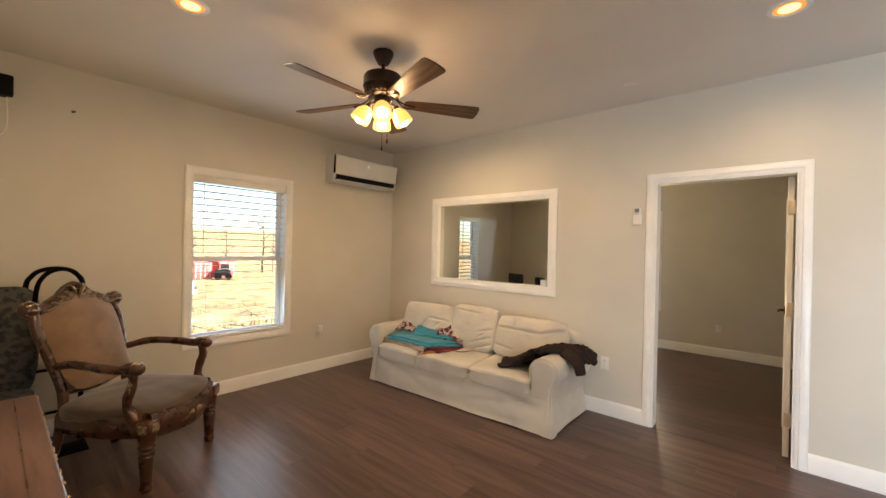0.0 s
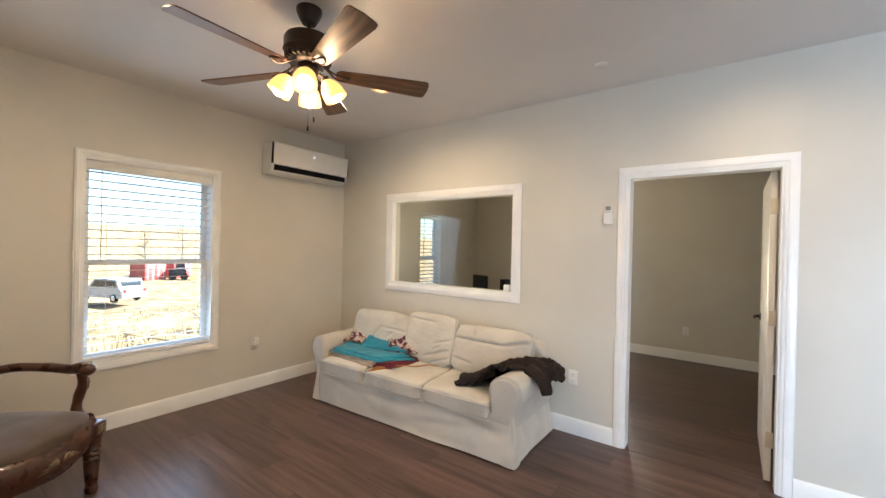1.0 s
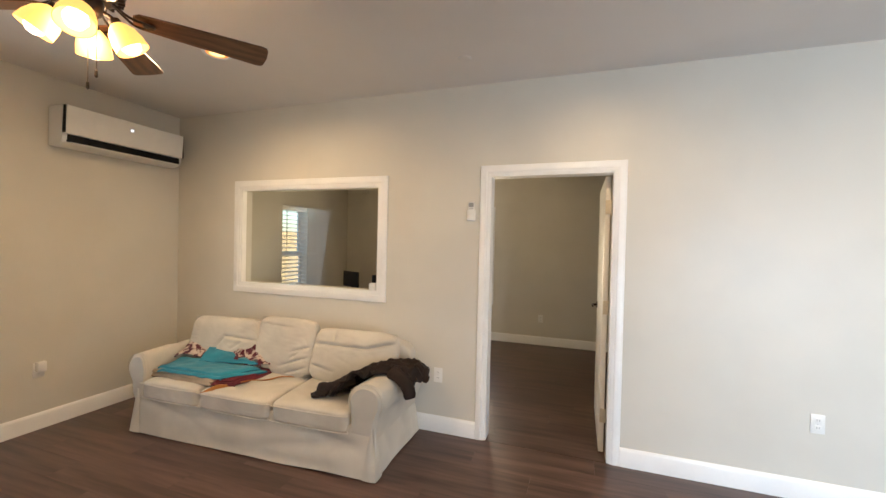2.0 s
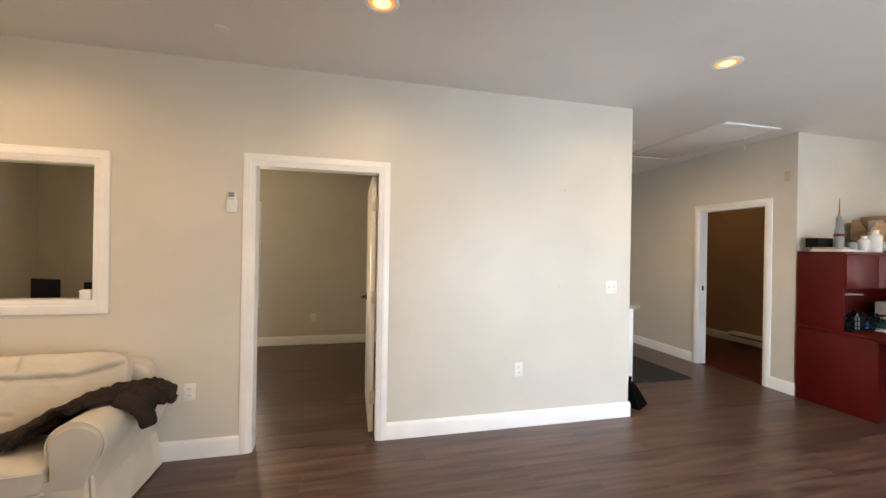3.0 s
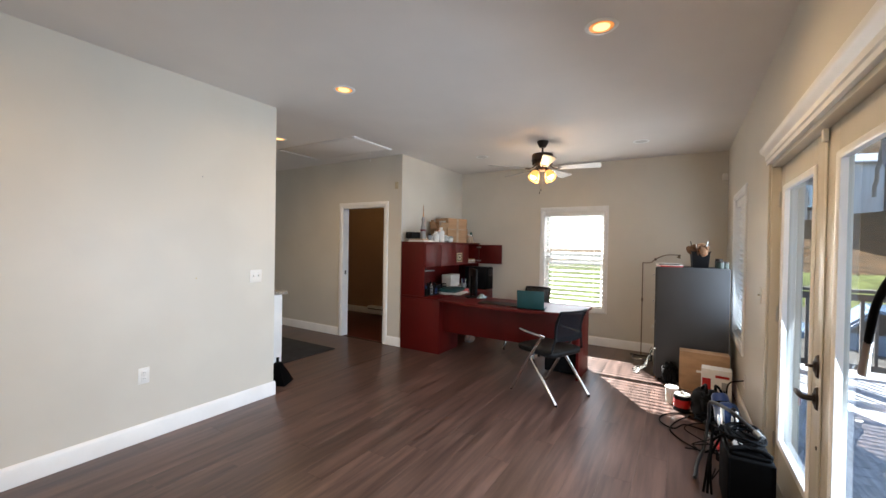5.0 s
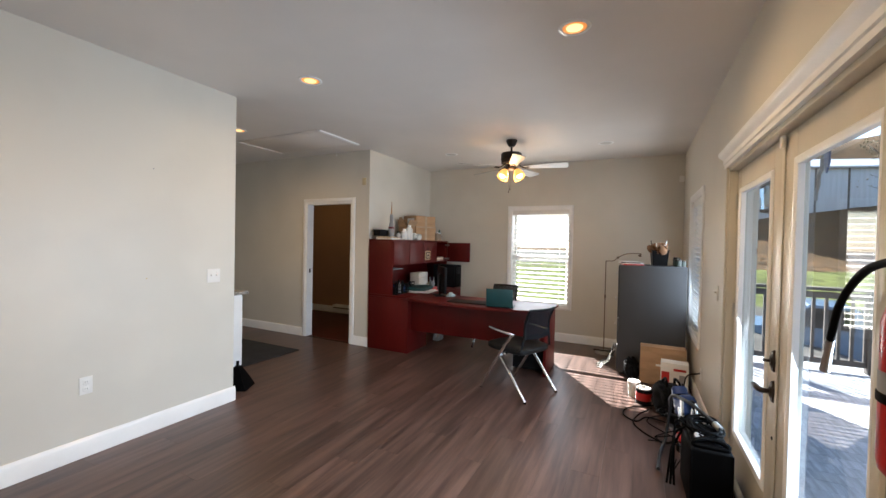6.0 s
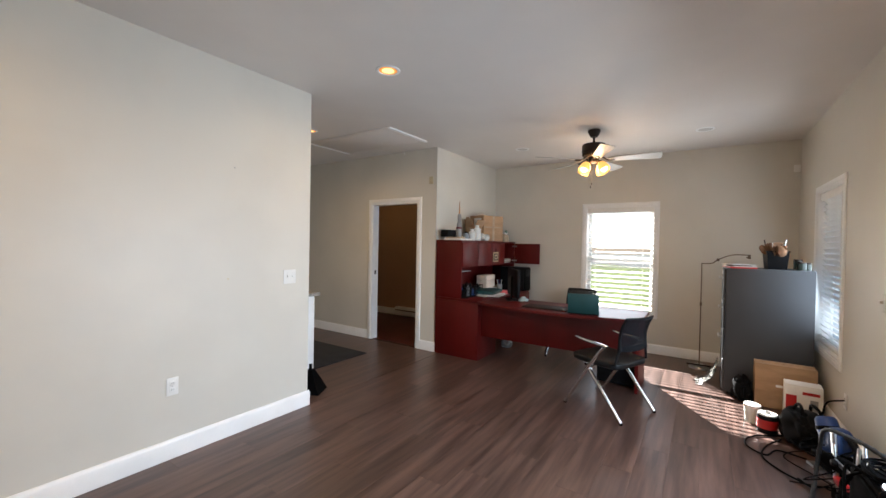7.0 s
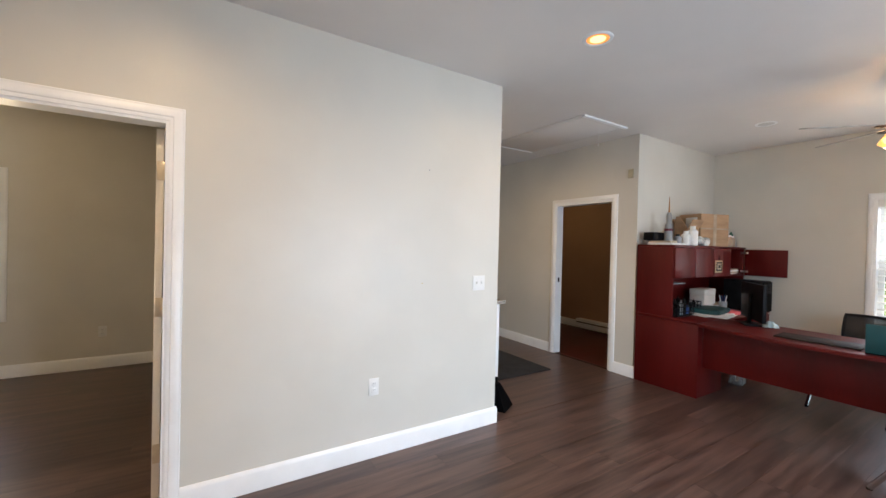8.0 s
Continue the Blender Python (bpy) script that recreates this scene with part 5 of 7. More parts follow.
# patterned chair and the old table at the south wall
pc = thing("upholstered_chair", pose(-2.55, 0.60, 0, 0, 0, -100), "chair covered in grey-blue scroll patterned fabric", "chair")
part("backrest", cushion(0.44, 0.10, 0.72, 12, 0, 0.004, 71, 5, Matrix.Translation((0.0, -0.2, 0.78)) @ pose(0, 0, 0, 8, 0, 0)), GREY_PRINT, pc)
part("seat", cushion(0.44, 0.42, 0.12, 12, 0.2, 0.003, 72, 5, Matrix.Translation((0, 0.02, 0.43))), GREY_PRINT, pc)
for sx in (-1, 1):
    for sy in (-1, 1):
        part("leg", sweep(bmesh.new(), [(sx * 0.19, 0.02 + sy * 0.17, 0.40), (sx * 0.195, 0.02 + sy * 0.18, 0.0)], [0.022, 0.015], 8), CARVED, pc)

tb = thing("side_table", (-1.49, 0.452, 0), "worn reddish wooden table with scuffed edges along the wall", "table")
part("tabletop", bbox(0, 0, 0.712, 1.30, 0.325, 0.75, 0.008, 3), OLD_WOOD, tb)
part("inlay_groove", bbox(0.03, 0.250, 0.7495, 1.27, 0.255, 0.7508, 0), CARVED, tb)
chips = bmesh.new()
wear = random.Random(9)
for j in range(46):
    x, ln = wear.uniform(0.0, 1.27), wear.uniform(0.006, 0.035)
    y, z = (0.3225, 0.742) if j % 3 else (0.3235, 0.728)
    sweep(chips, [(x, y, z + 0.004), (x + ln * 0.5, y + 0.001, z + wear.uniform(0.003, 0.006)), (x + ln, y, z + 0.003)], [0.001, wear.uniform(0.003, 0.006), 0.001], 6)
for j in range(14):
    y, ln = wear.uniform(0.01, 0.29), wear.uniform(0.006, 0.03)
    sweep(chips, [(1.2985, y, 0.744), (1.2995, y + ln * 0.5, 0.745), (1.2985, y + ln, 0.744)], [0.001, wear.uniform(0.003, 0.006), 0.001], 6)
part("scuffed_edge", chips, material("bare_chipped_wood", (0.46, 0.36, 0.26), 0.8, vary=0.2), tb, "pale chipped wear along the tabletop edge")
part("apron", bbox(0.06, 0.035, 0.62, 1.24, 0.05, 0.712, 0.003), OLD_WOOD, tb)
part("apron", bbox(0.06, 0.270, 0.62, 1.24, 0.285, 0.712, 0.003), OLD_WOOD, tb)
for x in (0.05, 1.205):
    for y in (0.03, 0.250):
        part("leg", bbox(x, y, 0, x + 0.045, y + 0.045, 0.712, 0.006), OLD_WOOD, tb)


# ---- office ----
def panel(x0, y0, z0, x1, y1, z1, bevel=0.003):
    return bbox(x0, y0, z0, x1, y1, z1, bevel)


CW, CE, CN, CF = 5.425, 7.10, 4.31, 3.66
cred = thing("credenza", (0, 0, 0), "dark mahogany laminate credenza with two pedestals along the wall", "credenza")
part("pedestal", panel(CW, CF + 0.005, 0.0, 5.94, CN, 0.72), MAHOGANY, cred)
part("pedestal", panel(6.62, CF + 0.005, 0.0, CE, CN, 0.72), MAHOGANY, cred)
part("back_panel", panel(5.94, CN - 0.02, 0.12, 6.62, CN, 0.72), MAHOGANY, cred)
part("worktop", panel(CW - 0.008, CF - 0.01, 0.722, CE + 0.005, CN, 0.752, 0.006), MAHOGANY, cred)
for k, (z0, z1) in enumerate(((0.05, 0.36), (0.365, 0.53), (0.535, 0.71))):
    d = part("drawer", panel(6.63, CF - 0.012, z0, CE - 0.01, CF + 0.004, z1), MAHOGANY, cred)
    part("pull", bbox(6.80, CF - 0.03, (z0 + z1) / 2 - 0.006, 6.92, CF - 0.013, (z0 + z1) / 2 + 0.006, 0.004), BRONZE, d)

hutch = thing("hutch", (0, 0, 0.752), "dark mahogany desk hutch with one door standing open", "hutch")
HF, HT, HD = 3.92, 0.748, 0.42
part("side", panel(CW, HF, 0, CW + 0.022, CN, HT - 0.022), MAHOGANY, hutch)
part("side", panel(CE - 0.022, HF, 0, CE, CN, HT - 0.022), MAHOGANY, hutch)
part("top", panel(CW - 0.004, HF - 0.012, HT - 0.022, CE + 0.004, CN, HT), MAHOGANY, hutch)
part("bottom_shelf", panel(CW + 0.022, HF, HD - 0.02, CE - 0.022, CN - 0.012, HD), MAHOGANY, hutch)
part("back", panel(CW + 0.022, CN - 0.012, 0, CE - 0.022, CN, HT - 0.022), MAHOGANY, hutch)
part("light_shelf", panel(CW + 0.022, HF + 0.02, 0.335, CW + 0.30, CN - 0.02, 0.347), LABEL_GREY, hutch, "small grey shelf")
for k in range(1, 4):
    part("divider", panel(CW + 0.42 * k - 0.01, HF + 0.02, HD, CW + 0.42 * k + 0.01, CN - 0.012, HT - 0.022), MAHOGANY, hutch)
for k in range(3):
    d = part("door", panel(CW + 0.003 + 0.4187 * k, HF - 0.02, HD - 0.018, CW - 0.003 + 0.4187 * (k + 1), HF - 0.002, HT - 0.026), MAHOGANY, hutch)
od = part("door", panel(CE - 0.021, HF - 0.43, HD - 0.018, CE - 0.003, HF - 0.012, HT - 0.026), MAHOGANY, hutch, "open door")
for z in (HD + 0.03, HT - 0.07):
    part("hinge", bbox(CE - 0.034, HF - 0.05, z - 0.012, CE - 0.021, HF + 0.03, z + 0.012, 0.002), STEEL, od)

TAN_CARD = material("aged_cream_board", (0.40, 0.30, 0.17), 0.6, vary=0.1)
em = thing("hanging_plaque", (6.36, HF - 0.022, 1.20), "small square cream and black plaque hanging on a hutch door", "plaque")
part("plate", bbox(-0.085, -0.008, 0, 0.085, 0, 0.14, 0.004), TAN_CARD, em)
part("border", bbox(-0.066, -0.0095, 0.020, 0.066, -0.007, 0.120, 0), BLACK, em)
part("centre", bbox(-0.048, -0.0105, 0.034, 0.048, -0.009, 0.106, 0), BEIGE, em)
part("bar", bbox(-0.024, -0.0115, 0.055, 0.024, -0.010, 0.085, 0), BLACK, em)
part("cord", sweep(bmesh.new(), [(-0.012, -0.004, 0.13), (0, -0.004, 0.20), (0.012, -0.004, 0.13)], 0.002, 6), BLACK, em)

desk = thing("desk", (0, 0, 0), "dark mahogany bow-front desk joined to the credenza", "desk")
bow = [(5.93, 3.645)] + [(5.93, 1.83)] + [(5.33 - 0.17 * math.sin(math.pi * k / 24) ** 0.8, 1.83 + (3.645 - 1.83) * k / 24) for k in range(25)]
b = prism(bmesh.new(), bow, 0.03, "z", Matrix.Translation((0, 0, 0.722)))
bmesh.ops.bevel(b, geom=[e for e in b.edges if abs(e.verts[0].co.z - e.verts[1].co.z) < 1e-6], offset=0.006, segments=2, affect="EDGES", clamp_overlap=True)
part("desktop", b, MAHOGANY, desk)
part("end_panel", panel(5.42, 1.865, 0, 5.92, 1.895, 0.72), MAHOGANY, desk)
part("modesty_panel", panel(5.50, 1.895, 0.30, 5.525, 3.655, 0.72), MAHOGANY, desk)
part("pedestal", panel(5.56, 1.90, 0.02, 5.90, 2.28, 0.70), BLACK, desk, "black end pedestal")

# things on the hutch
TOPZ = 0.752 + HT
bx = thing("cardboard_box", pose(6.48, 4.12, TOPZ, 0, 0, -18), "open brown cardboard carton with tape standing on the hutch", "box", "cartons")
part("body", bbox(-0.205, -0.15, 0, 0.205, 0.15, 0.38, 0.004), CARDBOARD, bx)
part("tape", bbox(-0.022, -0.152, 0.0, 0.022, -0.15, 0.38, 0), BEIGE, bx)
part("tape", bbox(-0.205, -0.1515, 0.2, 0.205, -0.1502, 0.215, 0), BEIGE, bx)
part("label_patch", bbox(-0.2055, -0.10, 0.20, -0.204, 0.06, 0.34, 0), PAPER, bx, "white shipping label")
oc = thing("open_carton", pose(6.16, 4.16, TOPZ, 0, 0, -8), "small open brown carton with raised flaps on the hutch", "box", "cartons")
part("body", bbox(-0.10, -0.08, 0, 0.10, 0.08, 0.20, 0.003), CARDBOARD, oc)
part("flap", bbox(-0.10, -0.0025, 0.0, 0.10, 0.0025, 0.12, 0.001, m=pose(0, -0.078, 0.198, 32, 0, 0)), CARDBOARD, oc)
part("flap", bbox(-0.10, -0.0025, 0.0, 0.10, 0.0025, 0.12, 0.001, m=pose(0, 0.078, 0.198, -14, 0, 0)), CARDBOARD, oc)
part("flap", prism(bmesh.new(), [(-0.08, 0.0), (0.08, 0.0), (0.02, 0.15), (-0.03, 0.15)], 0.005, "x", pose(-0.10, 0, 0.198, 0, -24, 0)), CARDBOARD, oc)
# the carton is solid; a dark sheet on top paints the shade inside it
part("inside", bbox(-0.094, -0.074, 0.1995, 0.094, 0.074, 0.2008, 0), JACKET, oc, "dark sheet painted as the shaded hollow between the flaps")
solid("small_carton", bbox(-0.06, -0.08, 0, 0.06, 0.08, 0.24, 0.003), CARDBOARD, "small brown carton beside the large one on the hutch", "box", pose(6.91, 4.16, TOPZ, 0, 0, 3), "cartons")
rk = thing("caulking_tube", (5.62, 4.08, TOPZ), "tall grey tapered tube with a long nozzle on the hutch", "tube")
part("body", revolve(bmesh.new(), [(0, 0.0), (0.038, 0), (0.038, 0.14), (0.034, 0.145), (0.034, 0.20), (0.024, 0.215), (0.026, 0.30), (0.018, 0.33), (0, 0.335)], 18), LABEL_GREY, rk)
part("cap_ring", revolve(bmesh.new(), [(0.039, 0.13), (0.041, 0.135), (0.041, 0.15), (0.039, 0.155)], 18), MAROON, rk)
part("nozzle", revolve(bmesh.new(), [(0.009, 0.33), (0.006, 0.40), (0.003, 0.50), (0, 0.502)], 10), OCHRE, rk)
solid("black_case", bbox(-0.09, -0.06, 0, 0.09, 0.06, 0.09, 0.006), BLACK, "small black plastic case on a book on the hutch", "case", pose(5.53, 4.19, TOPZ + 0.045, 0, 0, -6))
bk = thing("book_stack", pose(5.58, 4.08, TOPZ, 0, 0, 2), "two flat pale books lying on the hutch", "books")
part("book", bbox(-0.14, -0.13, 0, 0.16, 0.13, 0.022, 0.003), PAPER, bk)
part("book", bbox(-0.12, -0.10, 0.023, 0.03, 0.12, 0.043, 0.003), BEIGE, bk)
rk.location.z += 0.022


def bottle(x, y, z, r, h, mat, cap, label):
    bt = thing("bottle", (x, y, z), label, "bottle", "bottles on the hutch")
    part("body", revolve(bmesh.new(), [(0, 0), (r * 0.95, 0), (r, 0.006), (r, h * 0.72), (r * 0.5, h * 0.84), (r * 0.45, h * 0.86), (0, h * 0.86)], 18), mat, bt)
    part("cap", revolve(bmesh.new(), [(r * 0.52, h * 0.84), (r * 0.52, h), (0, h)], 16), cap, bt)


bottle(5.86, 4.02, TOPZ, 0.046, 0.16, PAPER, PLASTIC, "white plastic bottle standing on the hutch")
bottle(5.97, 4.00, TOPZ, 0.052, 0.22, PAPER, PLASTIC, "white plastic bottle standing on the hutch")
bottle(5.75, 4.05, TOPZ, 0.040, 0.12, LABEL_GREY, BLACK, "small grey jar standing on the hutch")
bottle(6.84, 3.99, TOPZ, 0.040, 0.15, BEIGE, PLASTIC, "cream medicine bottle standing on the hutch")
bottle(6.94, 4.00, TOPZ, 0.038, 0.14, BEIGE, PLASTIC, "cream medicine bottle standing on the hutch")
solid("plastic_bag", cushion(0.26, 0.12, 0.10, 12, 0.2, 0.02, 81, 3, Matrix.Translation((0, 0, 0.05))), material("crumpled_clear_bag", (0.5, 0.52, 0.5), 0.25, vary=0.2, scale=20, bump=0.3, depth=0.004), "crumpled translucent plastic bag on the hutch", "bag", (6.15, 4.0, TOPZ))
fg = thing("desk_flag", (7.04, 4.05, TOPZ), "small dark green ornament on a stand", "ornament")
part("stand", revolve(bmesh.new(), [(0, 0), (0.03, 0), (0.03, 0.01), (0.005, 0.02), (0.004, 0.06), (0, 0.06)], 14), BLACK, fg)
part("cone", revolve(bmesh.new(), [(0, 0.06), (0.05, 0.07), (0.03, 0.11), (0.035, 0.12), (0.018, 0.17), (0, 0.20)], 14), GREEN, fg)

# papers in the open cubby
for zz, xx in ((0.752 + HD, 6.90), (0.752, 6.86)):
    cub = thing("paper_stack", pose(xx, 4.10 if zz > 1 else 4.12, zz, 0, 0, 4), "loose stack of papers lying inside the open hutch", "papers", "papers on the hutch")
    for k in range(5):
        part("sheet", bbox(-0.13, -0.15, 0.012 * k, 0.13, 0.14, 0.012 * k + 0.010, 0.002, m=pose(0.008 * (k % 3), 0, 0, 0, 0, 4 * (-1) ** k)), (PAPER, BEIGE, PAPER)[k % 3], cub)
    if zz < 1:
        cub.location.x = 6.68

# things on the credenza and the desk
DZ = 0.752
for k, (x, y, w, d, h, m, lab) in enumerate(((6.46, 4.10, 0.32, 0.16, 0.24, PAPER, "open pale document box standing on the credenza"),)):
    o = thing("document_box", pose(x, y, DZ, 0, 0, 4), lab, "box")
    part("body", bbox(-w / 2, -d / 2, 0, w / 2, d / 2, h * 0.7, 0.004), m, o)
    part("lid", bbox(-w / 2 - 0.004, -d / 2 - 0.004, h * 0.70, w / 2 + 0.004, d / 2 + 0.004, h, 0.012), m, o)
org = thing("desk_organizer", (5.72, 4.00, DZ), "black wire desk organizer holding small bottles and pens", "organizer")
part("tray", bbox(-0.24, -0.11, 0, 0.24, 0.11, 0.012, 0.003), BLACK, org)
for z in (0.05, 0.10, 0.14):
    part("rail", sweep(bmesh.new(), [(-0.24, -0.11, z), (0.24, -0.11, z), (0.24, 0.11, z), (-0.24, 0.11, z)], 0.005, 6, closed=True), BLACK, org)
for k in range(7):
    for y in (-0.11, 0.11):
        part("upright", sweep(bmesh.new(), [(-0.24 + 0.08 * k, y, 0.006), (-0.24 + 0.08 * k, y, 0.142)], 0.004, 6), BLACK, org)
for k in range(14):
    x, y, h = -0.21 + 0.066 * (k % 7), -0.06 + 0.10 * (k // 7), 0.11 + 0.03 * (k * 5 % 4)
    part("item", revolve(bmesh.new(), [(0, 0.01), (0.019, 0.01), (0.020, h * 0.75), (0.008, h * 0.85), (0, h)], 10, Matrix.Translation((x, y, 0))), (BLACK, RUBBER, LABEL_GREY, BLACK, BLUE)[k % 5], org)
pp = thing("paper_stack", pose(6.02, 3.82, DZ, 0, 0, -5), "messy stack of papers and folders on the credenza", "papers")
for k, (x, y, turn) in enumerate(((0.03, -0.04, 14), (-0.05, 0.02, -9), (0.10, -0.02, 24), (0.0, 0.0, 4))):
    part("sheet", bbox(-0.20, -0.15, 0.006 * k, 0.20, 0.15, 0.006 * k + 0.005, 0.001, m=pose(x, y, 0, 0, 0, turn)), PAPER, pp)
solid("teal_folder", cushion(0.42, 0.30, 0.07, 10, 0.2, 0.004, 91, 6, Matrix.Translation((0, 0, 0.022))), DTEAL, "teal cloth folder lying on the papers", "folder", pose(6.04, 3.84, DZ + 0.026, 0, 0, 5))
solid("coral_cloth", cushion(0.24, 0.14, 0.06, 10, 0.2, 0.008, 92, 4, Matrix.Translation((0, 0, 0.016))), PINK, "crumpled coral cloth on the papers", "cloth", pose(6.28, 3.74, DZ, 0, 0, -10))
cupp = thing("pen_cup", (6.58, 3.93, DZ), "grey pen cup filled with pens", "pen cup")
part("cup", revolve(bmesh.new(), [(0, 0), (0.04, 0), (0.042, 0.10), (0.038, 0.10), (0.036, 0.01), (0, 0.01)], 18), LABEL_GREY, cupp)
for k in range(6):
    a = k * 1.05
    part("pen", sweep(bmesh.new(), [(0.01 * math.cos(a), 0.01 * math.sin(a), 0.02), (0.035 * math.cos(a), 0.035 * math.sin(a), 0.17)], 0.004, 6), (BLUE, BLACK, PAPER)[k % 3], cupp)
mon = thing("monitor", pose(5.80, 3.36, DZ, 0, 0, 37), "wide black flat computer monitor standing on the desk", "monitor")
part("screen", bbox(-0.27, -0.014, 0.05, 0.27, 0.018, 0.395, 0.006), BLACK, mon)
part("stand", bbox(-0.03, 0.02, 0.01, 0.03, 0.04, 0.30, 0.006), BLACK, mon)
part("foot", bbox(-0.12, -0.06, 0, 0.12, 0.10, 0.012, 0.005), BLACK, mon)
pc2 = thing("computer_tower", pose(6.86, 3.80, DZ, 0, 0, -4), "black computer tower standing on the credenza", "computer")
part("case", bbox(-0.11, -0.20, 0, 0.11, 0.20, 0.36, 0.008), BLACK, pc2)
part("bezel", bbox(-0.10, -0.215, 0.01, 0.10, -0.20, 0.35, 0.006), RUBBER, pc2, "dark grey ridged front bezel")
for k in range(3):
    part("bay", bbox(-0.075, -0.222, 0.22 + 0.04 * k, 0.075, -0.214, 0.25 + 0.04 * k, 0.002), BLACK, pc2)
hp = thing("headset", pose(6.98, 3.70, DZ, 0, 0, 30), "tangled dark grey headset beside the computer", "headset")
part("band", sweep(bmesh.new(), smooth_path([(-0.07, 0, 0.08), (-0.06, 0, 0.20), (0, 0, 0.25), (0.06, 0, 0.20), (0.07, 0, 0.08)], 5), 0.011, 8), LABEL_GREY, hp)
for s in (-1, 1):
    part("ear_pad", revolve(bmesh.new(), [(0, 0.02), (0.04, 0.018), (0.048, 0), (0.04, -0.018), (0, -0.02)], 16, Matrix.Translation((s * 0.07, 0, 0.05)) @ pose(0, 0, 0, 0, 90, 0)), RUBBER, hp)
solid("face_mask", cloth(lambda u, v: (0.21 * (u - 0.5), 0.12 * (v - 0.5), 0.012 + 0.045 * math.sin(math.pi * u) * math.sin(math.pi * v) + 0.004 * math.sin(22 * v)), 16, 12, 0.003), material("pale_blue_fabric", (0.38, 0.52, 0.58), 0.9), "pale blue disposable face mask on the desk", "face mask", pose(5.79, 3.22, DZ, 0, 0, 20))
solid("desk_pad", bbox(-0.13, -0.25, 0, 0.12, 0.25, 0.014, 0.004), JACKET, "dark brown flat writing pad on the desk", "desk pad", pose(5.44, 2.80, DZ, 0, 0, 2))
lap = thing("laptop", pose(5.27, 2.365, DZ, 0, 0, -81), "open laptop with a dark teal lid on the desk", "laptop")
part("base", bbox(-0.15, 0.0, 0, 0.15, 0.21, 0.014, 0.004), BLACK, lap)
part("lid", bbox(-0.15, -0.012, 0, 0.15, 0.0, 0.205, 0.006, m=pose(0, 0, 0.012, 8, 0, 0)), DTEAL, lap, "dark teal lid")


# ---- office chairs ----
def mesh_chair(at, label):
    ch = thing("office_chair", at, label, "chair", "office chairs")
    seat = part("seat", cushion(0.49, 0.50, 0.09, 12, 0.3, 0.001, 5, 5, Matrix.Translation((0, 0.02, 0.447))), LEATHER, ch)
    part("seat_shell", bbox(-0.20, -0.17, 0.405, 0.20, 0.21, 0.428, 0.01), BLACK, seat)
    # curved mesh back in a frame
    def bk(u, v):
        x = 0.385 * (u - 0.5)
        return (x, -0.215 - 0.05 * (1 - (2 * u - 1) ** 2) - 0.05 * v + 0.03 * math.sin(math.pi * v), 0.575 + 0.28 * v)
    back = part("backrest", cloth(bk, 16, 12, 0.003), NET, ch)
    rim = [bk(0.02, k / 10) for k in range(11)] + [bk(k / 10, 1) for k in range(1, 10)] + [bk(0.98, 1 - k / 10) for k in range(11)]
    part("back_frame", sweep(bmesh.new(), rim, 0.013, 8), BLACK, back)
    part("lumbar_band", cloth(lambda u, v: Vector(bk(u, 0.16 * v)) + Vector((0, 0.006, 0)), 16, 4, 0.016), LEATHER, back)
    for s in (-1, 1):
        x = s * 0.262
        part("leg", sweep(bmesh.new(), [(x, 0.275, 0.012), (x, 0.03, 0.40), (x, -0.115, 0.60)], 0.0160, 10), CHROME, ch)
        part("leg", sweep(bmesh.new(), [(x - s * 0.02, 0.05, 0.385), (x - s * 0.02, -0.275, 0.012)], 0.0160, 10), CHROME, ch)
        part("bracket", bbox(x - s * 0.04 - 0.012, 0.0, 0.375, x - s * 0.04 + 0.012, 0.07, 0.425, 0.005), CHROME, ch)
        arm = part("armrest", sweep(bmesh.new(), smooth_path([(x, -0.15, 0.612), (x, -0.05, 0.618), (x, 0.08, 0.628), (x, 0.17, 0.642)], 5), [0.016, 0.02, 0.024, 0.026, 0.028, 0.028, 0.028, 0.028, 0.027, 0.027, 0.026, 0.025, 0.024, 0.022, 0.02, 0.012], 10, 0.4, up=(1, 0, 0)), CHROME, ch, "polished silver armrest")
        for y in (0.275, -0.275):
            part("foot", revolve(bmesh.new(), [(0, 0), (0.015, 0), (0.016, 0.012), (0.012, 0.02), (0, 0.02)], 12, Matrix.Translation((x if y > 0 else x - s * 0.02, y, 0))), RUBBER, ch)
        part("back_post", sweep(bmesh.new(), [(s * 0.22, -0.10, 0.43), (s * 0.225, -0.20, 0.47), bk(0.5 + s * 0.48, 0.1)], 0.011, 8), BLACK, ch)
    return ch


first = mesh_chair(pose(4.935, 2.035, 0, 0, 0, -24.2), "black mesh-back office chair with chrome legs beside the desk")
second = copy_thing(first, pose(6.42, 2.76, 0, 0, 0, 84))
second["label"] = "black mesh-back office chair behind the desk"
solid("waste_bag", cushion(0.15, 0.14, 0.10, 12, 0.2, 0.012, 95, 3, Matrix.Translation((0, 0, 0.045))), LABEL_GREY, "crumpled grey plastic bag on the floor under the desk", "bag", (6.30, 3.66, 0))

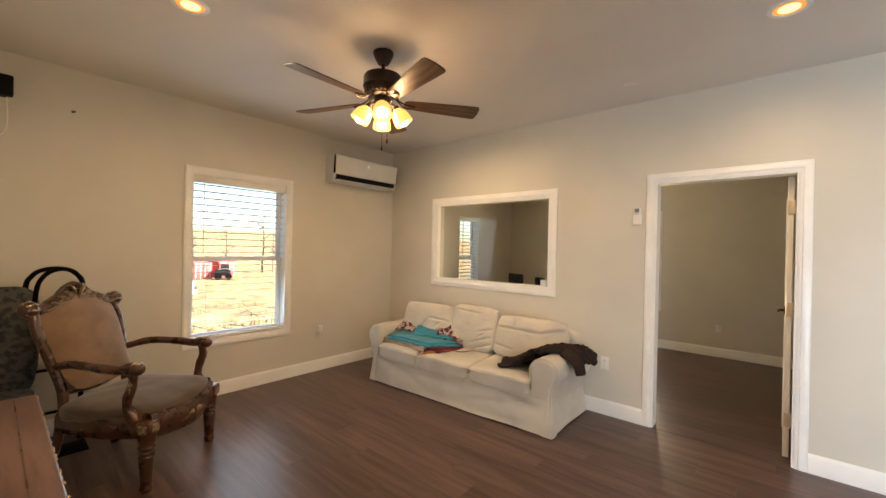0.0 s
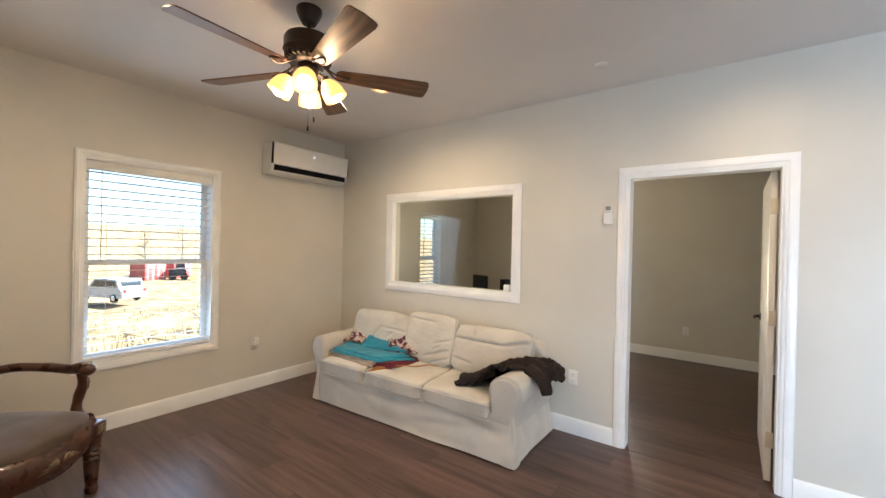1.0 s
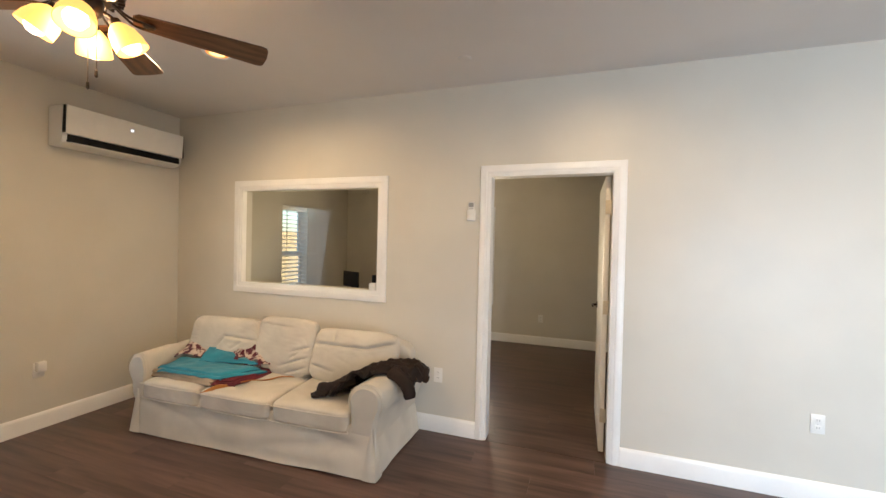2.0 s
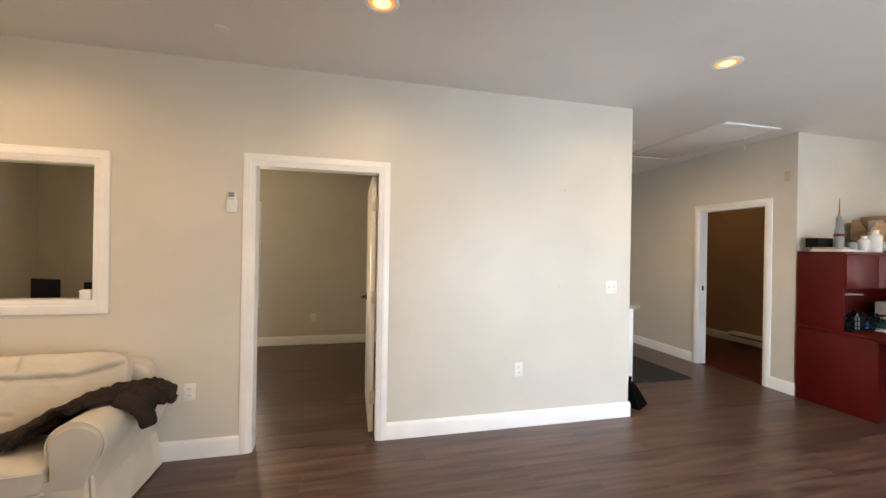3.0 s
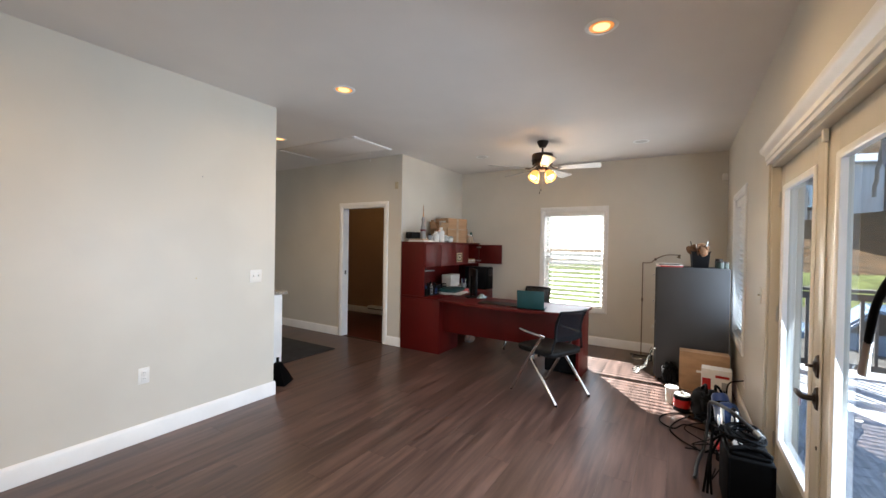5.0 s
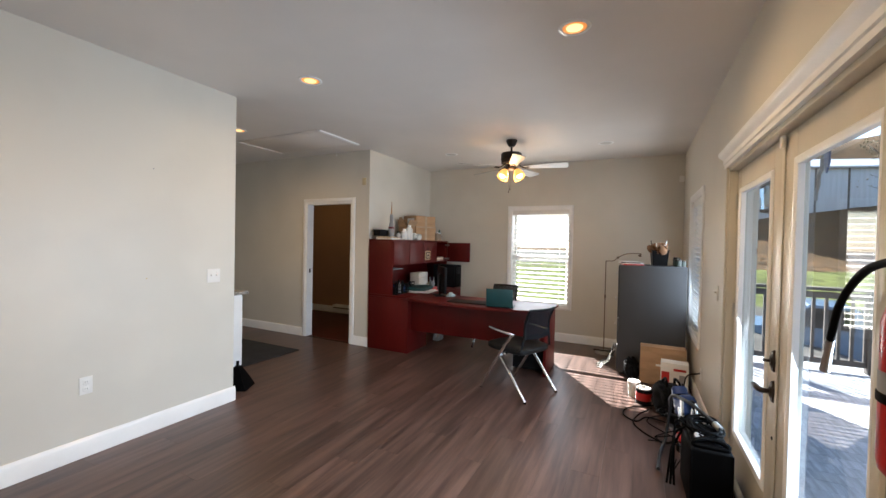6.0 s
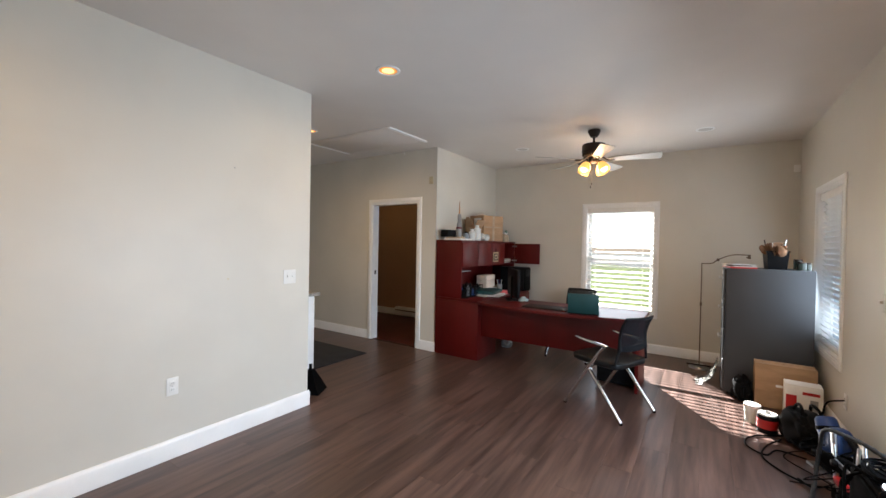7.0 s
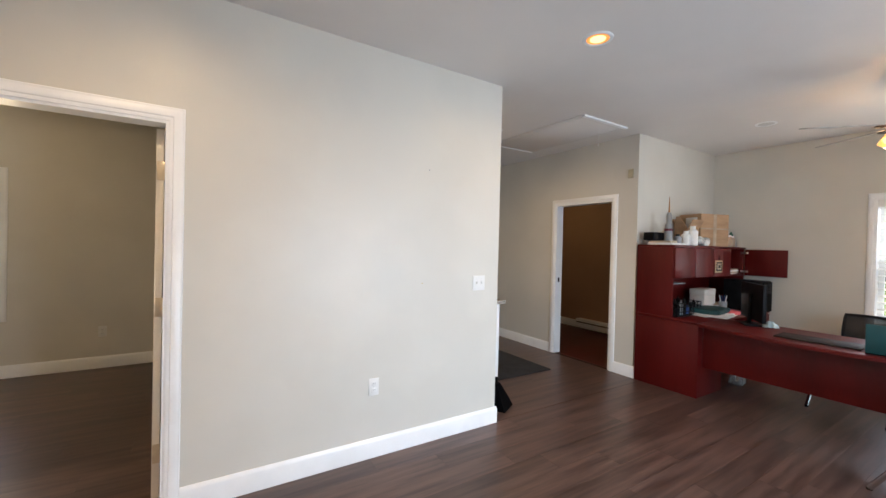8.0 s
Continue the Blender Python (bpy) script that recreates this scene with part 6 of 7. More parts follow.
# ---- filing cabinet corner ----
fc = thing("filing_cabinet", (6.0, 0.495, 0), "tall grey steel four-drawer filing cabinet against the wall", "filing cabinet")
part("body", bbox(0, 0, 0.02, 0.46, 0.665, 1.26, 0.006), GREY_METAL, fc)
part("plinth", bbox(0.01, 0.01, 0, 0.45, 0.64, 0.02, 0), BLACK, fc)
for k in range(4):
    z = 0.04 + 0.305 * k
    d = part("drawer", bbox(0.015, 0.666, z, 0.445, 0.684, z + 0.295, 0.004), GREY_METAL, fc)
    part("handle", sweep(bmesh.new(), [(0.14, 0.684, z + 0.20), (0.14, 0.712, z + 0.195), (0.32, 0.712, z + 0.195), (0.32, 0.684, z + 0.20)], 0.007, 8), STEEL, d)
    part("label_holder", bbox(0.18, 0.684, z + 0.23, 0.28, 0.688, z + 0.265, 0.001), STEEL, d)
FZ = 1.26
JAR = material("dark_green_glass", (0.03, 0.045, 0.035), 0.12, vary=0.1, bump=0)
ff = thing("folder_stack", pose(6.17, 1.05, FZ, 0, 0, 10), "red folder and loose papers on the filing cabinet", "papers")
part("folder", bbox(-0.16, -0.11, 0, 0.16, 0.11, 0.014, 0.003), RED, ff)
for k in range(3):
    part("sheet", bbox(-0.14, -0.10, 0.015 + 0.008 * k, 0.14, 0.10, 0.021 + 0.008 * k, 0.001, m=pose(0.02 * k, 0, 0, 0, 0, 9 * (-1) ** k)), PAPER if k != 1 else BLACK, ff)
OCHRE_PAPER = material("dark_kraft_paper", (0.17, 0.085, 0.04), 0.85, vary=0.2, scale=14, bump=0.3, depth=0.003)
bn = thing("storage_bin", pose(6.22, 0.76, FZ, 0, 0, 5), "black bin stuffed with crumpled brown paper on the filing cabinet", "bin")
b = bmesh.new()
rs = [[(sx * w, sy * w * 0.85, z) for sx, sy in ((-1, -1), (1, -1), (1, 1), (-1, 1))] for w, z in ((0.085, 0), (0.10, 0.17), (0.108, 0.172), (0.108, 0.18), (0.096, 0.18), (0.082, 0.02))]
part("tub", ring_loft(rs), BLACK, bn)
part("crumpled_paper", cushion(0.24, 0.19, 0.13, 18, 0.1, 0.035, 97, 2.6, Matrix.Translation((0, 0.02, 0.185))), OCHRE_PAPER, bn, "crumpled brown paper")
for k in range(5):
    a = k * 1.3
    part("stick", sweep(bmesh.new(), [(0.06 * math.cos(a), 0.05 * math.sin(a), 0.1), (0.11 * math.cos(a), 0.09 * math.sin(a), 0.26 + 0.03 * (k % 2))], 0.005, 6), (STEEL, BLACK, PAPER)[k % 3], bn)
for k, (x, y, h) in enumerate(((6.12, 0.58, 0.08), (6.30, 0.58, 0.10), (6.20, 0.53, 0.07))):
    j = thing("jar", (x, y, FZ), "small dark glass jar on the filing cabinet", "jar", "jars")
    part("body", revolve(bmesh.new(), [(0, 0), (0.035, 0), (0.036, h * 0.8), (0.03, h * 0.82), (0, h * 0.82)], 16), JAR, j)
    part("lid", revolve(bmesh.new(), [(0.034, h * 0.8), (0.034, h), (0, h)], 16), BRONZE, j)

fl = thing("floor_lamp", (6.84, 1.37, 0), "thin dark metal arc floor lamp in the corner", "floor lamp")
part("base", bbox(-0.02, -0.13, 0.0, 0.02, 0.13, 0.012, 0.003, m=pose(0, 0, 0.03)), BLACK, fl)
part("base_plate", revolve(bmesh.new(), [(0, 0.03), (0.10, 0.028), (0.11, 0.0), (0, 0)], 24), STEEL, fl)
part("pole", sweep(bmesh.new(), [(0, 0, 0.02), (0, 0, 0.70), (0, 0, 1.27)], 0.006, 8), LAMP_METAL, fl)
part("collar", revolve(bmesh.new(), [(0.012, 0.76), (0.012, 0.80)], 12), LAMP_METAL, fl)
part("arm", sweep(bmesh.new(), smooth_path([(0, 0, 1.27), (-0.10, -0.10, 1.28), (-0.18, -0.16, 1.33), (-0.32, -0.28, 1.385), (-0.48, -0.42, 1.39)], 6), 0.006, 8), LAMP_METAL, fl)
part("knuckle", revolve(bmesh.new(), [(0, 0.018), (0.015, 0.012), (0.015, -0.012), (0, -0.018)], 12, Matrix.Translation((-0.17, -0.155, 1.325))), LAMP_METAL, fl)
part("shade", revolve(bmesh.new(), [(0.010, 0.0), (0.012, -0.015), (0.022, -0.035), (0.021, -0.035), (0.011, -0.014)], 16, Matrix.Translation((-0.48, -0.42, 1.39)) @ pose(0, 0, 0, 20, 20, 0)), LAMP_METAL, fl)


def wrap(u, v):
    n = noise.noise(Vector((u * 5, v * 4, 7)))
    m = noise.noise(Vector((u * 14, v * 11, 3)))
    return (6.44 - 0.32 * u + 0.05 * m, 1.40 - 0.19 * v ** 0.6 + 0.05 * n * (1 - v) + 0.016 * m, max(0.004, (0.13 + 0.20 * u + 0.06 * n) * v ** 1.4 + 0.022 * m * v))


solid("plastic_wrap", cloth(wrap, 34, 24, 0.0015), see_through("clear_wrap", (0.26, 0.26, 0.24), 0.35, 0.6), "crumpled sheet of clear plastic wrap on the floor", "plastic wrap")

cb = thing("cardboard_box", (5.80, 0.50, 0), "flat brown cardboard box leaning against the filing cabinet", "box", "cartons")
part("body", bbox(0, 0, 0, 0.16, 0.43, 0.40, 0.005), CARDBOARD, cb)
part("tape", bbox(-0.0015, 0.14, 0.20, 0.0, 0.28, 0.222, 0), PAPER, cb, "torn white tape")
part("flap_seam", bbox(0.075, 0.0, 0.4, 0.08, 0.43, 0.4015, 0), OCHRE, cb)
wb = thing("product_box", pose(5.60, 0.50, 0, 0, 0, -4), "white product carton with red print on the floor", "box", "cartons")
part("body", bbox(0, 0, 0, 0.15, 0.245, 0.30, 0.004), PAPER, wb)
part("print_block", bbox(-0.0015, 0.165, 0.06, 0.0, 0.235, 0.21, 0), RED, wb, "red printed block")
part("print_bar", bbox(-0.0015, 0.02, 0.225, 0.0, 0.13, 0.25, 0), RED, wb, "red printed bar")
part("print_bar", bbox(-0.0015, 0.03, 0.08, 0.0, 0.08, 0.19, 0), LABEL_GREY, wb)
MILKY = material("milky_plastic", (0.62, 0.68, 0.64), 0.4, vary=0.03, bump=0.02)
tub = thing("plastic_tub", (5.34, 0.985, 0), "white plastic tub with a lid on the floor", "tub")
part("tub", revolve(bmesh.new(), [(0, 0), (0.048, 0), (0.056, 0.135), (0, 0.137)], 24), MILKY, tub)
part("lid", revolve(bmesh.new(), [(0.059, 0.13), (0.060, 0.15), (0.05, 0.153), (0, 0.151)], 24), PLASTIC, tub)
can = thing("paint_can", (5.19, 0.90, 0), "red and black can with a white lid on the floor", "can")
part("can", revolve(bmesh.new(), [(0, 0), (0.07, 0), (0.07, 0.13), (0.067, 0.135), (0, 0.135)], 24), BLACK, can)
part("band", revolve(bmesh.new(), [(0.0706, 0.035), (0.0712, 0.04), (0.0712, 0.10), (0.0706, 0.105)], 24), RED, can, "red label band")
part("lid", revolve(bmesh.new(), [(0.06, 0.134), (0.06, 0.145), (0.02, 0.148), (0.015, 0.165), (0, 0.166)], 20), PAPER, can)
bag = thing("tool_bag", pose(5.08, 0.69, 0, 0, 0, 12), "black canvas tool bag with handles on the floor", "bag")
part("body", cushion(0.36, 0.27, 0.25, 14, 0.15, 0.018, 101, 3.2, Matrix.Translation((0, 0, 0.122))), MESH_BLACK, bag)
for s in (-1, 1):
    part("handle", sweep(bmesh.new(), smooth_path([(-0.09, s * 0.06, 0.21), (-0.06, s * 0.05, 0.28), (0.03, s * 0.04, 0.29), (0.09, s * 0.06, 0.21)], 5), 0.011, 8), RUBBER, bag)
solid("dark_bag", cushion(0.20, 0.16, 0.24, 12, 0.1, 0.02, 103, 2.8, Matrix.Translation((0, 0, 0.115))), MESH_BLACK, "dark nylon bag slumped against the filing cabinet", "bag", (5.90, 1.02, 0))
nail = thing("nail_gun", pose(4.64, 0.60, 0, 0, 0, 20), "blue and black power tool with steel guide on the floor", "power tool")
part("body", cushion(0.17, 0.13, 0.17, 14, 0.15, 0.003, 105, 4, Matrix.Translation((0.0, 0.02, 0.235)) @ pose(0, 0, 0, 0, 18, 0)), BLUE, nail)
part("motor_cap", revolve(bmesh.new(), [(0, 0.075), (0.045, 0.072), (0.056, 0.055), (0.060, 0.0), (0.058, -0.03), (0, -0.03)], 20, Matrix.Translation((0.06, 0.03, 0.285)) @ pose(0, 0, 0, 0, 28, 0)), BLUE, nail)
part("vent_ring", revolve(bmesh.new(), [(0.061, -0.012), (0.064, -0.008), (0.064, 0.008), (0.061, 0.012)], 20, Matrix.Translation((0.06, 0.03, 0.285)) @ pose(0, 0, 0, 0, 28, 0)), RUBBER, nail)
part("grip", sweep(bmesh.new(), smooth_path([(-0.04, 0, 0.28), (-0.12, 0.02, 0.29), (-0.17, 0.02, 0.22), (-0.16, 0.01, 0.06)], 5), 0.020, 10), BLACK, nail)
part("guide_plate", bbox(-0.13, 0.075, 0.02, -0.085, 0.085, 0.30, 0.003, m=pose(0, 0, 0, 0, 8, 0)), STEEL, nail, "bare steel guide plate")
part("base_plate", bbox(-0.17, -0.07, 0.0, 0.16, 0.09, 0.018, 0.004), STEEL, nail)
part("blade_guard", bbox(-0.09, -0.03, 0.016, 0.11, 0.06, 0.17, 0.02, 3), RUBBER, nail)
mch = thing("air_compressor", pose(3.80, 0.600, 0, 0, 0, 2), "black portable air compressor with coiled hoses on top", "air compressor")
part("tank", bbox(-0.185, -0.103, 0.012, 0.185, 0.10, 0.355, 0.012, 3), RUBBER, mch)
for x in (-0.15, 0.15):
    for y in (-0.08, 0.08):
        part("foot", bbox(x - 0.02, y - 0.015, 0, x + 0.02, y + 0.015, 0.013, 0.003), RUBBER, mch)
for y in (-0.098, 0.094):
    part("edge_trim", bbox(-0.1875, y - 0.004, 0.02, -0.183, y + 0.004, 0.35, 0.001), RUBBER, mch)
part("shroud", bbox(-0.16, -0.09, 0.35, 0.16, 0.085, 0.375, 0.01, 3), RUBBER, mch)
part("handle", sweep(bmesh.new(), smooth_path([(-0.13, -0.08, 0.34), (-0.14, -0.08, 0.385), (-0.12, 0.0, 0.395), (-0.14, 0.075, 0.385), (-0.13, 0.075, 0.34)], 5), 0.013, 8), RUBBER, mch)
part("gauge", revolve(bmesh.new(), [(0, 0.012), (0.022, 0.012), (0.025, 0.0), (0, 0)], 16, Matrix.Translation((-0.10, 0.05, 0.395)) @ pose(0, 0, 0, 0, -40, 0)), CHROME, mch)
for k in range(7):
    b = bmesh.new()
    r = 0.088 + 0.012 * (k % 3)
    pts = [(0.02 + r * 1.25 * math.cos(q) + 0.015 * math.sin(3 * q + k), r * 0.8 * math.sin(q), 0.385 + 0.007 * k + 0.010 * math.sin(2 * q + 1.7 * k)) for q in (2 * math.pi * j / 28 for j in range(28))]
    part("hose_coil", sweep(b, pts, 0.0065 if k % 2 else 0.0045, 7, closed=True), RUBBER, mch)
for k in range(3):
    part("hose_end", sweep(bmesh.new(), smooth_path([(0.06 * k, 0.08, 0.39), (0.08 + 0.05 * k, 0.14, 0.39 - 0.1 * k), (0.0 + 0.05 * k, 0.16, 0.20), (0.02, 0.15 + 0.02 * k, 0.02)], 6), 0.007, 8), RUBBER, mch)
HOSE = material("dark_grey_hose", (0.009, 0.0095, 0.011), 0.5, vary=0.1, bump=0.05)
hs = thing("vacuum_hose", (4.14, 0.65, 0), "thick dark grey ribbed hose lying over the tools", "hose")
b = bmesh.new()
pts = smooth_path([(-0.30, -0.10, 0.43), (-0.14, -0.02, 0.455), (0.02, 0.04, 0.44), (0.16, 0.09, 0.40), (0.26, 0.09, 0.26), (0.20, 0.12, 0.06), (0.02, 0.16, 0.03), (-0.20, 0.18, 0.03)], 8)
part("hose", sweep(b, pts, [0.0125 if k % 2 else 0.0105 for k in range(len(pts))], 10), HOSE, hs)
part("coupling", sweep(bmesh.new(), [(-0.30, -0.10, 0.43), (-0.345, -0.122, 0.418)], 0.018, 12), STEEL, hs)
st2 = thing("tool_stand", pose(4.20, 0.60, 0, 0, 0, 10), "folded bare steel tool stand with a red clamp beside the compressor", "tool stand")
for k, (x, lean) in enumerate(((-0.05, 9), (0.03, -7), (0.10, 14))):
    part("leg", bbox(x - 0.014, -0.006 + 0.03 * k, 0.0, x + 0.014, 0.002 + 0.03 * k, 0.40 - 0.03 * k, 0.003, m=pose(0, 0, 0.002, 0, lean, 0)), STEEL, st2)
part("crossbar", bbox(-0.07, 0.066, 0.22, 0.13, 0.074, 0.245, 0.002), STEEL, st2)
part("clamp", bbox(-0.05, 0.074, 0.14, 0.05, 0.11, 0.18, 0.008, 2), RED, st2, "red clamp block")
part("knob", revolve(bmesh.new(), [(0, 0.03), (0.016, 0.028), (0.02, 0.01), (0.012, 0), (0, 0)], 14, Matrix.Translation((0.09, 0.074, 0.232)) @ pose(0, 0, 0, -90, 0, 0)), BLACK, st2)
drill = thing("drill", pose(4.34, 0.66, 0, 0, 0, 40), "black cordless drill on the floor", "drill")
part("motor", cushion(0.20, 0.08, 0.09, 10, 0, 0.002, 109, 3, Matrix.Translation((0, 0, 0.20))), RUBBER, drill)
part("grip", sweep(bmesh.new(), [(-0.04, 0, 0.18), (-0.06, 0, 0.06)], 0.024, 10), BLACK, drill)
part("battery", bbox(-0.11, -0.04, 0, 0.02, 0.04, 0.065, 0.01), BLACK, drill)
part("chuck", revolve(bmesh.new(), [(0.03, 0), (0.022, 0.05), (0.012, 0.07), (0, 0.07)], 14, Matrix.Translation((0.09, 0, 0.20)) @ pose(0, 0, 0, 0, 90, 0)), RUBBER, drill)
for k, pts in enumerate(([(5.15, 0.80, 0.01), (4.98, 1.02, 0.008), (4.80, 1.06, 0.008), (4.70, 0.96, 0.008), (4.82, 0.88, 0.012), (4.74, 0.74, 0.03)], [(5.02, 0.84, 0.02), (4.86, 0.94, 0.008), (4.66, 0.98, 0.008), (4.50, 0.90, 0.008), (4.36, 0.78, 0.02)], [(5.274, 0.445, 0.33), (5.24, 0.55, 0.30), (5.20, 0.58, 0.20), (5.10, 0.60, 0.26)], [(4.62, 0.52, 0.02), (4.50, 0.53, 0.02), (4.30, 0.55, 0.10), (4.0, 0.56, 0.38)])):
    b = sweep(bmesh.new(), smooth_path(pts, 8), 0.006, 7)
    solid("power_cord", b, RUBBER, "black power cord trailing across the floor by the wall", "cable", group="power cords")

# more cords tangled over the tools
rc = random.Random(41)
for k in range(4):
    x, y = 4.10 + 0.2 * k, 0.60 + 0.05 * (k % 3)
    pts = [(x, y, 0.30 - 0.03 * k)]
    for j in range(7):
        pts.append((x + rc.uniform(-0.16, 0.20), y + rc.uniform(-0.07, 0.22), max(0.008, 0.24 - 0.04 * j + rc.uniform(-0.03, 0.03))))
    solid("power_cord", sweep(bmesh.new(), smooth_path(pts, 7), 0.004, 6), RUBBER, "black power cord tangled over the tools", "cable", group="power cords")

# ---- fire extinguisher ----
fe = thing("fire_extinguisher", (2.07, 0.515, 1.05), "red fire extinguisher with black hose hung beside the French doors", "fire extinguisher")
part("bracket", bbox(-0.02, -0.075, 0.10, 0.02, -0.06, 0.30, 0.003), STEEL, fe)
part("cylinder", revolve(bmesh.new(), [(0, 0), (0.045, 0), (0.055, 0.012), (0.058, 0.03), (0.058, 0.29), (0.050, 0.325), (0.026, 0.35), (0.02, 0.36), (0, 0.36)], 28), RED, fe)
part("strap", revolve(bmesh.new(), [(0.0585, 0.14), (0.061, 0.142), (0.061, 0.158), (0.0585, 0.16)], 28), RUBBER, fe)
part("label_patch", sweep(bmesh.new(), [(0.0, 0, 0.16), (0.0, 0, 0.20)], 0.0588, 28), LABEL_GREY, fe, "grey and white instruction band")
part("valve", bbox(-0.018, -0.018, 0.355, 0.018, 0.018, 0.40, 0.005), STEEL, fe)
part("handle", bbox(-0.085, -0.010, 0.395, 0.03, 0.010, 0.405, 0.003, m=pose(0, 0, 0, 0, 6, 0)), BLACK, fe)
part("handle", bbox(-0.085, -0.010, 0.42, 0.03, 0.010, 0.43, 0.003), BLACK, fe)
part("hose", sweep(bmesh.new(), smooth_path([(0.015, 0, 0.375), (0.10, -0.004, 0.405), (0.26, -0.012, 0.375), (0.40, -0.02, 0.28), (0.475, -0.028, 0.165)], 7), 0.0095, 10), RUBBER, fe)
part("nozzle", sweep(bmesh.new(), [(0.473, -0.028, 0.17), (0.492, -0.030, 0.125), (0.515, -0.032, 0.07)], [0.010, 0.010, 0.013], 12), STEEL, fe)

# ---- hall and kitchen end ----
kc = thing("kitchen_cabinet", (3.367, 4.68, 0), "white kitchen base cabinet run seen end-on in the hall", "cabinet")
part("body", bbox(0, 0, 0.10, 0.40, 2.4, 0.885, 0.003), TRIM, kc)
part("toe_kick", bbox(0, 0.02, 0, 0.34, 2.4, 0.10, 0), BLACK, kc)
for k in range(4):
    d = part("door", bbox(0.40, 0.02 + 0.6 * k, 0.12, 0.42, 0.58 + 0.6 * k, 0.87, 0.004), TRIM, kc)
    part("handle", sweep(bmesh.new(), [(0.42, 0.06 + 0.6 * k, 0.70), (0.445, 0.06 + 0.6 * k, 0.70), (0.445, 0.06 + 0.6 * k, 0.82), (0.42, 0.06 + 0.6 * k, 0.82)], 0.005, 8), BRONZE, d)
solid("countertop", bbox(3.367, 4.65, 0.887, 3.82, 7.08, 0.92, 0.006), GRANITE, "speckled granite countertop on the white kitchen cabinets", "countertop")
solid("floor_mat", bbox(-0.42, -0.62, 0, 0.42, 0.62, 0.010, 0.004), MAT, "charcoal rubber-backed floor mat on the hall floor", "mat", pose(4.42, 5.60, 0.0005, 0, 0, 0))
dp = thing("dustpan", pose(3.60, 4.47, 0, 0, 0, 30), "dark grey lobby dustpan standing at the wall end", "dustpan")
b = ring_loft([[(-0.11, -0.10, 0.0), (0.11, -0.10, 0.0), (0.11, 0.10, 0.0), (-0.11, 0.10, 0.0)], [(-0.09, -0.06, 0.08), (0.09, -0.06, 0.08), (0.09, 0.09, 0.08), (-0.09, 0.09, 0.08)], [(-0.03, 0.0, 0.21), (0.03, 0.0, 0.21), (0.03, 0.05, 0.21), (-0.03, 0.05, 0.21)]])
part("pan", b, RUBBER, dp)
part("grip", sweep(bmesh.new(), [(0, 0.025, 0.20), (0, 0.025, 0.26)], 0.014, 10), RUBBER, dp)
# side room behind the hall door
hd = thing("baseboard_heater", (7.06, 5.55, 0), "white electric baseboard heater in the side room", "heater")
part("housing", bbox(0.02, 0, 0.03, 0.148, 0.9, 0.18, 0.008), TRIM, hd)
part("slot", bbox(0.012, 0.03, 0.12, 0.02, 0.87, 0.135, 0), BLACK, hd)
part("foot", bbox(0.03, 0.05, 0, 0.14, 0.10, 0.03, 0), TRIM, hd)
st = thing("strike_plate", (5.50, HALL_DOOR[1] - 0.019, 1.0), "dark bronze strike plate in the hall door jamb", "strike plate")
part("plate", bbox(-0.015, -0.003, -0.03, 0.015, 0, 0.03, 0.001), BRONZE, st)

# ---- back room things seen over the window sill ----
dk = thing("work_table", (-2.90, 6.35, 0), "plain brown table against the back room wall", "table")
part("top", bbox(0, 0, 0.71, 1.20, 0.60, 0.74, 0.005), OLD_WOOD, dk)
for x in (0.04, 1.11):
    for y in (0.04, 0.51):
        part("leg", bbox(x, y, 0, x + 0.05, y + 0.05, 0.71, 0.004), OLD_WOOD, dk)
m2 = thing("monitor", pose(-2.42, 6.62, 0.74, 0, 0, -25), "black computer monitor on the back room table", "monitor")
part("screen", bbox(-0.20, -0.012, 0.06, 0.20, 0.018, 0.30, 0.006), BLACK, m2)
part("stand", bbox(-0.025, 0.02, 0.01, 0.025, 0.04, 0.2, 0.005), BLACK, m2)
part("foot", bbox(-0.1, -0.05, 0, 0.1, 0.08, 0.012, 0.004), BLACK, m2)
sp = thing("loudspeaker", pose(-1.98, 6.66, 0.74, 0, 0, -20), "small black desktop loudspeaker on the back room table", "loudspeaker")
part("cabinet", bbox(-0.06, -0.06, 0, 0.06, 0.06, 0.26, 0.006), BLACK, sp)
part("cone", revolve(bmesh.new(), [(0.045, 0), (0.03, -0.01), (0, -0.012)], 18, Matrix.Translation((0, -0.062, 0.09)) @ pose(0, 0, 0, 90, 0, 0)), RUBBER, sp)
solid("sill_box", bbox(-0.03, -0.02, 0, 0.03, 0.025, 0.062, 0.006), PLASTIC, "small white plastic box on the interior window sill", "box", (-0.735, NY + 0.024, IWIN[2] + 0.018))


# ---- outside ----
DECK = material("grey_painted_deck", (0.44, 0.45, 0.47), 0.6, vary=0.12, scale=3, grain=50, bump=0.1, stretch=(1, 10, 1), per_piece=0.08)
RAILWOOD = material("weathered_rail", (0.075, 0.065, 0.058), 0.8, vary=0.2, grain=50, bump=0.15)
BARK = material("tree_bark", (0.09, 0.075, 0.06), 0.95, vary=0.25, scale=8, grain=40, bump=0.6, depth=0.02)
GRAVEL = material("pale_gravel", (0.10, 0.095, 0.085), 0.95, vary=0.15, scale=3, grain=40, bump=0.4, depth=0.02)
LEAFLITTER = material("leaf_litter_bank", (0.075, 0.043, 0.02), 0.95, vary=0.35, scale=1.2, grain=18, bump=0.6, depth=0.04, color2=(0.045, 0.03, 0.015))
LAWN = material("green_lawn", (0.10, 0.115, 0.035), 0.95, vary=0.25, scale=2, grain=40, bump=0.5, depth=0.02)
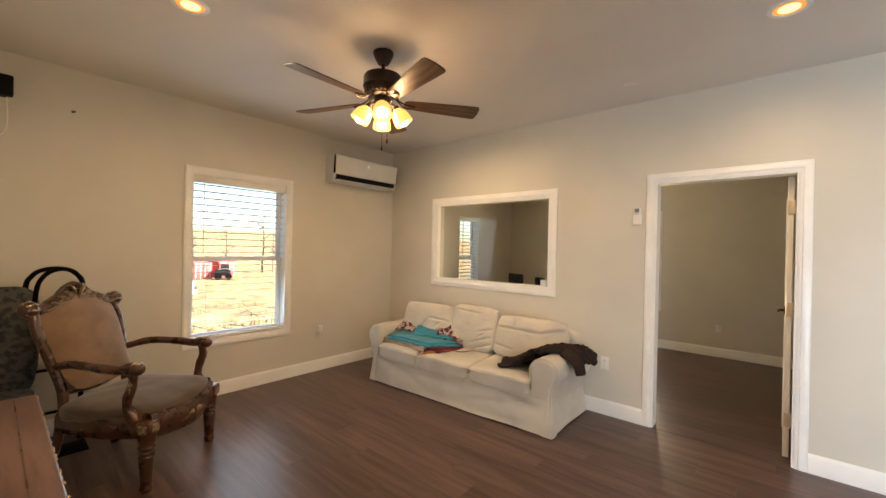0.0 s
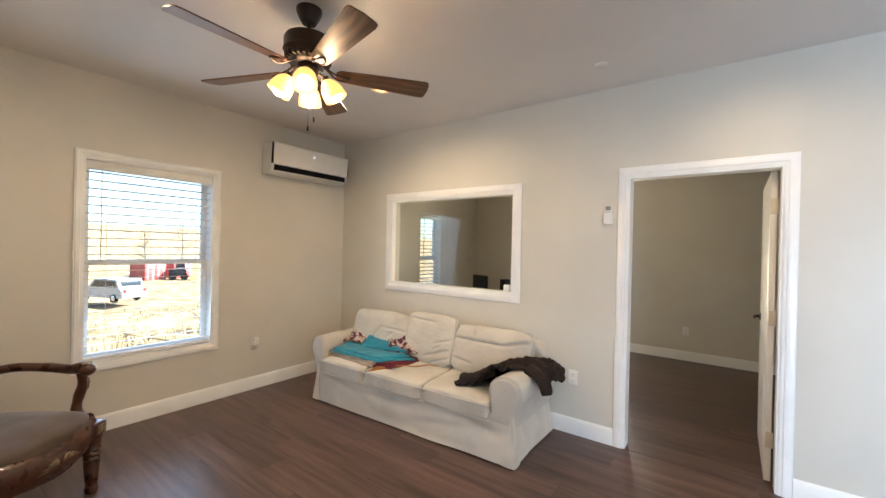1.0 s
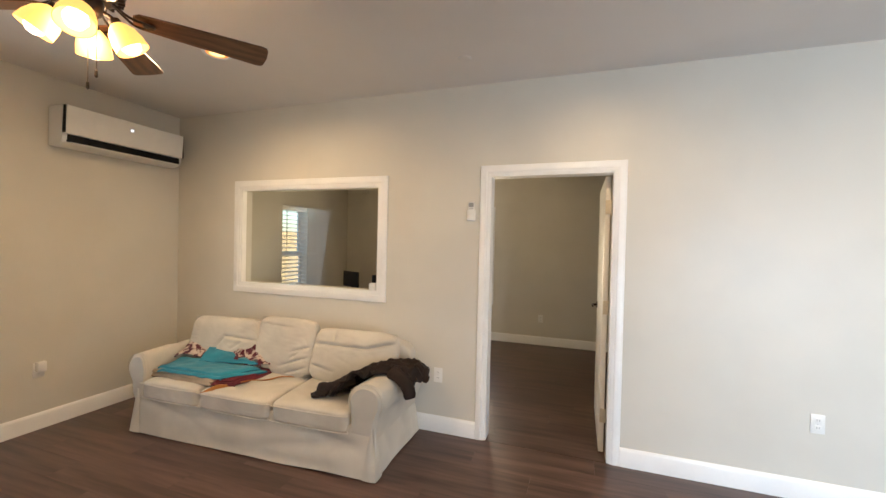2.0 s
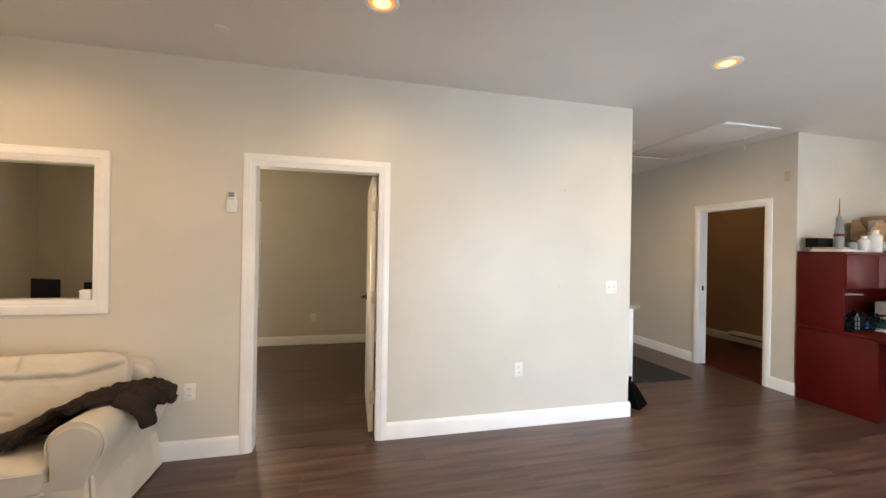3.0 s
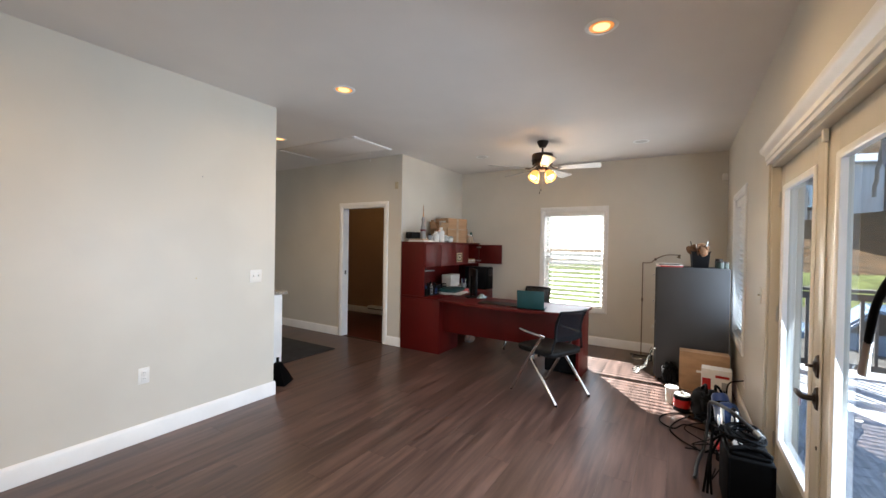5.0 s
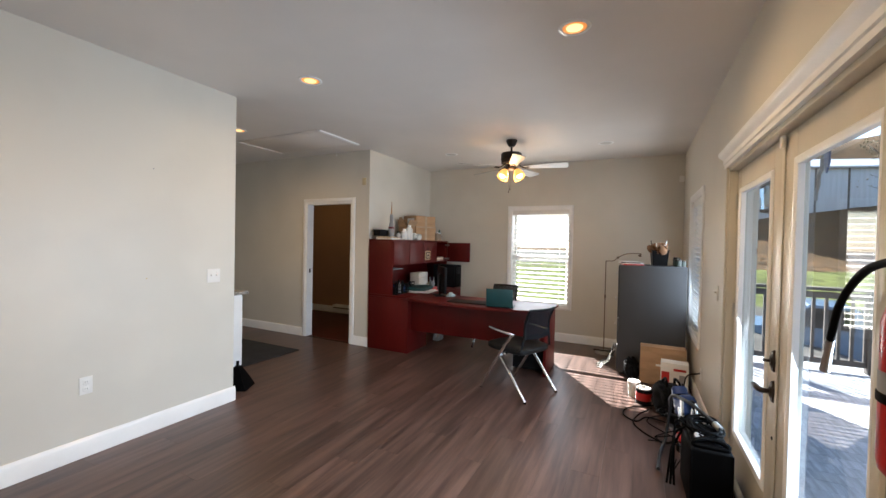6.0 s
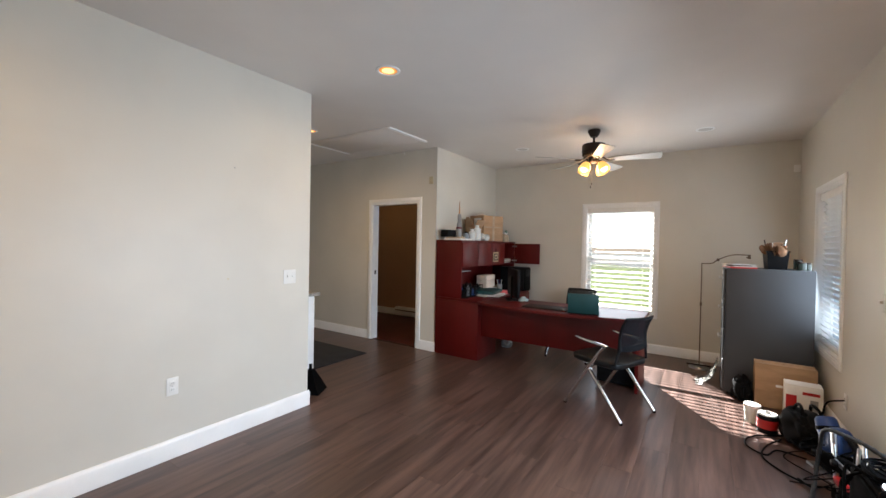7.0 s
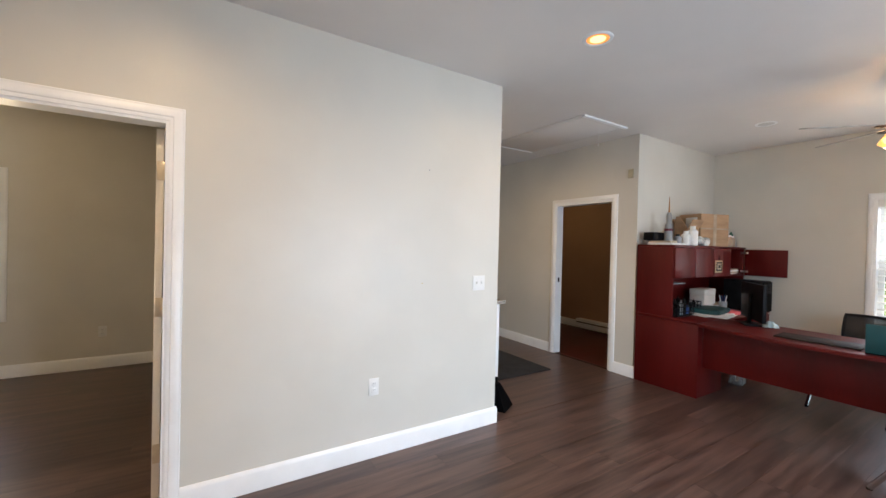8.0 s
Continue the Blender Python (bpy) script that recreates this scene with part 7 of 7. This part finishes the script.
CAR_WHITE = material("white_car_paint", (0.3, 0.3, 0.3), 0.25, vary=0.02, coat=0.5)
CAR_BLUE = material("blue_car_paint", (0.10, 0.17, 0.26), 0.25, vary=0.05, coat=0.5)
CAR_GLASS = material("dark_car_glass", (0.02, 0.025, 0.03), 0.08, vary=0.05, bump=0)
CONTAINER = material("red_container_paint", (0.36, 0.05, 0.04), 0.5, vary=0.12, scale=2, grain=30, bump=0.1)
SIDING = material("pale_siding", (0.62, 0.62, 0.60), 0.6, vary=0.05)


MAHOGANY.node_tree.nodes["Principled BSDF"].inputs["Specular IOR Level"].default_value = 0.3
for ma in (GRASS, GRAVEL, LEAFLITTER, LAWN, DECK):
    ma.node_tree.nodes["Principled BSDF"].inputs["Specular IOR Level"].default_value = 0.05


def step(t):
    t = min(1.0, max(0.0, t))
    return t * t * (3 - 2 * t)


def land(x, y):
    """The lie of the land: a level yard, falling away to the west, a lawn and a wooded hill to the east."""
    z = -0.55 - 2.7 * step((-5.0 - x) / 20) - 0.5 * step((-26 - x) / 30)
    z += 1.35 * step((x - 25) / 13)
    z += 20.0 * step((x - 36) / 55) * step((2 - y) / 14) + 11 * step((-85 - x) / 90) + 9 * step((-26 - y) / 50)
    z -= 0.85 * step((-2.0 - y) / 3) * step((x - 1.0) / 3)
    far = max(abs(x), abs(y))
    rough = 0.16 if x < -5 else (0.0 if far < 22 and y < 30 else 0.12)
    return z + rough * (noise.noise(Vector((x * 0.6, y * 0.6, 0))) + 0.6 * noise.noise(Vector((x * 1.7, y * 1.7, 3)))) * step((far - 5) / 4)


axis_pts = [-600, -300, -180, -120, -90] + [-75 + 1.5 * k for k in range(101)] + [90, 120, 180, 300, 600]
bm = bmesh.new()
grid = [[bm.verts.new((x, y, land(x, y))) for y in axis_pts] for x in axis_pts]
for i in range(len(axis_pts) - 1):
    for j in range(len(axis_pts) - 1):
        f = bm.faces.new((grid[i][j], grid[i + 1][j], grid[i + 1][j + 1], grid[i][j + 1]))
        cx, cy = (axis_pts[i] + axis_pts[i + 1]) / 2, (axis_pts[j] + axis_pts[j + 1]) / 2
        if 15 < cx < 31 and -0.5 < cy < 24:
            f.material_index = 2
        elif 31 <= cx < 40 and -0.5 < cy < 40:
            f.material_index = 1
        elif 7.5 < cx < 26 and -24 < cy < 24:
            f.material_index = 1
        elif 26 <= cx < 37 and -40 < cy < 40:
            f.material_index = 2
        elif cx >= 37 or cy < -24:
            f.material_index = 3
me = finish(bm, "ground", GRASS)
for extra in (GRAVEL, LAWN, LEAFLITTER):
    me.materials.append(extra)
tagged(new("ground", me), "dry grass slope, pale gravel drive and lawn round the house", "ground", kind="structure")

deck = thing("deck", (0, 0, 0), "grey painted wooden deck outside the French doors", "deck", kind="structure")
part("joist_frame", bbox(-0.5, -3.2, -0.5, 8.0, 0.31, -0.08, 0), RAILWOOD, deck)
bm = bmesh.new()
box(bm, -0.069, -1.75, -0.012, 0.069, 1.75, 0.012)
me = finish(bm, "board", DECK, False)
for k in range(60):
    o = new("board", me)
    o.parent = deck
    o.location = (-0.43 + 0.1425 * k, -1.445, -0.065)
rail = thing("deck_railing", (0, 0, -0.053), "weathered dark deck railing with slim balusters", "railing")
for k in range(6):
    part("post", bbox(-0.45 + 1.65 * k - 0.045, -3.14, 0, -0.45 + 1.65 * k + 0.045, -3.05, 1.02, 0.006), RAILWOOD, rail)
part("top_rail", bbox(-0.5, -3.17, 1.02, 7.95, -3.03, 1.06, 0.006), RAILWOOD, rail)
part("lower_rail", bbox(-0.5, -3.11, 0.92, 7.95, -3.07, 1.0, 0.004), RAILWOOD, rail)
part("lower_rail", bbox(-0.5, -3.11, 0.08, 7.95, -3.07, 0.15, 0.004), RAILWOOD, rail)
bm = bmesh.new()
box(bm, -0.016, -0.016, 0.15, 0.016, 0.016, 0.92)
me = finish(bm, "baluster", RAILWOOD, False)
for k in range(66):
    o = new("baluster", me)
    o.parent = rail
    o.location = (-0.33 + 0.125 * k, -3.09, 0)

east = thing("deck_railing", (7.72, 0, -0.053), "weathered dark deck railing with slim balusters", "railing")
for y in (-0.30, -1.65):
    part("post", bbox(-0.06, y - 0.06, 0, 0.06, y + 0.06, 2.69 if y > -1 else 1.02, 0.006), RAILWOOD, east)
part("top_rail", bbox(-0.07, -3.02, 1.02, 0.07, 0.28, 1.06, 0.006), RAILWOOD, east)
part("lower_rail", bbox(-0.02, -3.02, 0.92, 0.02, 0.28, 1.0, 0.004), RAILWOOD, east)
part("lower_rail", bbox(-0.02, -3.02, 0.08, 0.02, 0.28, 0.15, 0.004), RAILWOOD, east)
for k in range(26):
    o = new("baluster", me)
    o.parent = east
    o.location = (0, -2.95 + 0.125 * k, 0)

lt = thing("porch_lantern", (4.72, 0.13, 1.87), "black porch wall lantern with clear glass outside", "lantern")
part("top", revolve(bmesh.new(), [(0, 0.16), (0.02, 0.15), (0.075, 0.10), (0.08, 0.09), (0, 0.09)], 12), BLACK, lt)
part("glass_body", revolve(bmesh.new(), [(0.065, 0.09), (0.048, -0.10)], 6), CLEAR, lt)
part("bottom", revolve(bmesh.new(), [(0, -0.10), (0.054, -0.10), (0.045, -0.12), (0, -0.13)], 12), BLACK, lt)
part("bulb", revolve(bmesh.new(), [(0, -0.08), (0.018, -0.07), (0.026, -0.03), (0.018, 0.02), (0.010, 0.05), (0, 0.055)], 14), PLASTIC, lt, "white lamp bulb")
part("bracket", sweep(bmesh.new(), smooth_path([(0, 0, 0.15), (0, 0.05, 0.20), (0, 0.12, 0.14), (0, 0.149, 0.04)], 5), 0.009, 8), BLACK, lt)
part("back_plate", bbox(-0.045, 0.135, -0.07, 0.045, 0.15, 0.10, 0.006), BLACK, lt)
ch = thing("wind_chime", (5.08, -0.30, 2.64), "dark hanging porch ornament with a shield and a zigzag strip", "ornament")
part("cord", sweep(bmesh.new(), [(0, 0, 0), (0, 0, -0.36)], 0.003, 6), BLACK, ch)
part("shield", prism(bmesh.new(), [(-0.045, 0), (0.045, 0), (0.045, -0.14), (0, -0.21), (-0.045, -0.14)], 0.012, "y", Matrix.Translation((-0.04, 0, -0.36))), BLUE, ch, "dark blue shield")
part("zigzag_strip", sweep(bmesh.new(), [(0, 0, -0.05), (0.03, 0, -0.40), (0.07, 0, -0.46), (0.07, 0, -0.52), (0.12, 0, -0.56), (0.12, 0, -0.64), (0.16, 0, -0.68), (0.16, 0, -0.76)], 0.014, 6, 0.4), LABEL_GREY, ch)
porch = thing("porch_roof", (0, 0, 0), "wooden porch eave over the doors", "eave", kind="structure")
part("soffit", bbox(-3.4, -0.8, 2.64, 7.7, 0.31, 2.70, 0), SIDING, porch)


def car(name, at, paint, label, length=4.6, pickup=False):
    c = thing(name, at, label, "car")
    h = length / 2
    prof = [(-h, 0.45), (-h + 0.05, 0.85), (-h + 0.25, 1.0)] + ([(-0.2, 1.0), (0.05, 1.62), (0.9, 1.64), (1.5, 1.05)] if pickup else [(-h + 0.3, 1.05), (-h + 0.55, 1.66), (0.35, 1.70), (1.05, 1.10)]) + [(h - 0.25, 0.98), (h - 0.03, 0.8), (h, 0.45), (h - 0.1, 0.32), (-h + 0.1, 0.32)]
    b = prism(bmesh.new(), prof, 1.78, "y", Matrix.Translation((0, -0.89, 0)))
    bmesh.ops.bevel(b, geom=b.edges[:], offset=0.05, segments=2, affect="EDGES", clamp_overlap=True)
    part("body", b, paint, c)
    x0, x1 = (0.1, 0.85) if pickup else (-h + 0.62, 0.30)
    for s in (-1, 1):
        w = [(x0, 1.12), (x0 + 0.06, 1.56), (x1, 1.58), (x1 + 0.42, 1.12)]
        part("side_window", prism(bmesh.new(), w, 0.012, "y", Matrix.Translation((0, s * 0.888 - (0.0 if s > 0 else 0.012), 0))), CAR_GLASS, c)
        for x in (-h + 0.9, h - 0.9):
            wh = part("wheel", revolve(bmesh.new(), [(0, 0.11), (0.20, 0.11), (0.30, 0.10), (0.34, 0.06), (0.34, -0.06), (0.30, -0.10), (0, -0.10)], 22, Matrix.Translation((x, s * 0.80, 0.34)) @ pose(0, 0, 0, 90, 0, 0)), RUBBER, c)
            part("rim", revolve(bmesh.new(), [(0, 0.012), (0.19, 0.008), (0.20, 0)], 18, Matrix.Translation((x, s * 0.912, 0.34)) @ pose(0, 0, 0, -90 * s, 0, 0)), STEEL, wh)
        part("tail_lamp", bbox(-h - 0.012, s * 0.72 - 0.1, 0.75, -h + 0.06, s * 0.72 + 0.1, 1.0, 0.01), RED, c)
    part("rear_window", bbox(-0.22 if pickup else -h + 0.36, -0.7, 1.14, -0.16 if pickup else -h + 0.5, 0.7, 1.52, 0.01, m=pose(0, 0, 0, 0, 0, 0)), CAR_GLASS, c)
    return c


car("parked_suv", pose(-36, 9.9, -3.0, 0, 0, -158), CAR_WHITE, "white station wagon parked on the dry grass")
car("parked_truck", pose(13.6, -3.6, -1.42, 0, 0, 80), CAR_BLUE, "dark blue pickup truck parked on the gravel", 5.2, True)


def container(at, label):
    c = thing("shipping_container", at, label, "shipping container", "shipping containers")
    prof = []
    for k in range(24):
        x = -3.0 + 0.25 * k
        prof += [(x, 1.2), (x + 0.10, 1.2), (x + 0.125, 1.165), (x + 0.225, 1.165)]
    prof += [(3.0, 1.2), (3.0, -1.2), (-3.0, -1.2)]
    part("body", prism(bmesh.new(), prof, 2.5, "z"), CONTAINER, c)
    for s in (-1, 1):
        part("door", bbox(-3.06, s * 0.6 - 0.57, 0.1, -3.0, s * 0.6 + 0.57, 2.4, 0.01), CONTAINER, c)
        for d in (-0.3, 0.3):
            part("lock_bar", sweep(bmesh.new(), [(-3.08, s * 0.6 + d, 0.1), (-3.08, s * 0.6 + d, 2.4)], 0.03, 8), PLASTIC, c)
    return c


container(pose(-64, 20.5, land(-62, 20.5) - 0.05, 0, 0, 180), "red corrugated steel shipping container on the dry ground")
container(pose(-66, 24.5, land(-64, 24.5) - 0.05, 0, 0, 180), "red corrugated steel shipping container on the dry ground")
ld = thing("loader", pose(-59.5, 22.9, land(-59.5, 22.9), 0, 0, 70), "black wheeled loader with a yellow bucket before the containers", "loader")
part("body", bbox(-1.3, -0.55, 0.55, 0.7, 0.55, 1.45, 0.12, 2), BLACK, ld)
part("cab", prism(bmesh.new(), [(-0.6, 1.40), (-0.5, 2.25), (0.45, 2.25), (0.62, 1.40)], 0.96, "y", Matrix.Translation((0, -0.48, 0))), BLACK, ld)
for y in (-0.62, 0.62):
    part("lift_arm", sweep(bmesh.new(), smooth_path([(-0.9, y, 1.45), (0.2, y, 1.60), (1.0, y, 1.1), (1.35, y, 0.45)], 4), 0.10, 8, 0.6), RAILWOOD, ld)
    for x in (-0.85, 0.45):
        part("wheel", revolve(bmesh.new(), [(0, 0.13), (0.24, 0.13), (0.42, 0.12), (0.46, 0.06), (0.46, -0.06), (0.42, -0.12), (0, -0.12)], 20, Matrix.Translation((x, y * 1.1, 0.46)) @ pose(0, 0, 0, 90, 0, 0)), RUBBER, ld)
part("bucket", prism(bmesh.new(), [(1.2, 0.05), (1.95, 0.05), (1.75, 0.25), (1.40, 0.62), (1.2, 0.62)], 1.7, "y", Matrix.Translation((0, -0.85, 0))), YELLOW, ld, "yellow digging bucket")


def tree(x, y, z, h, seed, leafy):
    rnd = random.Random(seed)
    t = thing("tree", (x, y, z), "bare winter tree with a few brown leaves" if not leafy else "evergreen tree with uneven dark crown", "tree", "trees outside")
    trunk, tips = bmesh.new(), []
    path = [(0, 0, 0)]
    for k in range(1, 7):
        path.append((path[-1][0] + rnd.uniform(-0.12, 0.12), path[-1][1] + rnd.uniform(-0.12, 0.12), h * k / 6))
    r0 = h * 0.018
    sweep(trunk, path, [r0 * (1 - 0.15 * k) + 0.01 for k in range(7)], 8)
    for k in range(13):
        a, zz = rnd.uniform(0, 6.28), h * rnd.uniform(0.25, 0.92)
        ln = h * 0.28 * (1.15 - zz / h)
        p = Vector(path[min(6, int(zz / h * 6))])
        p.z = zz
        d = Vector((math.cos(a), math.sin(a), rnd.uniform(0.3, 0.8)))
        q = p + d * ln * 0.5 + Vector((rnd.uniform(-0.2, 0.2), rnd.uniform(-0.2, 0.2), 0))
        e = p + d * ln
        sweep(trunk, [p, q, e], [r0 * 0.35, r0 * 0.22, r0 * 0.06], 5)
        tips += [q, e]
        for j in range(3):
            f = q + Vector((rnd.uniform(-1, 1), rnd.uniform(-1, 1), rnd.uniform(0.1, 1))) * ln * 0.45
            sweep(trunk, [q, f], [r0 * 0.14, r0 * 0.03], 4)
            tips.append(f)
    part("trunk", trunk, BARK, t)
    crown = bmesh.new()
    for p in tips:
        for j in range(14 if leafy else 4):
            c = p + Vector((rnd.gauss(0, 0.35), rnd.gauss(0, 0.35), rnd.gauss(0, 0.3)))
            m = Matrix.Translation(c) @ Euler((rnd.uniform(0, 6), rnd.uniform(0, 6), rnd.uniform(0, 6))).to_matrix().to_4x4()
            s = rnd.uniform(0.05, 0.13)
            crown.faces.new([crown.verts.new(m @ Vector(v)) for v in ((-s, 0, 0), (0, -s * 0.5, 0.02), (s, 0, 0), (0, s * 0.5, 0.02))])
    part("crown", crown, GREEN_LEAF if leafy else DRY_LEAF, t)


barn = thing("metal_shed", pose(55, -15.5, 4.6, 0, 0, -74), "pale blue-grey metal-sided shed on top of the bank", "shed")
SHED = material("pale_metal_siding", (0.40, 0.43, 0.46), 0.5, vary=0.05, scale=1, grain=20, bump=0.1, stretch=(4, 4, 0.3))
part("wall", bbox(-9, 0, 0, 9, 8, 5.6, 0.02), SHED, barn)
part("roof", prism(bmesh.new(), [(-0.5, 5.6), (4, 7.2), (8.5, 5.6), (8.5, 5.45), (-0.5, 5.45)], 18.6, "x", Matrix.Translation((-9.3, 0, 0))), SHED, barn)
for x in (-6, -3, 0, 3, 6):
    part("post", bbox(x - 0.08, -0.06, 0, x + 0.08, 0.0, 5.6, 0.01), RAILWOOD, barn)
GREEN_LEAF = material("evergreen_leaves", (0.045, 0.075, 0.02), 0.7, vary=0.3)
DRY_LEAF = material("dry_leaves", (0.16, 0.09, 0.035), 0.8, vary=0.3)
for k, (x, y, h, leafy) in enumerate(((-70, 12, 9, False), (-72, 34, 12, False), (-76, 46, 13, False), (44, -6, 10, False), (47, -19, 11, False), (58, -22, 12, True), (50, -27, 11, False), (-9, 17, 9, True), (-2, 19, 10, True), (-14, 12, 8, True))):
    tree(x, y, land(x, y) - 0.1, h, 100 + k, leafy)

# scrub and felled branches on the west slope, and the far tree line
rnd = random.Random(77)
bm = bmesh.new()
for k in range(420):
    x, y = rnd.uniform(-32, -7), rnd.uniform(1, 15)
    z = land(x, y) - 0.02
    if rnd.random() < 0.25:
        a, ln = rnd.uniform(0, 6.28), rnd.uniform(0.8, 2.6)
        sweep(bm, [(x, y, z + 0.06), (x + ln * 0.5 * math.cos(a), y + ln * 0.5 * math.sin(a), z + rnd.uniform(0.1, 0.4)), (x + ln * math.cos(a + 0.2), y + ln * math.sin(a + 0.2), z + rnd.uniform(0.1, 0.6))], [0.03, 0.02, 0.008], 4)
    else:
        for j in range(7):
            a, hh = rnd.uniform(0, 6.28), rnd.uniform(0.15, 0.5)
            p = Vector((x + rnd.uniform(-0.2, 0.2), y + rnd.uniform(-0.2, 0.2), z))
            tip = p + Vector((0.25 * hh * math.cos(a), 0.25 * hh * math.sin(a), hh))
            side = Vector((-math.sin(a), math.cos(a), 0)) * 0.02
            bm.faces.new([bm.verts.new(q) for q in (p - side, p + side, tip)])
tagged(new("scrub", finish(bm, "scrub", material("dry_scrub", (0.30, 0.20, 0.09), 0.95, vary=0.3, scale=2, color2=(0.12, 0.09, 0.045)), False)), "dry yellow grass tufts and felled branches on the slope", "scrub", kind="stuff")
for k, (x, y, h) in enumerate(((-72, 8, 8), (-78, 15, 9), (-70, 22, 8), (-76, 29, 10), (-70, 35, 8), (-80, 1, 9))):
    tree(x, y, land(x, y), h, 300 + k, False)


# ---- floor planks ----
plank_meshes = {}


def plank(x0, x1, y0, y1):
    key = (round(x1 - x0, 2), round(y1 - y0, 3))
    if key not in plank_meshes:
        bm = bmesh.new()
        w, d = key[0] / 2 - 0.00015, key[1] / 2 - 0.00015
        lo = [bm.verts.new((sx * w, sy * d, -0.005)) for sx, sy in ((-1, -1), (1, -1), (1, 1), (-1, 1))]
        md = [bm.verts.new((sx * w, sy * d, -0.0007)) for sx, sy in ((-1, -1), (1, -1), (1, 1), (-1, 1))]
        hi = [bm.verts.new((sx * (w - 0.0003), sy * (d - 0.0003), 0)) for sx, sy in ((-1, -1), (1, -1), (1, 1), (-1, 1))]
        bm.faces.new(hi)
        for k in range(4):
            j = (k + 1) % 4
            bm.faces.new((lo[k], lo[j], md[j], md[k]))
            bm.faces.new((md[k], md[j], hi[j], hi[k]))
        plank_meshes[key] = finish(bm, "plank", PLANK, False)
    ob = new("plank", plank_meshes[key])
    ob.parent = floor
    ob.location = ((x0 + x1) / 2, (y0 + y1) / 2, 0)


def lay(x0, x1, y0, y1, length=1.22, width=0.181):
    row, y = 0, y0
    while y < y1 - 0.01:
        ye = min(y + width, y1)
        x = x0 - (0.0, 0.41, 0.82, 0.2, 0.61, 1.0)[row % 6]
        while x < x1 - 0.02:
            xe = min(x + length, x1)
            if xe - max(x, x0) > 0.02:
                plank(max(x, x0), xe, y, ye)
            x += length
        y, row = ye, row + 1


lay(WX0, WX1, SY, NY)
lay(3.365, 5.445, NY, HY)
lay(DOOR_N[0], DOOR_N[1], NY, NY + T)
lay(-0.9, 2.4, NY + T, BY)
# the rest of the back room and the side room, joined
bm = bmesh.new()
for x0, x1, y0, y1 in ((WX0, -0.9, NY + T, BY), (2.4, 3.25, NY + T, BY), (5.445, WX1, NY, 4.335)):
    y = y0
    while y < y1 - 0.01:
        box(bm, x0, y, -0.005, x1, min(y + 0.18, y1), -0.0004)
        y += 0.181
rest = new("plank_field", finish(bm, "plank_field", PLANK, False))
rest.parent = floor
rest["kind"] = "stuff"
# dark red laminate in the side room
RED_FLOOR = material("dark_red_laminate", (0.075, 0.013, 0.010), 0.35, vary=0.15, scale=2, grain=22, bump=0.05, stretch=(0.9, 9, 1))
bm = bmesh.new()
y = 4.45
while y < HY - 0.01:
    box(bm, 5.50, y, -0.005, WX1, min(y + 0.18, HY), -0.0004)
    y += 0.181
rest = new("plank_field", finish(bm, "plank_field", RED_FLOOR, False))
rest.parent = floor
rest["kind"] = "stuff"
